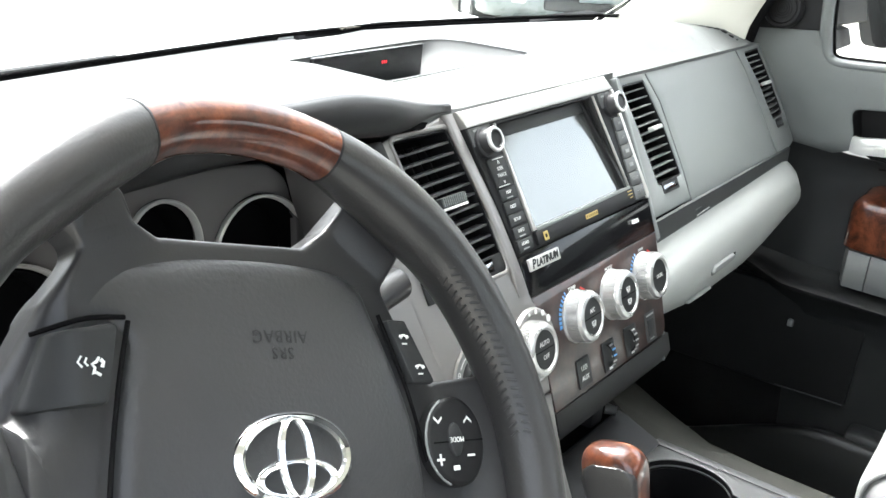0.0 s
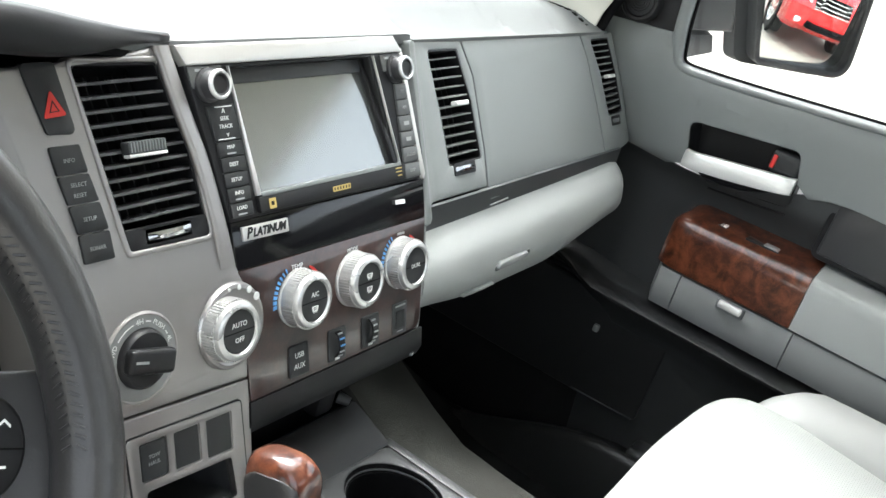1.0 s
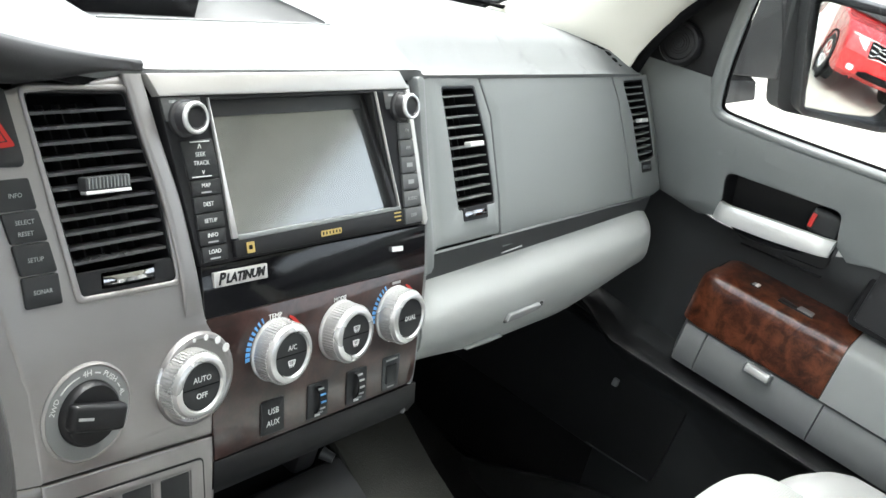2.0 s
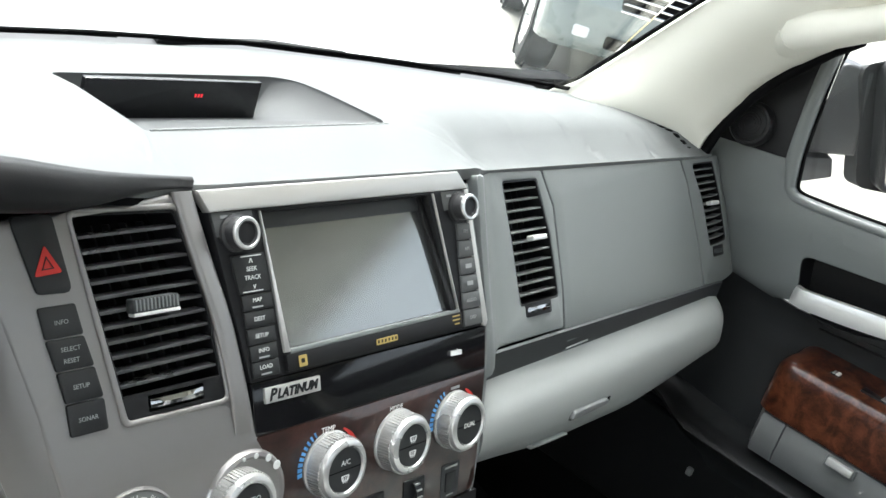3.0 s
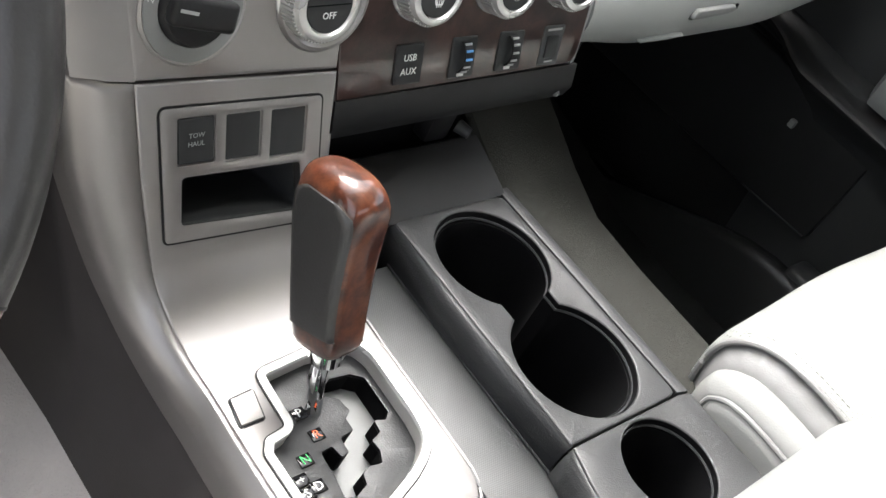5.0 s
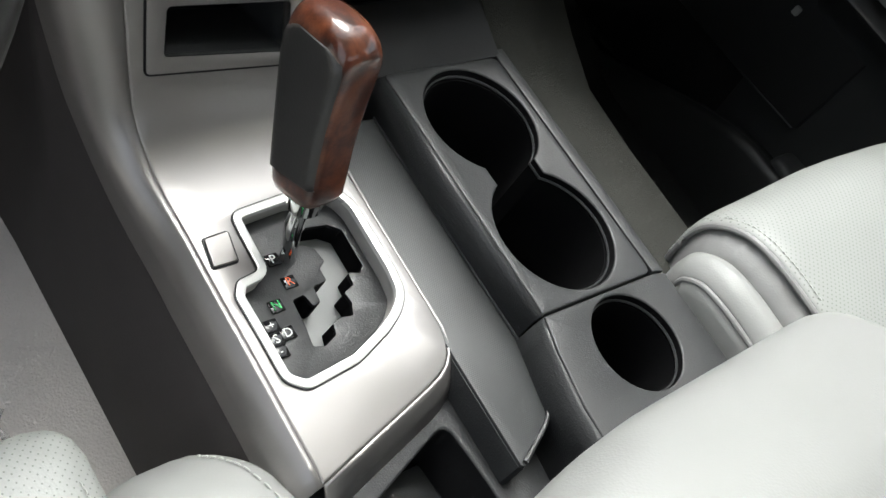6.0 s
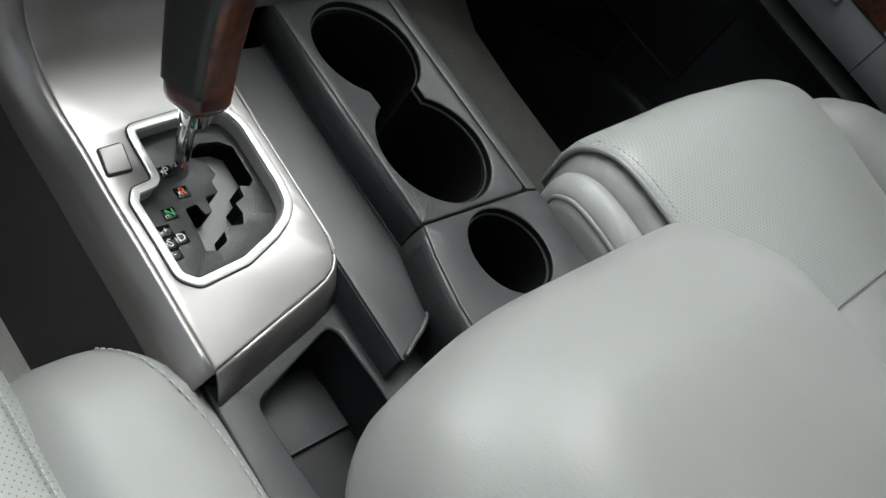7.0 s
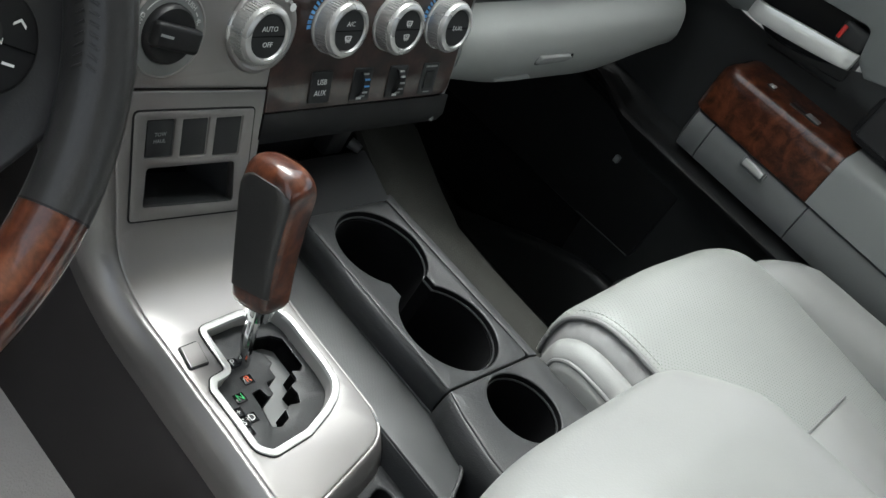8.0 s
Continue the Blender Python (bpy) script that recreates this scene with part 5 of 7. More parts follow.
binb = [[con((x, s, d)) for x, s in SLOT] for d in (0.0012, -0.004)] + [[con((x, s, -0.055)) for x, s in SLOT]]
part("bin", loft(binb[::-1], caps=False), M_DASHDARK, swp, "small open bin")
part("bin_back", warp(shift(plate(SLOT, [], 0.002), z=-0.055), con), M_MATT, swp)

# chrome-edged gate
trim = plate(inset_loop(gate_o, -0.0004), [inset_loop(gate_o, 0.0052)], 0.004, 0.0007, [], cuts)
gate = part("gate_trim", warp(shift(trim, z=0.0020), con), M_BRIGHT, console, "bright trim round the shifter gate")
gin = inset_loop(gate_o, 0.0046)
part("gate_wall", loft([[con((x, s, 0.001)) for x, s in gin], [con((x, s, -0.016)) for x, s in gin]], caps=False), M_WALL, gate, "silver inner wall of the gate")
ZIG = [(-0.118, -0.122), (-0.104, -0.115), (-0.088, -0.117), (-0.080, -0.123), (-0.080, -0.151), (-0.085, -0.155), (-0.093, -0.152), (-0.094, -0.161), (-0.103, -0.164), (-0.102, -0.172), (-0.106, -0.180), (-0.115, -0.178), (-0.122, -0.181), (-0.124, -0.188), (-0.134, -0.192), (-0.142, -0.190), (-0.140, -0.176), (-0.139, -0.158), (-0.130, -0.157), (-0.128, -0.166), (-0.122, -0.165), (-0.121, -0.154), (-0.110, -0.153), (-0.110, -0.144), (-0.104, -0.140), (-0.106, -0.130)]
zig = rpoly([(x, along(y)) for x, y in ZIG], 0.0018, 3)
gp = plate(inset_loop(gate_o, 0.0040), [zig], 0.003, 0.0006, [], cuts)
part("gate_plate", warp(shift(gp, z=-0.0125), con), M_CONSOLE, gate, "charcoal plate with a stepped shift slot")
part("gate_shutter", warp(shift(plate(inset_loop(gate_o, 0.006), [], 0.002, 0, [], cuts), z=-0.030), con), M_MID, gate)
part("slot_wall", loft([[con((x, s, -0.0128)) for x, s in zig], [con((x, s, -0.0298)) for x, s in zig]], caps=False), M_MATT, gate, "black wall of the shift slot")
part("trim_gap", warp(shift(plate(inset_loop(gate_o, -0.0012), [inset_loop(gate_o, 0.001)], 0.001), z=0.0010), con), M_BLACK, gate)
fl_m = Matrix.Translation((0, 0, 0)) @ Euler((radians(-3), 0, 0)).to_matrix().to_4x4()
for txt, x, y, mt in (("P", -0.1375, -0.1295, M_WHITE), ("R", -0.1350, -0.1465, M_ORANGE), ("N", -0.1515, -0.1585, M_GREEN), ("D", -0.1535, -0.1765, M_WHITE), ("S", -0.1625, -0.1780, M_WHITE), ("+", -0.1610, -0.1690, M_WHITE), ("-", -0.1635, -0.1860, M_WHITE)):
    p = con((x, along(y), -0.0118))
    bk = part("index_plate", block(p.x - 0.0048, p.x + 0.0048, p.y - 0.0042, p.y + 0.0042, p.z - 0.001, p.z + 0.0004, 0.0006), M_GLOSS, gate, "black shift index window")
    lettering(txt, 0.0085 if txt in "PRNDS" else 0.007, Matrix.Translation((p.x, p.y, p.z + 0.0007)) @ fl_m, mt, bk)
bp = rpoly([(-0.1805, along(-0.1105)), (-0.1640, along(-0.1095)), (-0.1675, along(-0.1290)), (-0.1835, along(-0.1290))], 0.0012)
part("release_button", warp(shift(plate(bp, [], 0.003, 0.0006), z=0.0022), con), M_SILVER, console, "square silver shift lock button", angle=20)
part("button_seat", warp(shift(plate(inset_loop(bp, -0.0012), [], 0.001), z=0.0006), con), M_BLACK, console)

# ---- shifter ----
shifter = thing("gear_shifter", (-0.124, -0.131, 0.945), "gear shifter with a lacquered burl wood and leather grip", "gear shifter")
A0, A1 = Vector((-0.1330, -0.121, 1.000)), Vector((-0.1325, -0.0835, 1.1005))
GS = 0.91
ax = (A1 - A0).normalized()
sx = Vector((1, 0.12, 0)).normalized()
sx = (sx - ax * sx.dot(ax)).normalized()
sy = ax.cross(sx)


def grip_at(t):
    """Half width and half depth of the grip at height t."""
    w = lerp([(0.0, 0.0140), (0.02, 0.0160), (0.06, 0.0178), (0.3, 0.0186), (0.55, 0.0194), (0.78, 0.0204), (0.88, 0.0206), (0.93, 0.0203), (0.97, 0.0194), (1.0, 0.0178), (1.025, 0.0154), (1.045, 0.0118), (1.056, 0.0070), (1.060, 0.0025)], t)
    d = lerp([(0.0, 0.0155), (0.02, 0.0180), (0.06, 0.0202), (0.3, 0.0214), (0.55, 0.0236), (0.78, 0.0266), (0.88, 0.0272), (0.93, 0.0268), (0.97, 0.0256), (1.0, 0.0236), (1.025, 0.0205), (1.045, 0.0158), (1.056, 0.0095), (1.060, 0.0035)], t)
    return w * GS, d * GS


def grip_ring(t, n=44):
    """One outline of the grip: a box with tight round corners, its top sloping down to the rear."""
    w, d = grip_at(t)
    p = 4.2 - 1.5 * smooth(0.80, 1.03, t)
    c = A0 + (A1 - A0) * t + sy * (0.002 * math.sin(math.pi * t))
    out = []
    for i in range(n):
        a = 2 * math.pi * i / n
        ca, sa = math.cos(a), math.sin(a)
        u, v = w * abs(ca) ** (2 / p) * (1 if ca > 0 else -1), d * abs(sa) ** (2 / p) * (1 if sa > 0 else -1)
        out.append(c + sx * u + sy * v + ax * (0.16 * v - 0.10 * u) * smooth(0.70, 1.02, t))
    return out


part("grip", loft([grip_ring(t) for t in (0.0, 0.02, 0.06, 0.14, 0.3, 0.45, 0.6, 0.72, 0.80, 0.86, 0.90, 0.93, 0.96, 0.985, 1.01, 1.03, 1.045, 1.053, 1.060)]), M_WOOD, shifter, "glossy reddish burl wood grip", angle=60)
lr = []
for t in (0.13, 0.140, 0.2, 0.35, 0.5, 0.65, 0.78, 0.84, 0.88, 0.91, 0.93, 0.94):
    w, d = grip_at(t)
    c = A0 + (A1 - A0) * t + sy * (0.002 * math.sin(math.pi * t))
    e = 0.0007 if 0.135 < t < 0.935 else -0.0010
    row = []
    for i in range(17):
        q = -1 + i / 8
        v = q * d * 0.93 * math.sqrt(max(0.05, 1 - max(0.0, (t - 0.80) / 0.15) ** 3))
        edge = -0.0022 if abs(q) > 0.99 else 0.0
        row.append(c - sx * (w * (1 - 0.10 * abs(q) ** 6) + e + edge) + sy * v + ax * (0.16 * v + 0.10 * w) * smooth(0.70, 1.02, t))
    lr.append(row)
part("leather_side", thick_sheet(lr, 0.001), M_WHEEL, shifter, "charcoal leather cheek set into the wood", angle=50)
part("rod", tube([(-0.124, -0.133, 0.925), (-0.1335, -0.1255, 0.975), A0 + Vector((0, 0, 0.006))], 0.0055, 14), M_CHROME, shifter, "polished steel rod")
part("collar", tube([A0 + Vector((0.002, -0.002, -0.010)), A0 + Vector((0, 0, 0.003))], [0.0105, 0.0125], 18), M_CHROME, shifter, "chrome collar under the grip")

# ---- cup holder side of the console ----
ZCUP = 0.978


def arc(cx, cy, r, a0, a1, n):
    return [(cx + r * math.cos(radians(a0 + (a1 - a0) * i / n)), cy + r * math.sin(radians(a0 + (a1 - a0) * i / n))) for i in range(n + 1)]


twin = arc(0.0545, -0.0870, 0.0465, -63, 235.5, 34) + arc(0.0506, -0.1840, 0.0490, 117, 420, 34)
third = circle(0.0531, -0.279, 0.0362, 40)
insert_o = rpoly([(-0.003, -0.0345), (0.1085, -0.036), (0.1076, -0.2395), (-0.0065, -0.2365)], [0.004, 0.008, 0.007, 0.002])
pl1 = plate(insert_o, [twin], 0.010, 0.0016, [], [], 3)
ins = part("cup_insert", warp(pl1, lambda v: Vector((v.x, v.y, ZCUP + v.z))), M_CONSOLE, console, "charcoal grained insert with two joined cup wells")
rear_o = rpoly([(-0.0065, -0.2380), (0.1087, -0.2409), (0.1195, -0.2438), (0.118, -0.42), (-0.030, -0.42), (-0.022, -0.300), (-0.014, -0.262)], [0.001, 0.001, 0.002, 0.002, 0.002, 0.02, 0.02])
pl2 = plate(rear_o, [third], 0.010, 0.0014, [], [], 3)
rear = part("cup_surround", warp(pl2, lambda v: Vector((v.x, v.y, ZCUP + v.z))), M_CONSOLE, console, "charcoal grained surround with a single cup well")
rim_o = plate(rpoly([(0.1096, -0.030), (0.121, -0.030), (0.1195, -0.2425), (0.1087, -0.2395)], 0.001), [], 0.010, 0.001)
part("console_edge", shift(rim_o, z=ZCUP), M_CONSOLE, console)


def cup_well(loop, depth, parent, taper=0.88):
    cx0, cy0 = sum(p[0] for p in loop) / len(loop), sum(p[1] for p in loop) / len(loop)
    def sc(k, z):
        return [(cx0 + (x - cx0) * k, cy0 + (y - cy0) * k, z) for x, y in loop]
    bm = loft([sc(1.0, ZCUP - 0.001), sc(0.985, ZCUP - 0.004), sc(0.975, ZCUP - 0.008), sc(0.955, ZCUP - 0.0082), sc(0.93, ZCUP - depth * 0.5), sc(taper, ZCUP - depth)], caps=False)
    bm.verts.ensure_lookup_table()
    n = len(loop)
    bm.faces.new([bm.verts[5 * n + i] for i in range(n)])
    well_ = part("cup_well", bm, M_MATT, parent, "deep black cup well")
    part("rim_bead", tube([Vector(p) for p in sc(0.983, ZCUP - 0.0062)], 0.0012, 6, closed=True), M_CONSOLE, well_, "raised bead inside the rim")
    return well_


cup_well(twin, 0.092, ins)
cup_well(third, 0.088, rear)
part("coin_ring", tube([(0.036 + 0.024 * math.cos(2 * math.pi * i / 28), -0.205 + 0.024 * math.sin(2 * math.pi * i / 28), ZCUP - 0.089) for i in range(28)], 0.0016, 6, closed=True), M_CONSOLE, ins, "raised ring in the floor of the well")
# left flank of the cup side and the textured strip beside the shifter
cl = [[Vector((x + 0.0010, y, 0.9772)), Vector((x - 0.0022, y, 0.9758)), Vector((x - 0.0042, y, 0.9725)), Vector((x - 0.0052, y, 0.9660)), Vector((x - 0.0056, y, 0.94))] for x, y in ((-0.003, -0.0345), (-0.005, -0.12), (-0.0065, -0.2367))]
part("insert_side", thick_sheet(cl, 0.003), M_CONSOLE, console, "rounded charcoal flank beside the strip", angle=180)
cl = [[Vector((x + 0.0010, y, 0.9772)), Vector((x - 0.0026, y, 0.9755)), Vector((x - 0.0050, y, 0.9710)), Vector((x - 0.0064, y, 0.9640)), Vector((x - 0.0072, y, 0.92))] for x, y in ((-0.0065, -0.2385), (-0.0095, -0.250), (-0.0155, -0.272), (-0.0205, -0.292), (-0.026, -0.34), (-0.030, -0.42))]
part("rear_side", thick_sheet(cl, 0.003), M_CONSOLE, console, angle=180)
strip = flowing([(-0.0065, -0.05), (-0.0085, -0.16), (-0.0100, -0.245), (-0.0120, -0.262), (-0.0160, -0.2765), (-0.0225, -0.2875), (-0.0320, -0.2955), (-0.0480, -0.3035), (-0.0640, -0.3105)], 4) + [(-0.0660, -0.3085), (-0.0640, -0.22), (-0.0605, -0.05)]
part("rubber_strip", shift(plate(strip, [], 0.004, 0.0008), z=0.950), M_MESHMAT, console, "fine textured grey rubber strip")
part("strip_bead", tube([(x, y, 0.9512) for x, y in flowing([(-0.0075, -0.05), (-0.0095, -0.16), (-0.0112, -0.245), (-0.0132, -0.262), (-0.0170, -0.2755), (-0.0232, -0.2862), (-0.0325, -0.2942), (-0.0485, -0.3020), (-0.0630, -0.3085)], 4)], 0.0018, 8), M_CONSOLE, console, "black bead along the strip")
part("tray_floor", shift(plate(inset_loop(strip, -0.0006), [], 0.030, 0.0006), z=0.9475), M_CONSOLE, console, "charcoal tray edge under the strip")
# storage bin behind the shifter plate
BIN = rpoly([(-0.1590, -0.2875), (-0.0770, -0.2600), (-0.0735, -0.307), (-0.0715, -0.46), (-0.1500, -0.46), (-0.1580, -0.328)], [0.012, 0.010, 0.006, 0.01, 0.01, 0.02], 4)
bf = plate(rpoly([(-0.184, -0.262), (-0.085, -0.232), (-0.0625, -0.221), (-0.0600, -0.3080), (-0.040, -0.298), (-0.020, -0.296), (-0.020, -0.50), (-0.197, -0.50), (-0.186, -0.33)], 0.001), [BIN], 0.006, 0.0020, [], [], 3)
bn = part("bin_frame", shift(bf, z=0.924), M_CONSOLE, console, "charcoal frame of the rear bin")
bl = loft([[(x, y, 0.9225) for x, y in BIN], [(x * 0.985 - 0.0015, y, 0.900) for x, y in BIN], [(x * 0.97 - 0.003, y, 0.872) for x, y in BIN]], caps=False)
bl.verts.ensure_lookup_table()
nb = len(BIN)
bl.faces.new([bl.verts[2 * nb + i] for i in range(nb)])
part("bin_liner", bl, M_BLACK, bn, "black open bin")
part("bin_mat", block(-0.144, -0.075, -0.318, -0.268, 0.872, 0.876, 0.0015), M_MESHMAT, bn, "loose rubber mat")
# thin dark grey tube along two edges of the mat
part("mat_edge", tube([(-0.143, -0.3175, 0.8758), (-0.0755, -0.3175, 0.8758), (-0.0755, -0.270, 0.8758)], 0.0006, 6), M_DASHDARK, bn, "thin dark grey raised edge of the mat")
# tray below the stack
tr = thick_sheet([[(x, y, z) for x in (-0.072, -0.02, 0.04, 0.09, 0.113)] for y, z in ((-0.036, 0.9775), (-0.028, 0.981), (0.0, 0.9915), (0.014, 0.9955), (0.017, 0.994), (0.019, 0.975))], 0.003)
part("front_tray", tr, M_BLACK, console, "charcoal tray under the stack")
part("bin_back_wall", block(-0.075, 0.15, 0.055, 0.060, 0.98, 1.06), M_MATT, console)
part("latch", tube([(0.098, 0.024, 1.000), (0.103, 0.013, 0.999)], [0.006, 0.0045], 12), M_DASHDARK, console, "small grey latch knob under the stack")
part("tray_post", block(0.062, 0.088, 0.020, 0.040, 0.990, 1.040, 0.004), M_BLACK, console, "dark post inside the open tray")
part("core", block(-0.20, 0.115, -0.64, 0.10, FLOOR, 0.86, 0.01), M_MATT, console)
part("front_core", block(-0.19, 0.115, 0.035, 0.10, 0.86, 1.04, 0.004), M_MATT, console)

# carpeted tunnel on both sides
TUN = [(-0.6, 0.312), (-0.30, 0.312), (-0.12, 0.313), (-0.03, 0.320), (0.03, 0.342), (0.12, 0.386), (0.30, 0.400)]
tun = [[(0.1185, y, 0.968 + dz), (0.128, y, 0.962 + dz), (0.21, y, 0.930 + dz * 0.6), (lerp(TUN, y) - 0.013, y, 0.888 + dz * 0.2), (lerp(TUN, y), y, 0.872), (lerp(TUN, y) + 0.006, y, FLOOR)] for y, dz in ((0.30, 0.09), (0.12, 0.07), (0.03, 0.035), (-0.03, 0.004), (-0.10, 0.0), (-0.30, 0.0), (-0.6, 0.0))]
solid("tunnel_side", thick_sheet(tun, 0.006), M_TUNNEL, "dark grey carpeted tunnel side beside the console", "tunnel", kind="structure")
tunl = [[(-0.205, y, 0.786), (-0.214, y, 0.778), (-0.27, y, 0.728), (-0.36, y, 0.665), (-0.75, y, 0.640)] for y in (0.32, 0.1, -0.2, -0.6)]
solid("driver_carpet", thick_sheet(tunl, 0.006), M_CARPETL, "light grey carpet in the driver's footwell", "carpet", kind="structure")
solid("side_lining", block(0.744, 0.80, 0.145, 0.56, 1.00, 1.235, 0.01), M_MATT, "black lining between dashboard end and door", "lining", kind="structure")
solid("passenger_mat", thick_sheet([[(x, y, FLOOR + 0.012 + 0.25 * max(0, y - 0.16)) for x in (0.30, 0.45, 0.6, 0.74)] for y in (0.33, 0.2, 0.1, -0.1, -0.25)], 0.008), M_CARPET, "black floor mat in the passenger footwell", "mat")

# ---- armrest ----
def arm_bend(v):
    t = smooth(-0.34, -0.60, v.y)
    near = 1 - smooth(-0.32, -0.45, v.y)
    dl, df = v.x + 0.205, -0.322 - v.y
    d = -math.log(math.exp(-dl * 40) + math.exp(-df * 40)) / 40
    crest = (0.026 * smooth(0.022, 0.088, d) - 0.011) * smooth(0.99, 1.03, v.z)
    return Vector((v.x + 0.02 * near * smooth(0.0, -0.2, v.x), v.y - 0.9 * max(0, -0.02 - v.x) ** 2, v.z + crest + 0.010 * t - 0.5 * max(0, v.x - 0.12) ** 2 - 0.4 * max(0.0, -0.08 - v.x) ** 1.5))


arm = thing("armrest", (-0.02, -0.55, 0.93), "wide padded grey leather console armrest", "armrest")
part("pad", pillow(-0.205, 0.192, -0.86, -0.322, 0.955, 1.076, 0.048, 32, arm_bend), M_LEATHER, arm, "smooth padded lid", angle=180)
part("box", block(-0.17, 0.125, -0.84, -0.40, 0.90, 0.975, 0.01), M_BLACK, arm, "black box under the pad")


# ---- seats ----
def seam(parent, pts, up=0.0, step=0.0042, r=0.0007):
    """A line of single stitches."""
    pts = [Vector(p) for p in pts]
    d = 0.0
    out = []
    for a, b in zip(pts, pts[1:]):
        ln = (b - a).length
        n = max(1, int(ln / step))
        for i in range(n):
            p, q = a + (b - a) * (i / n), a + (b - a) * ((i + 0.62) / n)
            out.append(tube([p, (p + q) / 2 + Vector((0, 0, r)), q], r, 5))
    bm = joined(*out)
    return tagged(part("stitching", bm, M_THREAD, parent, "pale sewn stitches"), kind="stuff")


# profile of the passenger cushion from its front foot over the rolled edge and back
CUSH = [(-0.246, 0.78), (-0.232, 0.9), (-0.227, 0.945), (-0.225, 0.97), (-0.228, 0.988), (-0.238, 1.002), (-0.252, 1.012), (-0.268, 1.017), (-0.291, 1.019), (-0.321, 1.018), (-0.366, 1.014), (-0.426, 1.009), (-0.556, 0.997), (-0.756, 0.993), (-0.956, 0.992)]


CUSH_SIDE = flowing(CUSH[:11])


def cush(x, d, CUSH=CUSH):
    """The profile at one x, moved inward by d."""
    out = []
    for i, p in enumerate(CUSH):
        a, b = Vector(CUSH[max(0, i - 1)]), Vector(CUSH[min(len(CUSH) - 1, i + 1)])
        t = (b - a).normalized()
        out.append(Vector((x, p[0] - t.y * d, p[1] + t.x * d)))
    return out


pseat = thing("car_seat", (0.38, -0.5, FLOOR), "light grey perforated leather passenger seat cushion with dark piping", "seat", "front seats")
FINE = flowing(CUSH)
CROSS = flowing([(0.1755, 0.006), (0.1765, -0.001), (0.182, -0.005), (0.195, -0.008), (0.22, -0.010), (0.26, -0.012), (0.32, -0.013), (0.40, -0.013), (0.46, -0.012), (0.495, -0.008), (0.513, -0.002), (0.523, 0.012)], 3)
rows = [cush(x, d + 0.0012 * math.sin(x * 31.0), FINE) for x, d in CROSS]
part("cushion", thick_sheet(rows, 0.01), M_PERF, pseat, "finely perforated leather cushion", angle=180)
rows = [[p + Vector((0, 0, 0.0016 + (-0.006 if e else 0))) for p in cush(x, d)[-4:]] for x, d, e in ((0.19, -0.006, 1), (0.195, -0.008, 0), (0.25, -0.012, 0), (0.32, -0.013, 0), (0.413, -0.013, 0), (0.418, -0.013, 1))]
for r in rows:
    r[0] = Vector((r[0].x, -0.452, r[0].z))
    r.insert(0, r[0] + Vector((0, 0.004, -0.004)))
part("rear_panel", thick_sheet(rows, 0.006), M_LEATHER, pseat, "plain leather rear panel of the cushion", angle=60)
part("panel_seam", tube([r[0] + Vector((0, 0.0016, 0.0030)) for r in rows[1:-1]], 0.0009, 6), M_GUSSET, pseat, "dark sewn joint before the rear panel")
part("gusset", thick_sheet([[p + Vector((0, 0, 0.0010 * math.sin(i * 2.1 + 40 * x))) for i, p in enumerate(cush(x, d, CUSH_SIDE))] for x, d in ((0.1760, 0.001), (0.1735, 0.004), (0.168, 0.008), (0.163, 0.013), (0.160, 0.018), (0.161, 0.026))], 0.004), M_GUSSET, pseat, "creased darker leather side gusset", angle=180)
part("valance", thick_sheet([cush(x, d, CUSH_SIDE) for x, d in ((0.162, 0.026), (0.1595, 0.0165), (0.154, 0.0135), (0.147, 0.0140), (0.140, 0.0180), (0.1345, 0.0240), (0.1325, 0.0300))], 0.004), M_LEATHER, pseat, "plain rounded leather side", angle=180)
foot = cush(0.1300, 0.0300, CUSH_SIDE)
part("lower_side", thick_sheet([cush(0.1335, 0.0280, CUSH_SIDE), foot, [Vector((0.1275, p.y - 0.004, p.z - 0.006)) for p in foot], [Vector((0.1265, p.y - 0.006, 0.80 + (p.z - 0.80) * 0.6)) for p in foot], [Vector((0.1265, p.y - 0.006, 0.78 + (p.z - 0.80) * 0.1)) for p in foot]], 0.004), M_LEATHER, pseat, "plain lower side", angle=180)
part("piping", tube(cush(0.1748, -0.0012, CUSH_SIDE)[1:], 0.0024, 8), M_GUSSET, pseat, "dark raised piping")
part("piping", tube(cush(0.1318, 0.0280, CUSH_SIDE)[1:], 0.0022, 8), M_GUSSET, pseat, "dark raised piping")
seam(pseat, cush(0.1825, -0.0062)[2:10], step=0.0045, r=0.0006)
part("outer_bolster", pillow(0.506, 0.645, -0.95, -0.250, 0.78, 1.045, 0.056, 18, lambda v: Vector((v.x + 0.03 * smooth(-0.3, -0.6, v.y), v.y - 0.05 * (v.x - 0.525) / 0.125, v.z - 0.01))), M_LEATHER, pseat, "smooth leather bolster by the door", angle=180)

dseat = thing("car_seat", (-0.48, -0.5, FLOOR), "light grey perforated leather driver's seat cushion", "seat", "front seats")
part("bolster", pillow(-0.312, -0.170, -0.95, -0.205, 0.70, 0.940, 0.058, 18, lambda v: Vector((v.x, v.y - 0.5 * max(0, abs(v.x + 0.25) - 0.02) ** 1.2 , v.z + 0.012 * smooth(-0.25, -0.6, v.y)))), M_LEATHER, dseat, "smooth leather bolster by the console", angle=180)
part("cushion", pillow(-0.72, -0.2800, -0.95, -0.165, 0.68, 0.934, 0.024, 26, lambda v: Vector((v.x, v.y - 0.4 * max(0, v.z - 0.90) ** 1.2, v.z))), M_PERF, dseat, "perforated leather cushion", angle=180)
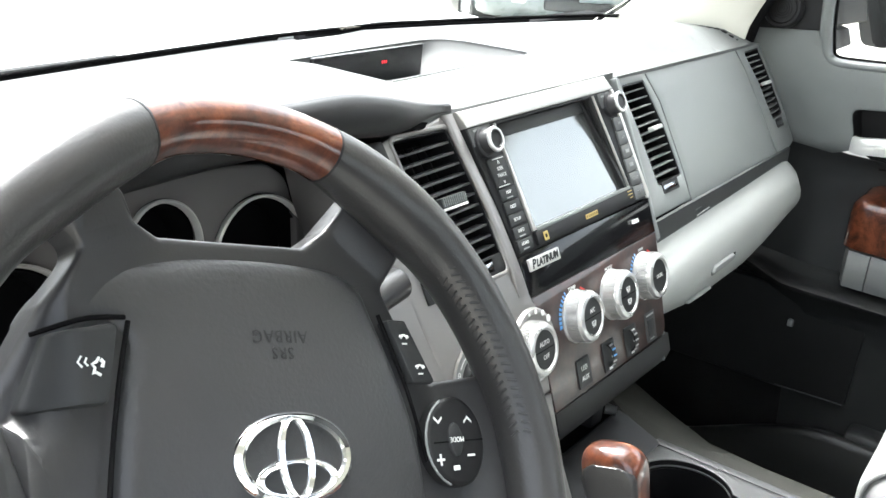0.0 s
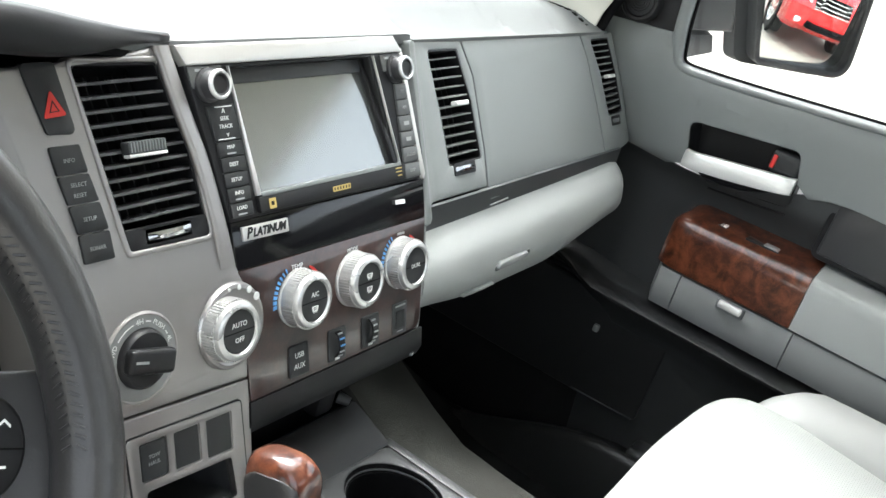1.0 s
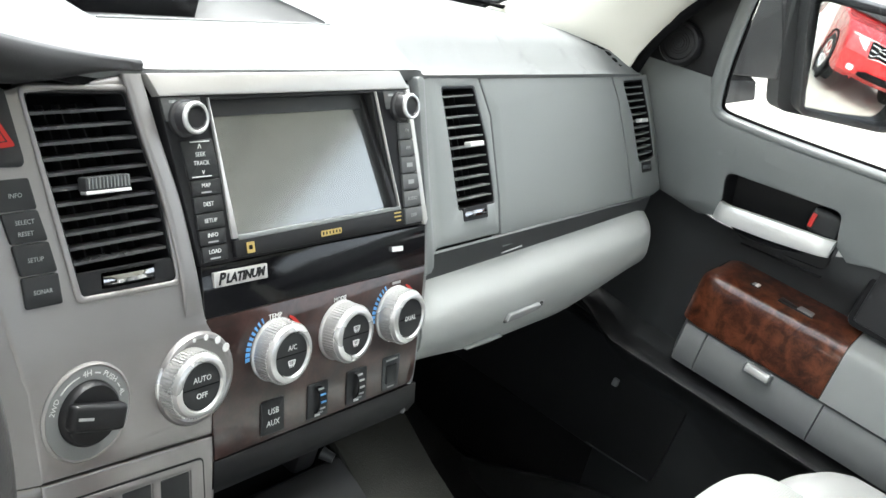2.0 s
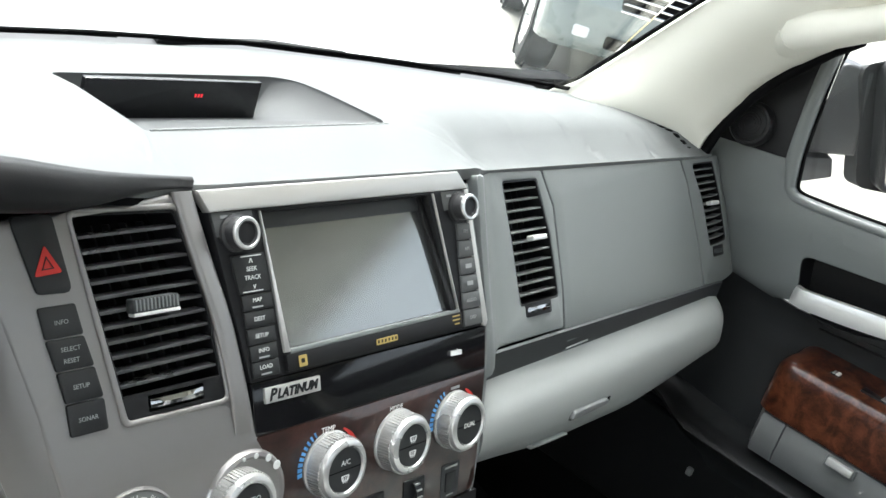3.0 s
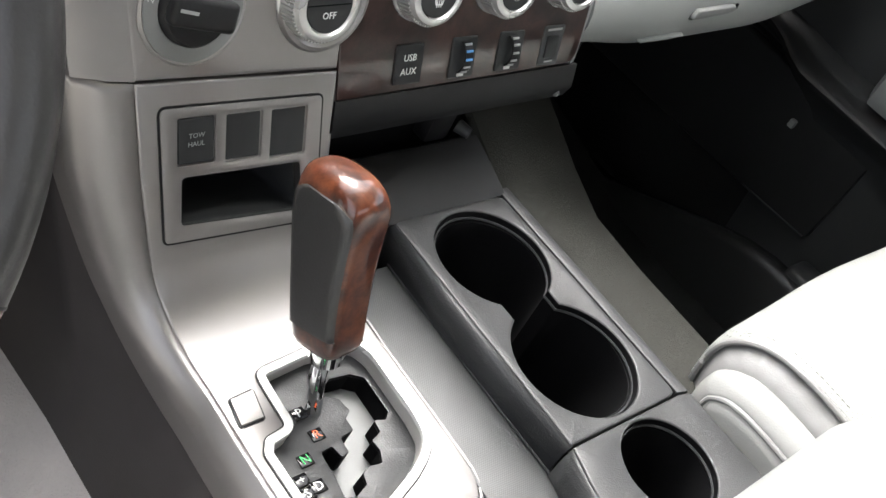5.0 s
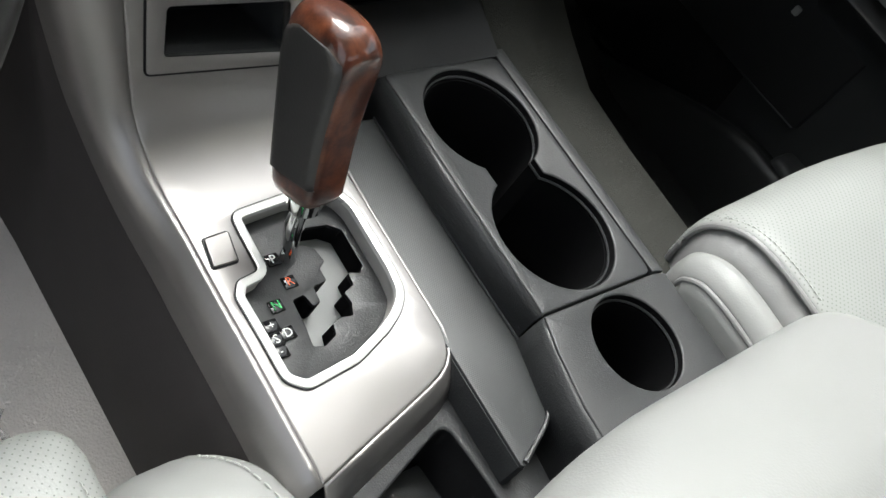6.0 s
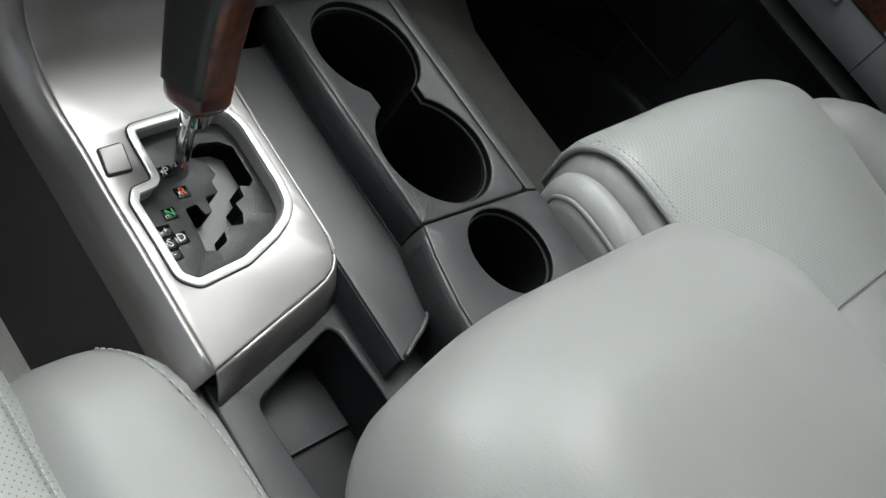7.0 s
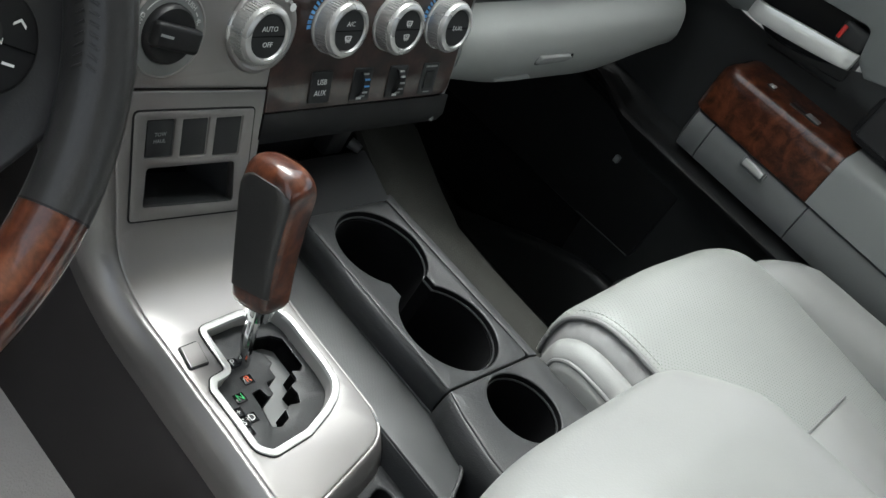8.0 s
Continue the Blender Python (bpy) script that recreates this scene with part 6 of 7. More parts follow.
seam(dseat, [(-0.2950, -0.192, 0.9240), (-0.2950, -0.204, 0.9305)] + [(-0.2950, -0.218 - 0.03 * i, 0.9345) for i in range(9)], r=0.0006)
seam(dseat, flowing([(-0.228, -0.2160, 0.918), (-0.220, -0.2235, 0.9230), (-0.213, -0.235, 0.9295), (-0.2075, -0.256, 0.9350), (-0.2020, -0.275, 0.9340), (-0.1970, -0.294, 0.9320), (-0.1940, -0.316, 0.9310), (-0.1925, -0.36, 0.9315), (-0.190, -0.44, 0.9370)], 3), step=0.0052, r=0.0006)

# ---- steering wheel ----
WC, WT = Vector((-0.498, -0.088, 1.256)), 0.561
WM = Matrix.Translation(WC) @ Matrix((Vector((1, 0, 0)), Vector((0, math.sin(WT), math.cos(WT))), Vector((0, -math.cos(WT), math.sin(WT))))).transposed().to_4x4()
HM = WM @ Matrix.Rotation(radians(-19), 4, "Z")
wheel = thing("steering_wheel", WC, "charcoal leather and burl wood steering wheel, turned upside down", "steering wheel")


def hub(v):
    return HM @ Vector(v)


RIM = Matrix.Translation((-0.0180, -0.0105, 0))


def rim_girth(a):
    """Half thickness and outward shift of the rim: the top wood piece is slimmer, the thumb grips beside it are fuller."""
    d = abs(a - 73.5)
    k = smooth(26, 12, d)
    grip = 0.0016 * math.exp(-((d - 36) / 9) ** 2)
    return 0.0168 - 0.0030 * k + grip, 0.0024 * k - grip


def rim(a0, a1, n, extra=0.0):
    rings = []
    for i in range(n + 1):
        a = radians(a0 + (a1 - a0) * i / n)
        rr, out = rim_girth((a0 + (a1 - a0) * i / n) % 360)
        rr += extra
        rings.append([WM @ RIM @ Vector(((0.176 + out + rr * math.cos(b)) * math.cos(a), (0.176 + out + rr * math.cos(b)) * math.sin(a), (rr + 0.001) * math.sin(b))) for b in [2 * math.pi * k / 20 for k in range(20)]])
    return loft(rings)


for a0, a1, mt, nm, lb in ((57, 93, M_WOOD, "wood_rim", "lacquered burl wood rim section"), (93, 213, M_WHEEL, "leather_rim", "charcoal leather rim section"), (213, 327, M_WOOD, "wood_rim", "lacquered burl wood rim section"), (327, 417, M_WHEEL, "leather_rim", "charcoal leather rim section")):
    part(nm, rim(a0, a1, max(8, int(abs(a1 - a0) / 3))), mt, wheel, lb, angle=70)
for a in (57, 93, 213, 327):
    part("rim_joint", rim(a - 0.2, a + 0.2, 1, 0.0002), M_BLACK, wheel)
for a0, a1 in ((350, 396), (150, 200)):
    st = []
    for i in range(int((a1 - a0) / 1.7)):
        a = radians(a0 + 1.7 * i)
        for b0, b1, o in ((2.25, 2.52, 0.008), (2.66, 2.93, -0.008)):
            st.append(tube([WM @ RIM @ Vector(((0.176 + 0.0168 * math.cos(q)) * math.cos(a + w), (0.176 + 0.0168 * math.cos(q)) * math.sin(a + w), 0.0178 * math.sin(q))) for q, w in ((b0, -o), ((b0 + b1) / 2, 0.0), (b1, o))], 0.0007, 6))
    tagged(part("lacing", joined(*st), M_WHEEL, wheel, "laced seam inside the rim"), kind="stuff")
# frame with spokes, then the pad
frame_o = rpoly([(-0.100, 0.100), (-0.122, 0.122), (-0.098, 0.140), (-0.080, 0.126), (-0.073, 0.115), (-0.060, 0.110), (0.024, 0.112), (0.040, 0.122), (0.062, 0.146), (0.098, 0.132), (0.088, 0.108), (0.077, 0.092), (0.091, 0.065), (0.103, 0.042), (0.160, 0.046), (0.162, -0.010), (0.128, -0.055), (0.085, -0.092), (0.0, -0.108), (-0.085, -0.092), (-0.128, -0.055), (-0.172, -0.010), (-0.172, 0.010), (-0.141, 0.018), (-0.130, 0.033), (-0.1245, 0.053), (-0.1145, 0.078)], 0.006, 4)
fr_ = plate(frame_o, [], 0.018, 0.004, [-0.124, -0.120, -0.116, -0.112, -0.108, -0.104, -0.1, -0.05, 0, 0.05, 0.1], [-0.05, 0.0, 0.05, 0.1], 3)


def roll_off(x):
    """How far the left spoke's cover curls back."""
    return 3.4 * max(0, -x - 0.1045) ** 1.3


def frame_h(x, y):
    return -0.016 + 0.30 * max(0, math.hypot(x, y) - 0.125) - min(0.022, roll_off(x)) * smooth(0.020, 0.034, y)


part("frame", warp(fr_, lambda v: hub((v.x, v.y, v.z + frame_h(v.x, v.y)))), M_SPOKE, wheel, "charcoal spoke frame", angle=50)
pad_o = soft([(-0.108, 0.084), (-0.094, 0.095), (-0.055, 0.103), (0.030, 0.104), (0.060, 0.096), (0.066, 0.074), (0.080, 0.037), (0.088, 0.0), (0.086, -0.050), (0.062, -0.088), (0.0, -0.100), (-0.070, -0.088), (-0.096, -0.050), (-0.093, 0.0), (-0.086, 0.040), (-0.080, 0.070), (-0.118, 0.068)], 3)
pb = plate(pad_o, [], 0.030, 0.009, [-0.08, -0.06, -0.04, -0.02, 0, 0.02, 0.04, 0.06], [-0.06, -0.03, 0.0, 0.03, 0.06, 0.085], 4)


def pad_h(x, y):
    return -0.004 - 0.75 * (x * x + y * y)


pad = part("airbag_pad", warp(pb, lambda v: hub((v.x, v.y, v.z + pad_h(v.x, v.y)))), M_PAD, wheel, "grained airbag pad", angle=60)


def on_pad(x, y, d=0.0):
    return hub((x, y, pad_h(x, y) + d))


def ring_e(cx, cy, a, b, w, d=0.002, n=40):
    rings = []
    for i in range(n):
        t = 2 * math.pi * i / n
        px, py = a * math.cos(t), b * math.sin(t)
        nx, ny = math.cos(t) / a, math.sin(t) / b
        l = math.hypot(nx, ny)
        nx, ny = nx / l, ny / l
        ww = w * (0.75 + 0.25 * abs(math.cos(t)))
        rings.append([on_pad(cx + px + nx * k * ww, cy + py + ny * k * ww, h) for k, h in ((-1, -0.001), (-0.6, d), (0, d + 0.001), (0.6, d), (1, -0.001))])
    rings.append(rings[0])
    return loft(rings, closed=False, caps=False)


EX, EY = -0.0055, 0.0075
em = part("emblem", ring_e(EX, EY, 0.0315, 0.0190, 0.0032), M_CHROME, pad, "chrome oval emblem")
part("oval", ring_e(EX, EY, 0.0085, 0.0180, 0.0022), M_CHROME, em)
part("oval", ring_e(EX, EY - 0.0095, 0.0215, 0.0080, 0.0022), M_CHROME, em)
for txt, size, y0 in (("AIRBAG", 0.0086, 0.0640), ("SRS", 0.0080, 0.0560)):
    lettering(txt, size, HM @ Matrix.Translation((-0.005, y0, pad_h(-0.005, y0) + 0.0004)) @ Matrix.Rotation(math.pi, 4, "Z"), M_BUTTON, pad, "moulded airbag lettering, upside down", spacing=1.15)
# switch groups on the two side spokes
for sgn in (1,):
    pod_c = (0.1135 * sgn, 0.009)
    o = [(pod_c[0] + 0.0250 * math.cos(t) * (0.85 if sgn * math.cos(t) > 0 else 1), pod_c[1] + 0.0240 * math.sin(t)) for t in [2 * math.pi * i / 40 for i in range(40)]]
    pm = part("switch_pod", warp(plate(o, [], 0.012, 0.003, [], [], 3), lambda v: hub((v.x, v.y, v.z - 0.008))), M_BLACK, wheel, "oval black switch group with white symbols")
    if sgn > 0:
        part("centre_key", warp(plate(circle(pod_c[0] - 0.004, pod_c[1] + 0.001, 0.0055, 20, 0.009), [], 0.004, 0.001), lambda v: hub((v.x, v.y, v.z - 0.0065))), M_BUTTON, pm)
        for X, Y, kind in ((0.098, 0.021, 0), (0.122, 0.020, 0), (0.096, 0.0, 1), (0.121, 0.001, 2), (0.106, -0.005, 3)):
            if kind == 0:
                up = -1 if X < 0.11 else 1
                b = plate([(X - 0.0032, Y - 0.0004 * up), (X - 0.0032, Y - 0.0018 * up), (X, Y + 0.0008 * up), (X + 0.0032, Y - 0.0018 * up), (X + 0.0032, Y - 0.0004 * up), (X, Y + 0.0022 * up)], [], 0.0004)
            elif kind == 1:
                b = joined(block(X - 0.003, X + 0.003, Y - 0.0006, Y + 0.0006, 0, 0.0004), block(X - 0.0006, X + 0.0006, Y - 0.003, Y + 0.003, 0, 0.0004))
            elif kind == 2:
                b = block(X - 0.003, X + 0.003, Y - 0.0006, Y + 0.0006, 0, 0.0004)
            else:
                b = block(X - 0.0026, X + 0.0026, Y - 0.0013, Y + 0.0013, 0, 0.0004, 0.0003)
            part("symbol", warp(b, lambda v: hub((v[0], v[1], v[2] - (0.0063 if kind == 3 else 0.0078)))), M_WHITE, pm)
        lettering("MODE", 0.0040, HM @ Matrix.Translation((pod_c[0] - 0.004, pod_c[1] + 0.001, -0.0063)) @ Matrix.Rotation(math.pi, 4, "Z"), M_WHITE, pm)
        part("pod_edge", tube([hub((pod_c[0] + 0.0255 * math.cos(a), pod_c[1] + 0.0245 * math.sin(a), -0.0092)) for a in [radians(115 + 13 * q) for q in range(11)]], 0.0007, 6), M_DASH, pm, "thin silver edge of the pod")
        part("split", warp(block(pod_c[0] - 0.021, pod_c[0] + 0.019, pod_c[1] - 0.0004, pod_c[1] + 0.0004, 0, 0.0003), lambda v: hub((v[0], v[1], v[2] - 0.0079))), M_MATT, pm)
kp = rpoly([(0.0690, 0.0745), (0.0835, 0.0745), (0.1015, 0.0405), (0.0840, 0.0410)], 0.002)
ks = part("phone_keys", warp(plate(kp, [], 0.016, 0.0015), lambda v: hub((v.x, v.y, v.z - 0.0085))), M_BUTTON, wheel, "narrow black key strip with two white symbols")
for X, Y in ((0.0805, 0.0640), (0.0900, 0.0480)):
    arcp = [hub((X + 0.0030 * math.cos(a), Y + 0.0024 * math.sin(a), -0.0084)) for a in [radians(20 + 28 * q) for q in range(6)]]
    part("symbol", joined(tube(arcp, 0.0006, 6), tube(arcp[:2], 0.0011, 6), tube(arcp[-2:], 0.0011, 6), tube([hub((X - 0.0018, Y - 0.0022, -0.0084)), hub((X + 0.0018, Y - 0.0022, -0.0084))], 0.0005, 5)), M_WHITE, ks)
kp = rpoly([(-0.0875, 0.0690), (-0.1150, 0.0650), (-0.1235, 0.0345), (-0.0940, 0.0355)], 0.003)
ks = part("voice_key", warp(plate(kp, [], 0.014, 0.002, [-0.1, -0.104, -0.107, -0.110, -0.113, -0.116, -0.119]), lambda v: hub((v.x, v.y, v.z - 0.0085 - roll_off(v.x)))), M_BUTTON, wheel, "dark grey voice key with a white symbol")
def stroke(pts, r=0.0005, d=-0.0084):
    return tube([hub((x, y, d - roll_off(x))) for x, y in pts], r, 6)


part("symbol", joined(stroke([(-0.0975, 0.0468), (-0.0995, 0.0480), (-0.1008, 0.0472), (-0.1000, 0.0498), (-0.1012, 0.0512), (-0.0992, 0.0522), (-0.0980, 0.0540)], 0.0007), stroke([(-0.1030, 0.0505), (-0.1042, 0.0520), (-0.1034, 0.0538)]), stroke([(-0.1052, 0.0500), (-0.1066, 0.0522), (-0.1054, 0.0546)]), stroke([(-0.0968, 0.0500), (-0.0962, 0.0520), (-0.0974, 0.0532)], 0.0009)), M_WHITE, ks)
for pts in ([(-0.083, 0.0715), (-0.100, 0.0705), (-0.118, 0.066)], [(-0.0815, 0.070), (-0.0885, 0.040), (-0.095, 0.0), (-0.096, -0.03)], [(0.0665, 0.0775), (0.0815, 0.037), (0.0895, 0.0)]):
    part("gap", tube([hub((x, y, -0.0118 - roll_off(x))) for x, y in flowing(pts, 4)], 0.0011, 6), M_MATT, wheel)
part("boss", lathe([(0.075, -0.028), (0.070, -0.07), (0.055, -0.12), (0.0001, -0.12)], 32, HM), M_BLACK, wheel, "black boss behind the pad")

column = thing("steering_column", (-0.498, 0.05, 1.18), "black steering column with a wiper stalk", "steering column")
part("shroud", tube([WM @ Vector((0, 0, -0.10)), WM @ Vector((0, 0, -0.28))], [0.052, 0.065], 24), M_BLACK, column, "black column shroud")
part("stalk", tube([WM @ Vector((0.05, 0.0, -0.075)), WM @ Vector((0.10, 0.035, -0.072)), WM @ Vector((0.138, 0.0525, -0.068))], [0.006, 0.007, 0.0080], 14), M_BLACK, column, "black wiper stalk")
part("stalk_tip", tube([WM @ Vector((0.136, 0.0520, -0.068)), WM @ Vector((0.1424, 0.0546, -0.0675)), WM @ Vector((0.173, 0.0587, -0.0657)), WM @ Vector((0.1755, 0.0590, -0.0655))], [0.0080, 0.0105, 0.0105, 0.0085], 20), M_SPOKE, column, "charcoal cylindrical stalk end")

# ---- passenger's door ----
door = thing("door_1", (0.78, -0.4, FLOOR), "closed grey passenger door with wood armrest trim", "door", kind="structure")


def door_x(z):
    return lerp([(0.60, 0.790), (0.90, 0.775), (0.930, 0.752), (0.952, 0.722), (0.960, 0.714), (0.9645, 0.712), (0.968, 0.718), (0.972, 0.752), (0.976, 0.797), (1.08, 0.802), (1.150, 0.790), (1.166, 0.765), (1.185, 0.758), (1.23, 0.750), (1.27, 0.745), (1.295, 0.750), (1.305, 0.765)], z)


def dr(v):
    """(y, z, depth) on the inside of the door."""
    z = v[1] - 0.022 * smooth(0.05, -0.30, v[0]) * smooth(1.22, 1.30, v[1])
    k = smooth(0.020, 0.060, v[0])
    x = door_x(z) * (1 - k) + (door_x(min(z, 1.265)) + 0.10 * max(0.0, z - 1.30)) * k
    return Vector((x - v[2] + 0.012 * smooth(0.02, 0.10, v[0]) * smooth(1.27, 1.20, z) + 0.060 * smooth(0.02, 0.14, v[0]) * smooth(0.978, 0.970, v[1]), v[0], v[1]))


def door_low(y):
    return 1.163 + 0.055 * smooth(-0.06, -0.24, y) * 1.0 - 0.004 * smooth(0.06, -0.03, y)


RECESS = rpoly([(0.000, 1.235), (-0.153, 1.256), (-0.164, 1.215), (-0.166, 1.178), (-0.05, 1.160), (-0.014, 1.180)], [0.012, 0.012, 0.008, 0.012, 0.02, 0.012], 5)
ys_ = [0.19 - 1.15 * i / 40 for i in range(41)]
rev = RECESS[::-1]
k0 = max(i for i, (y, z) in enumerate(rev) if y < -0.1 and z <= 1.198) + 1
notch = [(y, z) for y, z in rev[k0:] + rev[:k0] if z > (1.198 if y < -0.1 else 1.176)]
yt_ = [0.22 - 0.01 * i for i in range(22)] + [y for y in ys_ if y < 0.0]
up_o = [(y, 1.300 + 0.022 * smooth(0.05, -0.30, y) + 0.038 * smooth(0.046, 0.062, y)) for y in yt_] + [(y, door_low(y)) for y in reversed(ys_) if y < -0.172] + notch + [(y, door_low(y)) for y in reversed(ys_) if y > 0.002]
up = plate(up_o, [], 0.006, 0.0008, [0.16 - 0.04 * i for i in range(28)], [1.17, 1.185, 1.20, 1.215, 1.23, 1.25, 1.27, 1.285, 1.295, 1.305, 1.315, 1.327])
part("upper_panel", warp(up, dr), M_DOOR, door, "grey upper panel", angle=50)
mid_o = [(y, door_low(y) + 0.006) for y in ys_] + [(y, 0.968) for y in reversed(ys_)]
md = plate(mid_o, [], 0.004, 0, [0.14 - 0.08 * i for i in range(14)], [0.976, 1.0, 1.04, 1.08, 1.12, 1.15, 1.166, 1.19])
part("middle_panel", warp(md, lambda v: dr((v[0], v[1], v[2] - 0.003))), M_DOORDARK, door, "dark hollow middle panel", angle=60)
lo = plate([(0.19, 0.972), (-0.96, 0.984), (-0.96, 0.62), (0.19, 0.62)], [], 0.004, 0, [0.1 - 0.1 * i for i in range(10)], [0.90, 0.93, 0.952, 0.960, 0.9645, 0.968, 0.972])
part("lower_panel", warp(lo, lambda v: dr((v[0], v[1], v[2] - 0.001))), M_DOORDARK, door, "charcoal door foot and map pocket")
part("ledge", thick_sheet([[dr((y, z, 0.0065)) for y in [0.15 - 0.03 * i for i in range(36)]] for z in (0.957, 0.960, 0.9625, 0.9645, 0.966, 0.968, 0.970, 0.972)], 0.002), M_KICK, door, "black ledge along the foot of the door", angle=60)
rc = loft([[dr((y, z, 0.0)) for y, z in RECESS], [dr((y, z, -0.004)) for y, z in RECESS], [Vector((0.795, y * 0.97 - 0.002, z * 0.97 + 0.036)) for y, z in RECESS]], caps=False)
rc.verts.ensure_lookup_table()
nr = len(RECESS)
rc.faces.new([rc.verts[2 * nr + i] for i in range(nr)])
part("handle_cup", rc, M_BLACK, door, "black cup behind the handle")
hr = []
for i in range(17):
    u = i / 16
    y = -0.010 - 0.153 * u
    zc = 1.184 + 0.025 * u
    h = 0.0120 + 0.0015 * math.sin(math.pi * u)
    xo = 0.735 - 0.004 * math.sin(math.pi * u) + 0.012 * (1 - smooth(0, 0.10, u)) + 0.006 * smooth(0.93, 1, u)
    hr.append([(xo + 0.010, y, zc - h), (xo + 0.002, y, zc - h + 0.002), (xo, y, zc - h * 0.4), (xo, y, zc + h * 0.5), (xo + 0.003, y, zc + h), (xo + 0.014, y, zc + h), (xo + 0.016, y, zc)])
part("handle", loft(hr), M_BRIGHT, door, "satin silver pull handle", angle=50)
part("lock_lever", pillow(0.748, 0.776, -0.161, -0.119, 1.216, 1.248, 0.008, 6), M_BUTTON, door, "rounded black lock lever")
part("lock_flag", block(0.7455, 0.752, -0.1285, -0.1225, 1.222, 1.240, 0.001), M_RED, door, "red unlocked flag")
part("trim_line", tube([dr((y, 1.150 + 0.0 * y - 0.16 * (y + 0.05), 0.004)) for y in (-0.05, -0.09, -0.13, -0.165)], 0.0016, 6), M_BLACK, door)
spk = rpoly([(-0.222, 1.140), (-0.224, 1.222), (-0.25, 1.236), (-0.62, 1.250), (-0.64, 1.135)], [0.004, 0.012, 0.01, 0.02, 0.01], 4)
part("insert_border", warp(plate(inset_loop(spk, -0.007), [], 0.02, 0.003), lambda v: Vector((0.7585 - v.z, v.x, v.y))), M_BLACK, door, "black border round the insert")
part("rear_insert", warp(plate(spk, [], 0.02, 0.004, [-0.3, -0.4, -0.5]), lambda v: Vector((0.756 - v.z, v.x, v.y))), M_SPOKE, door, "charcoal raised insert above the armrest")


def rest(y0, y1, n, zt, material, name, label, front_round=0.0):
    """Armrest section: sloping top, rolled edge, short face."""
    rings = []
    for i in range(n + 1):
        u = (i / n) ** 1.9 if front_round else i / n
        y = y0 + (y1 - y0) * u
        k = front_round * (1 - math.sqrt(max(0.0, 1 - (1 - min(1, u / 0.15)) ** 2))) if front_round else 0
        t = zt + 0.006 * u
        rings.append([(0.800, y, t + 0.021 - k), (0.775, y, t + 0.0180 - k), (0.745 + k * 0.6, y, t + 0.0135 - k * 0.6), (0.7300 + k, y, t + 0.0100 - k * 0.5), (0.7250 + k, y, t + 0.0080 - k * 0.45), (0.7215 + k, y, t + 0.0045 - k * 0.4), (0.7197 + k, y, t - 0.0005 - k * 0.3), (0.7185 + k, y, t - 0.010 - k * 0.2), (0.7175 + k, y, t - 0.03), (0.7185 + k, y, 1.043), (0.735 + k, y, 1.040), (0.80, y, 1.040)])
    return part(name, loft(rings), material, door, label, angle=50)


rest(-0.036, -0.2385, 24, 1.104, M_WOOD, "wood_trim", "glossy burl wood switch panel", 0.022)
rest(-0.2395, -0.90, 14, 1.110, M_LIGHT, "armrest", "light grey padded armrest")
part("window_switch", block(0.742, 0.762, -0.183, -0.135, 1.112, 1.1225, 0.0015), M_BLACK, door, "black window switch plate")
part("switch_key", block(0.744, 0.760, -0.181, -0.160, 1.117, 1.1245, 0.002), M_MID, door, "grey rocker key")
part("lock_switch", block(0.746, 0.760, -0.108, -0.093, 1.112, 1.1210, 0.002), M_BLACK, door, "small lock switch")
part("switch_cap", block(0.747, 0.758, -0.105, -0.100, 1.1190, 1.1228, 0.001), M_WHITE, door)
part("switch_cap", block(0.747, 0.758, -0.099, -0.096, 1.1190, 1.1224, 0.001), M_GREYPRINT, door)


def pocket(y0, y1, lead):
    rings = []
    for i in range(13):
        u = i / 12
        y = y0 + (y1 - y0) * u
        k = lead * (1 - smooth(0, 0.25, u)) if lead else 0
        rings.append([(0.80, y, 1.0385), (0.7235 + k, y, 1.0385), (0.7205 + k, y, 1.034), (0.7225 + k, y, 0.995), (0.729 + k, y, 0.981), (0.745 + k, y, 0.976), (0.80, y, 0.976)])
    return loft(rings)


part("pocket_end", pocket(-0.040, -0.0805, 0.025), M_MID, door, "mid grey rounded end piece")
pk = part("pocket_lid", pocket(-0.0820, -0.2465, 0), M_MID, door, "mid grey flap of a door pocket")
part("pocket_lid", pocket(-0.2480, -0.90, 0), M_MID, door, "mid grey lower armrest panel")
part("latch_recess", block(0.7175, 0.724, -0.180, -0.140, 1.021, 1.038, 0.003), M_DASH, pk)
part("latch", block(0.7115, 0.721, -0.177, -0.143, 1.026, 1.037, 0.003), M_BRIGHT, pk, "small silver latch")
# sail panel with tweeter, and the window post
sail_o = rpoly([(0.212, 1.318), (0.190, 1.345), (0.170, 1.369), (0.138, 1.419), (0.099, 1.452), (0.076, 1.470), (0.0745, 1.40), (0.0680, 1.3355)], [0.004, 0.02, 0.05, 0.05, 0.05, 0.004, 0.02, 0.002], 5)
part("sail_panel", warp(plate(sail_o, [], 0.012, 0.002), lambda v: Vector((0.742 - v.z + 0.10 * (v.y - 1.30), v.x, v.y))), M_BLACK, door, "black corner panel")
tm = Matrix.Translation((0.740, 0.1235, 1.358)) @ Euler((0, radians(-90 + 6), 0)).to_matrix().to_4x4()
tw = part("tweeter", lathe([(0.0285, -0.004), (0.0282, 0.005), (0.0255, 0.010), (0.0220, 0.0105), (0.0200, 0.0080), (0.0001, 0.0100)], 40, tm), M_BLACK, door, "round black tweeter with a mesh cover")
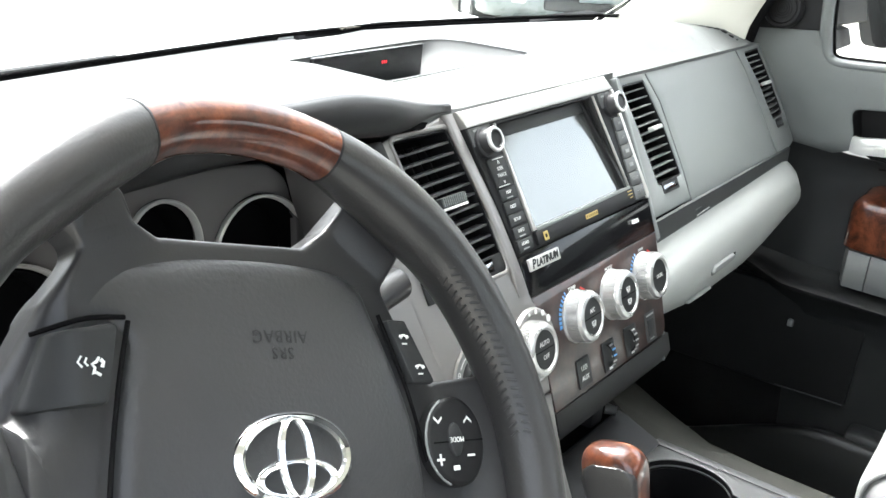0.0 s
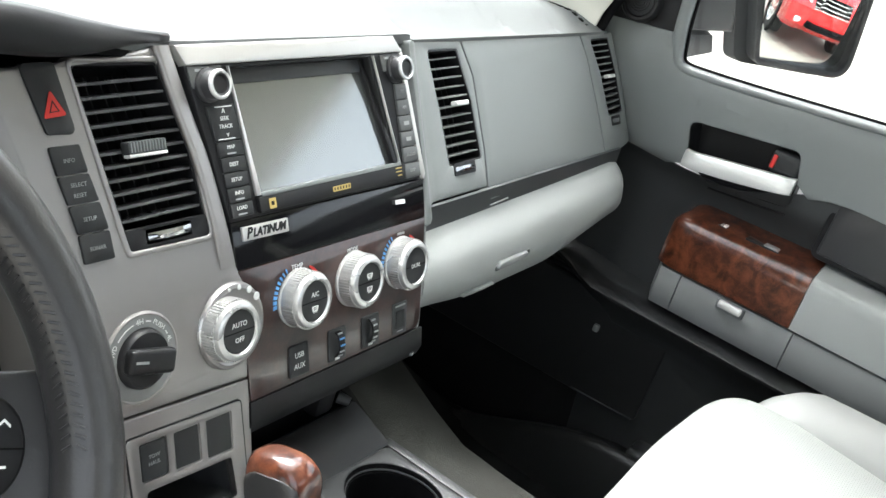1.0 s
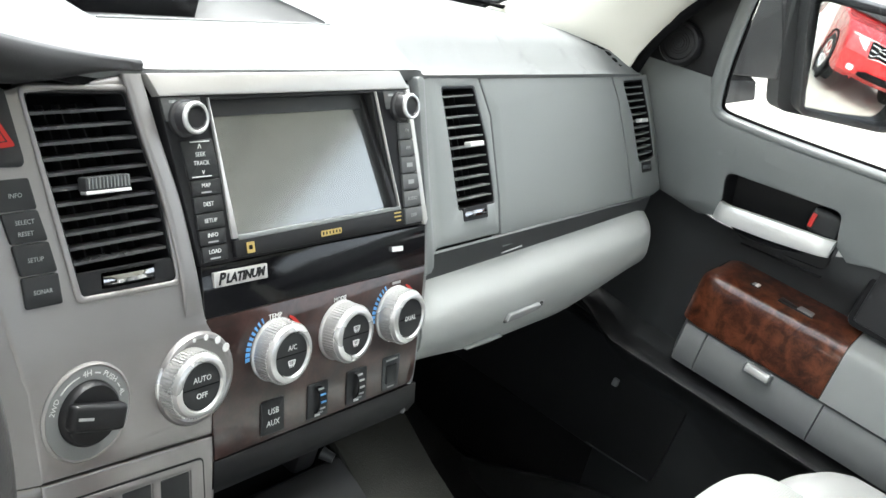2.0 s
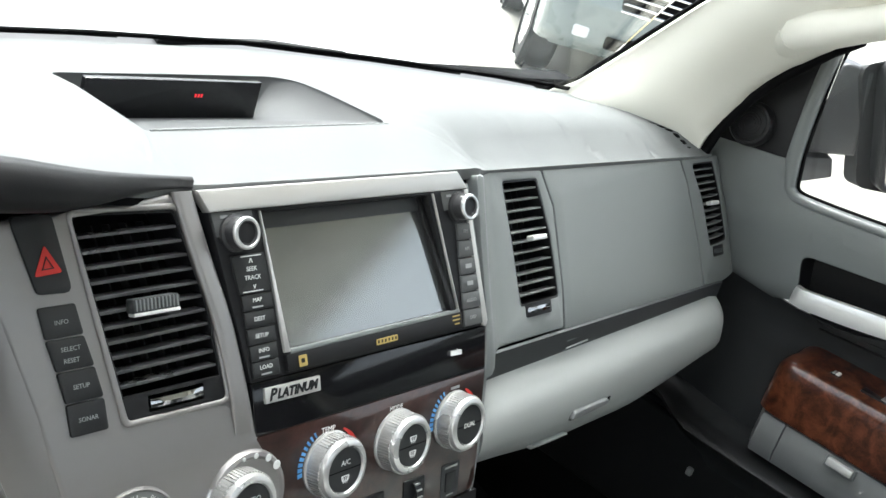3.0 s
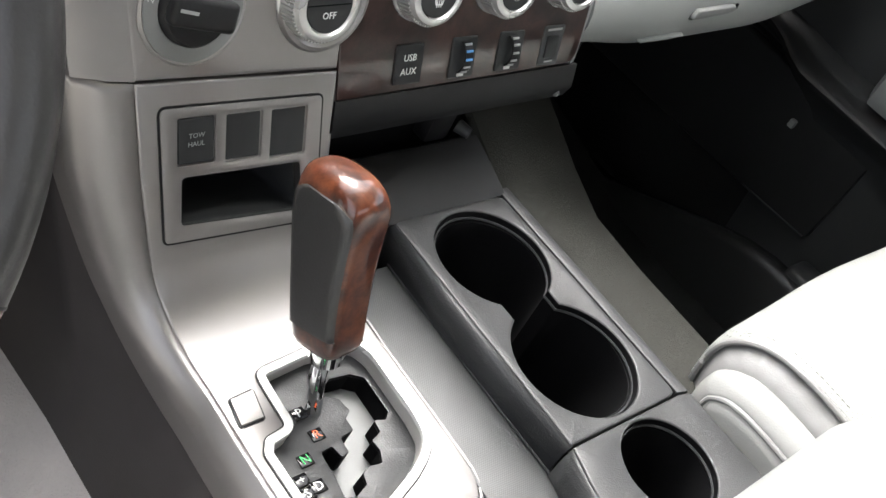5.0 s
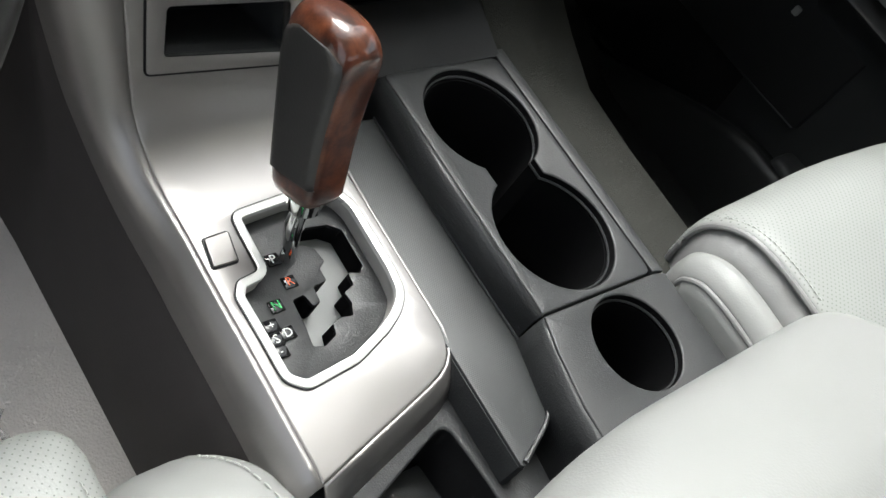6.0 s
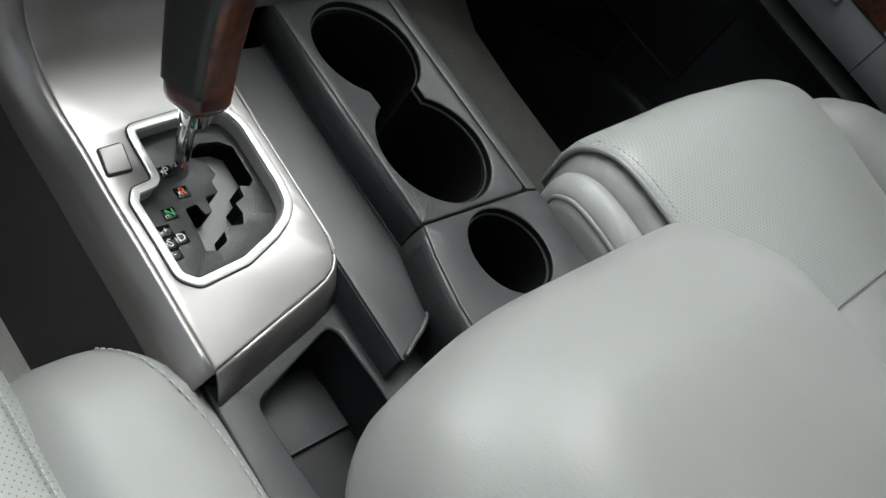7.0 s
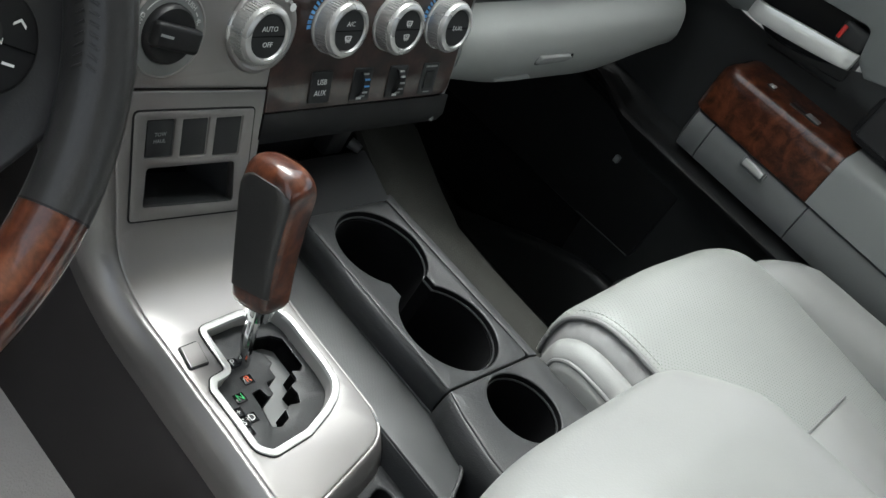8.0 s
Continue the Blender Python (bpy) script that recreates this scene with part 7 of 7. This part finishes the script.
for i in range(4):
    part("mesh_ring", tube([tm @ Vector((0.0035 * (i + 1) * math.cos(a), 0.0035 * (i + 1) * math.sin(a), 0.0094)) for a in [2 * math.pi * k / 24 for k in range(24)]], 0.0004, 5, closed=True), M_BLACK, tw)
# the opening's edge: along the sill, round the corner and up the post
OPEN = flowing([(-0.30, 1.3315), (-0.23, 1.3255), (-0.16, 1.3180), (-0.09, 1.3105), (-0.03, 1.3045), (0.015, 1.3010), (0.034, 1.3002), (0.0435, 1.3030), (0.0475, 1.3100), (0.0500, 1.3220), (0.0535, 1.340), (0.0575, 1.365), (0.0615, 1.40), (0.0640, 1.43), (0.0645, 1.46), (0.058, 1.50), (0.025, 1.58), (-0.04, 1.66)], 4)
post = []
for i, (y, z) in enumerate(OPEN):
    a, b = Vector(OPEN[max(0, i - 1)]), Vector(OPEN[min(len(OPEN) - 1, i + 1)])
    t = (b - a).normalized()
    out = Vector((t.y, -t.x))
    up = smooth(1.300, 1.345, z) * smooth(-0.02, 0.05, y) if z < 1.5 else 1.0
    wide = 0.012 + 0.006 * up
    x = 0.748 - 0.006 * up + 0.10 * (z - 1.30)
    post.append([Vector((x + dx, y + out.x * k * wide, z + out.y * k * wide)) for k, dx in ((0.0, 0.013), (0.06, 0.005), (0.22, 0.0005), (0.45, -0.0015), (0.75, -0.0018), (1.0, 0.0025))])
part("window_post", thick_sheet(post, 0.003), M_DOOR, door, "grey window post sweeping into the sill", angle=180)
part("glass_seal", tube([r[0] + Vector((0.003, 0, 0)) for r in post], 0.0034, 8), M_MATT, door, "black rubber seal of the glass")
part("outer_skin", block(0.85, 0.90, -0.95, 0.30, 0.55, 1.27, 0.02), M_WHITEPAINT, door, "white painted outer skin")
header = [[(x, y, z) for y in (0.02, -0.10, -0.25, -0.5, -0.75, -1.0)] for x, z in ((0.722, 1.80), (0.726, 1.72), (0.735, 1.645), (0.745, 1.632), (0.775, 1.636))]
for r in header:
    r[0] = (r[0][0], r[0][1] - 0.9 * max(0, r[0][2] - 1.64), r[0][2])
part("window_header", thick_sheet(header, 0.012), M_CREAM, door, "cream upper door frame")
pane = thick_sheet([[(0.790 + 0.16 * (1.30 - z), y, z) for y in (0.06, -0.3, -0.6, -0.95)] for z in (1.28, 1.5, 1.66)], 0.004)
wn2 = solid("window_2", pane, M_GLASS, "clear passenger door glass, raised", "window", kind="structure")
wn2.visible_shadow = False
solid("door_pillar", block(0.70, 0.80, -1.12, -0.96, FLOOR, 1.86, 0.02), M_CREAM, "cream pillar behind the passenger door", "pillar", kind="structure")
# unseen block added to cut light through the rear of the passenger window
solid("window_light_block", block(0.705, 0.755, -1.14, -0.76, 1.30, 1.80, 0.015), M_DASHDARK, "unseen dark block added to narrow the light from the passenger window", "pillar", kind="structure")
solid("door_sill", block(-0.90, -0.80, -1.08, 0.02, 0.58, 0.70, 0.02), M_DASH, "grey sill of the open driver's doorway", "sill", kind="structure")
solid("roof_rail", block(0.56, 0.74, -1.10, -0.20, 1.74, 1.88, 0.03), M_CREAM, "cream roof rail over the passenger door", "rail", kind="structure")
solid("roof_rail", block(-0.74, -0.56, -1.10, -0.20, 1.74, 1.88, 0.03), M_CREAM, "cream roof rail over the open driver's doorway", "rail", kind="structure")
solid("door_pillar", block(-0.80, -0.70, -1.25, -1.05, FLOOR, 1.86, 0.02), M_CREAM, "cream pillar behind the driver's doorway", "pillar", kind="structure")
solid("kick_panel", block(-0.80, -0.77, 0.0, 0.46, FLOOR, 1.28, 0.01), M_DASHDARK, "dark kick panel in the driver's footwell", "panel", kind="structure")
solid("body_side", block(0.84, 0.90, -4.0, -0.955, 0.55, 1.30, 0.04), M_WHITEPAINT, "white painted flank of the truck behind the door", "body panel", kind="structure")

# grab handle on the pillar
gh = thing("grab_handle", (0.66, 0.0, 1.52), "cream grab handle on the windscreen pillar", "grab handle")
hp = [(0.690, 0.105, 1.484), (0.668, 0.082, 1.494), (0.656, 0.052, 1.503), (0.654, 0.015, 1.521), (0.652, -0.04, 1.549), (0.648, -0.10, 1.580), (0.645, -0.17, 1.619), (0.655, -0.21, 1.654)]
part("bar", tube(hp, [0.030, 0.028, 0.0235, 0.0200, 0.0195, 0.0195, 0.022, 0.026], 18), M_CREAM, gh, "smooth cream bar", angle=70)

part("end_cover", tube([(0.712, 0.128, 1.474), (0.690, 0.106, 1.485), (0.672, 0.088, 1.493)], [0.034, 0.033, 0.0295], 18), M_CREAM, gh, "flared foot of the handle", angle=70)

# ---- wing mirror ----
mir = thing("wing_mirror", (0.93, 0.06, 1.30), "large black wing mirror outside the passenger window", "wing mirror")
ML, MR = Vector((1.000, 0.022, 0)), Vector((1.122, -0.083, 0))
mu = (MR - ML).normalized()
mn = Vector((mu.y, -mu.x, 0))
if mn.y > 0:
    mn = -mn
mv = (Vector((0, 0, 1)) + mn * -0.05 - mu * 0.16).normalized()
mn = mn + Vector((0, 0, -0.055))


def mirr(v):
    return Vector((ML.x, ML.y, 1.365)) + mu * v[0] + mv * v[1] + mn * v[2]


wdt = (MR - ML).length
g_o = rpoly([(0.0, -0.056), (wdt, -0.046), (wdt + 0.010, 0.110), (-0.036, 0.098)], [0.008, 0.03, 0.03, 0.012], 5)
gcut = [wdt * i / 12 for i in range(1, 12)]
part("glass", warp(plate(g_o, [], 0.004, 0, gcut, [-0.04 + 0.02 * i for i in range(9)]), lambda v: mirr((v.x, v.y, v.z + 0.006 - 0.112 * (v.x - wdt / 2) + 0.097 * (v.y - 0.03) - ((v.x - wdt / 2) ** 2 + (v.y - 0.045) ** 2) / 2.6))), M_MIRROR, mir, "convex mirror glass", angle=80)
b_o = inset_loop(g_o, -0.010)
sh = plate(b_o, [inset_loop(g_o, 0.0015)], 0.03, 0.004)
part("surround", warp(shift(sh, z=0.006), mirr), M_BLACK, mir, "black rim round the glass")
back = Vector((-0.016, 0.054, -0.016))
sh = loft([[mirr((x, y, -0.022)) for x, y in b_o], [mirr((x, y * 0.99, -0.004)) + back * 0.45 for x, y in b_o], [mirr((x * 0.92 + 0.006, y * 0.93 + 0.003, -0.004)) + back * 0.85 for x, y in b_o], [mirr((x * 0.75 + 0.02, y * 0.8 + 0.01, -0.004)) + back * 1.1 for x, y in b_o]])
part("shell", sh, M_BLACK, mir, "black mirror shell", angle=50)
def near_arm(v):
    """(across, height, depth) in the upright plane of the mirror's arm."""
    return Vector((0.93 + 0.5524 * v[0] - 0.8336 * v[2], 0.08 - 0.8336 * v[0] - 0.5524 * v[2], v[1]))


arm_o = flowing([(0.020, 1.4500), (-0.008, 1.4520), (-0.0240, 1.4450), (-0.0310, 1.410), (-0.0290, 1.374), (-0.0280, 1.356), (-0.0325, 1.335), (-0.0385, 1.313)], 3) + [(0.019, 1.327), (0.045, 1.334)]
part("arm", warp(plate(arm_o, [], 0.07, 0.006, [], [], 3), lambda v: near_arm((v[0], v[1], v[2] - 0.03))), M_SPOKE, mir, "dark grey folding arm", angle=50)
part("arm_foot", warp(plate(rpoly([(-0.0385, 1.3055), (0.0180, 1.3220), (0.0280, 1.2960), (-0.0300, 1.2650)], 0.004), [], 0.07, 0.002), lambda v: near_arm((v[0], v[1], v[2] - 0.03))), M_SPOKE, mir, "dark grey foot on the door skin")
part("lamp", warp(plate(rpoly([(-0.043, 1.362), (-0.034, 1.3615), (-0.026, 1.3560), (-0.041, 1.3535)], 0.002), [], 0.02, 0.001), lambda v: near_arm((v[0], v[1], v[2] - 0.02))), M_LENS, mir, "small side lamp lens")


# ---- parked vehicles ----
def vehicle(name, paint, label, m, length=4.9, width=1.95, height=1.75, pickup=False):
    v = thing(name, m.translation, label, "car")
    hw = width / 2
    side = [(-length / 2, 0.45), (-length / 2 + 0.05, 0.35), (length / 2 - 0.15, 0.35), (length / 2, 0.45), (length / 2 + 0.02, 0.75), (length / 2 - 0.05, 1.0), (length / 2 - 0.35, 1.10), (length / 2 - 1.25, 1.16), (-length / 2 + 0.05, 1.14), (-length / 2, 0.9)]
    rings = []
    prof = rpoly(side, 0.08, 4)
    for w, k in ((-hw, 0.96), (-hw + 0.04, 0.99), (-hw + 0.12, 1.0), (hw - 0.12, 1.0), (hw - 0.04, 0.99), (hw, 0.96)):
        rings.append([m @ Vector((w, x * (k if abs(x) > 1 else 1), 0.75 + (z - 0.75) * k)) for x, z in prof])
    part("body", loft(rings), paint, v, "painted body", angle=45)
    cab = [(length / 2 - 1.25, 1.14), (length / 2 - 1.95, height), (-0.1 if pickup else -length / 2 + 0.45, height), (-0.55 if pickup else -length / 2 + 0.1, 1.14)]
    rr = rpoly(cab, 0.08, 4)
    part("cabin", loft([[m @ Vector((w * (1 - 0.18 * (z - 1.14)), x, z)) for x, z in rr] for w in (-hw + 0.06, hw - 0.06)]), paint, v, "painted roof and pillars", angle=45)
    gl = [(x * 0.97 + 0.02, 1.16 + (z - 1.14) * 0.84) for x, z in cab]
    for w in (-1, 1):
        part("side_window", loft([[m @ Vector((w * (hw - 0.06 + e) * (1 - 0.18 * (z - 1.14)), x, z)) for x, z in rpoly(gl, 0.08, 3)] for e in (-0.01, 0.006)]), M_GLOSS, v, "dark side glass")
    wind_ = [(w * (hw - 0.16) * (1 - 0.18 * (z - 1.14)), length / 2 - 1.25 - 0.7 * t + 0.02, z) for w, t, z in ((-1, 0.05, 1.18), (1, 0.05, 1.18), (1, 0.92, height - 0.04), (-1, 0.92, height - 0.04))]
    part("windscreen", loft([[m @ Vector(p) for p in wind_], [m @ (Vector(p) + Vector((0, 0.015, 0.015))) for p in wind_]]), M_GLOSS, v, "dark windscreen")
    for x in (length / 2 - 0.95, -length / 2 + 0.95):
        for w in (-1, 1):
            wm = m @ Matrix.Translation((w * (hw - 0.13), x, 0.38)) @ Euler((0, radians(90 * w), 0)).to_matrix().to_4x4()
            ty = part("wheel", lathe([(0.25, -0.11), (0.36, -0.11), (0.385, -0.08), (0.385, 0.10), (0.36, 0.135), (0.26, 0.135), (0.25, 0.10)], 36, wm), M_TYRE, v, "black tyre")
            part("rim", lathe([(0.255, 0.10), (0.255, 0.138), (0.235, 0.138), (0.22, 0.10), (0.06, 0.12), (0.0001, 0.125)], 30, wm), M_CHROME, ty, "bright wheel rim")
            for s in range(6):
                sp = block(0.05, 0.235, -0.022, 0.022, 0.10, 0.135, 0.006)
                bmesh.ops.transform(sp, matrix=wm @ Matrix.Rotation(s * math.pi / 3, 4, "Z"), verts=sp.verts)
                part("spoke", sp, M_BRIGHT, ty)
            arch = lathe([(0.41, 0.10), (0.41, 0.142), (0.45, 0.142), (0.45, 0.10), (0.41, 0.10)], 36, wm)
            part("arch", arch, M_MATT, v, "dark wheel arch")
    yf = length / 2
    for w in (-1, 1):
        part("headlight", warp(block(w * 0.72 - 0.19, w * 0.72 + 0.19, yf - 0.14, yf + 0.005, 0.80, 0.97, 0.03), lambda q: m @ (Vector(q) + Vector((0, -0.18 * (abs(q[0]) - 0.55), 0)))), M_LENS, v, "clear headlight")
        part("fog_light", warp(block(w * 0.70 - 0.07, w * 0.70 + 0.07, yf - 0.10, yf + 0.02, 0.48, 0.58, 0.03), lambda q: m @ Vector(q)), M_LENS, v, "round fog light")
    gr_ = part("grille", warp(block(-0.47, 0.47, yf - 0.05, yf + 0.015, 0.72, 0.98, 0.02), lambda q: m @ Vector(q)), M_MATT, v, "black grille")
    for k in range(4):
        part("bar", warp(block(-0.46, 0.46, yf + 0.005, yf + 0.03, 0.745 + 0.06 * k, 0.765 + 0.06 * k, 0.006), lambda q: m @ Vector(q)), M_CHROME, gr_)
    part("bumper", warp(block(-hw + 0.05, hw - 0.05, yf - 0.15, yf + 0.06, 0.42, 0.62, 0.04), lambda q: m @ (Vector(q) + Vector((0, -0.25 * max(0, abs(q[0]) - 0.5), 0)))), paint, v, "painted bumper")
    part("intake", warp(block(-0.50, 0.50, yf + 0.01, yf + 0.068, 0.45, 0.55, 0.02), lambda q: m @ Vector(q)), M_MATT, v)
    return v


vehicle("parked_suv", M_BLUEPAINT, "silver blue sport utility car parked ahead on the lot", pose(8.62, 4.95, 0, 0, 0, 131))
vehicle("red_pickup", M_REDPAINT, "bright red pickup truck parked behind on the lot", pose(1.5, -7.7, 0, 0, 0, -14), length=5.6, height=1.9, pickup=True)

# ---- small things in the passenger's footwell ----
def sill_top(y):
    return FLOOR + 0.004 + 0.1165 * smooth(0.26, -0.10, y)


solid("sill_trim", loft([[(0.705, y, FLOOR), (0.712, y, FLOOR + 0.4 * (sill_top(y) - FLOOR)), (0.7245, y, sill_top(y) - 0.012), (0.7290, y, sill_top(y) - 0.003), (0.7350, y, sill_top(y)), (0.7450, y, sill_top(y) - 0.001), (0.7495, y, sill_top(y) - 0.006), (0.760, y, sill_top(y) - 0.016), (0.785, y, sill_top(y) - 0.018), (0.785, y, FLOOR)] for y in [0.28 - 0.04 * i for i in range(23)]]), M_KICK, "black sill plate rising out of the footwell", "sill", kind="structure", angle=60)
kick = solid("kick_panel", warp(plate(rpoly([(-0.0905, 0.775), (-0.0935, 0.930), (0.44, 0.945), (0.44, 0.760), (0.014, 0.768)], [0.006, 0.02, 0.004, 0.004, 0.03], 4), [], 0.016, 0.003, [], [], 3), lambda v: Vector((0.774 - v.z, v.x, v.y))), M_KICK, "black plastic kick panel beside the passenger's feet", "panel", kind="structure")
part("panel_lip", tube([(0.7735, 0.02, 0.7705), (0.7735, -0.03, 0.7725), (0.7735, -0.086, 0.7755)], 0.0016, 6), M_DASHDARK, kick, "pale lower lip of the panel")
rail = thing("seat_rail", (0.76, -0.125, 0.70), "black seat rail end beside the sill", "seat rail")
part("cover", pillow(0.738, 0.790, -0.190, -0.105, 0.715, 0.752, 0.012, 6), M_DASHDARK, rail, "dark rounded rail cover", angle=180)
solid("trim_clip", block(0.768, 0.776, 0.0135, 0.0225, 0.876, 0.888, 0.002), M_LIGHT, "small grey trim clip on the footwell side", "clip")

# ---- crumpled film on the driver's carpet ----
film_ob = thing("plastic_film", (-0.25, -0.08, 0.73), "crumpled clear plastic film with black print on the carpet", "plastic film")


def film_at(u, v):
    """u along the tunnel, v down its side."""
    x = -0.2290 - 0.034 * v - 0.010 * u
    fold = 0.0040 * math.sin(31 * u + 9 * v) + 0.0030 * math.sin(17 * v - 22 * u * u)
    return Vector((x - 0.015 + fold, -0.165 + 0.130 * u + 0.006 * math.sin(11 * v), 0.775 - 0.070 * v - 0.018 * u + 0.3 * fold))


part("sheet", thick_sheet([[film_at(i / 16, 0.25 + 0.05 * math.sin(i * 1.3) + 0.9 * j / 14) for i in range(17)] for j in range(15)], 0.0006), M_FILM, film_ob, "clear crumpled sheet", angle=180)
for k in range(4):
    for q in range(3):
        p = film_at(0.30 + 0.11 * q, 0.50 + 0.11 * k) + Vector((-0.0012, 0, 0.0004))
        part("print_bar", block(p.x - 0.0010, p.x, p.y - 0.0035, p.y + 0.0035, p.z - 0.0016, p.z + 0.0016), M_MATT, film_ob)
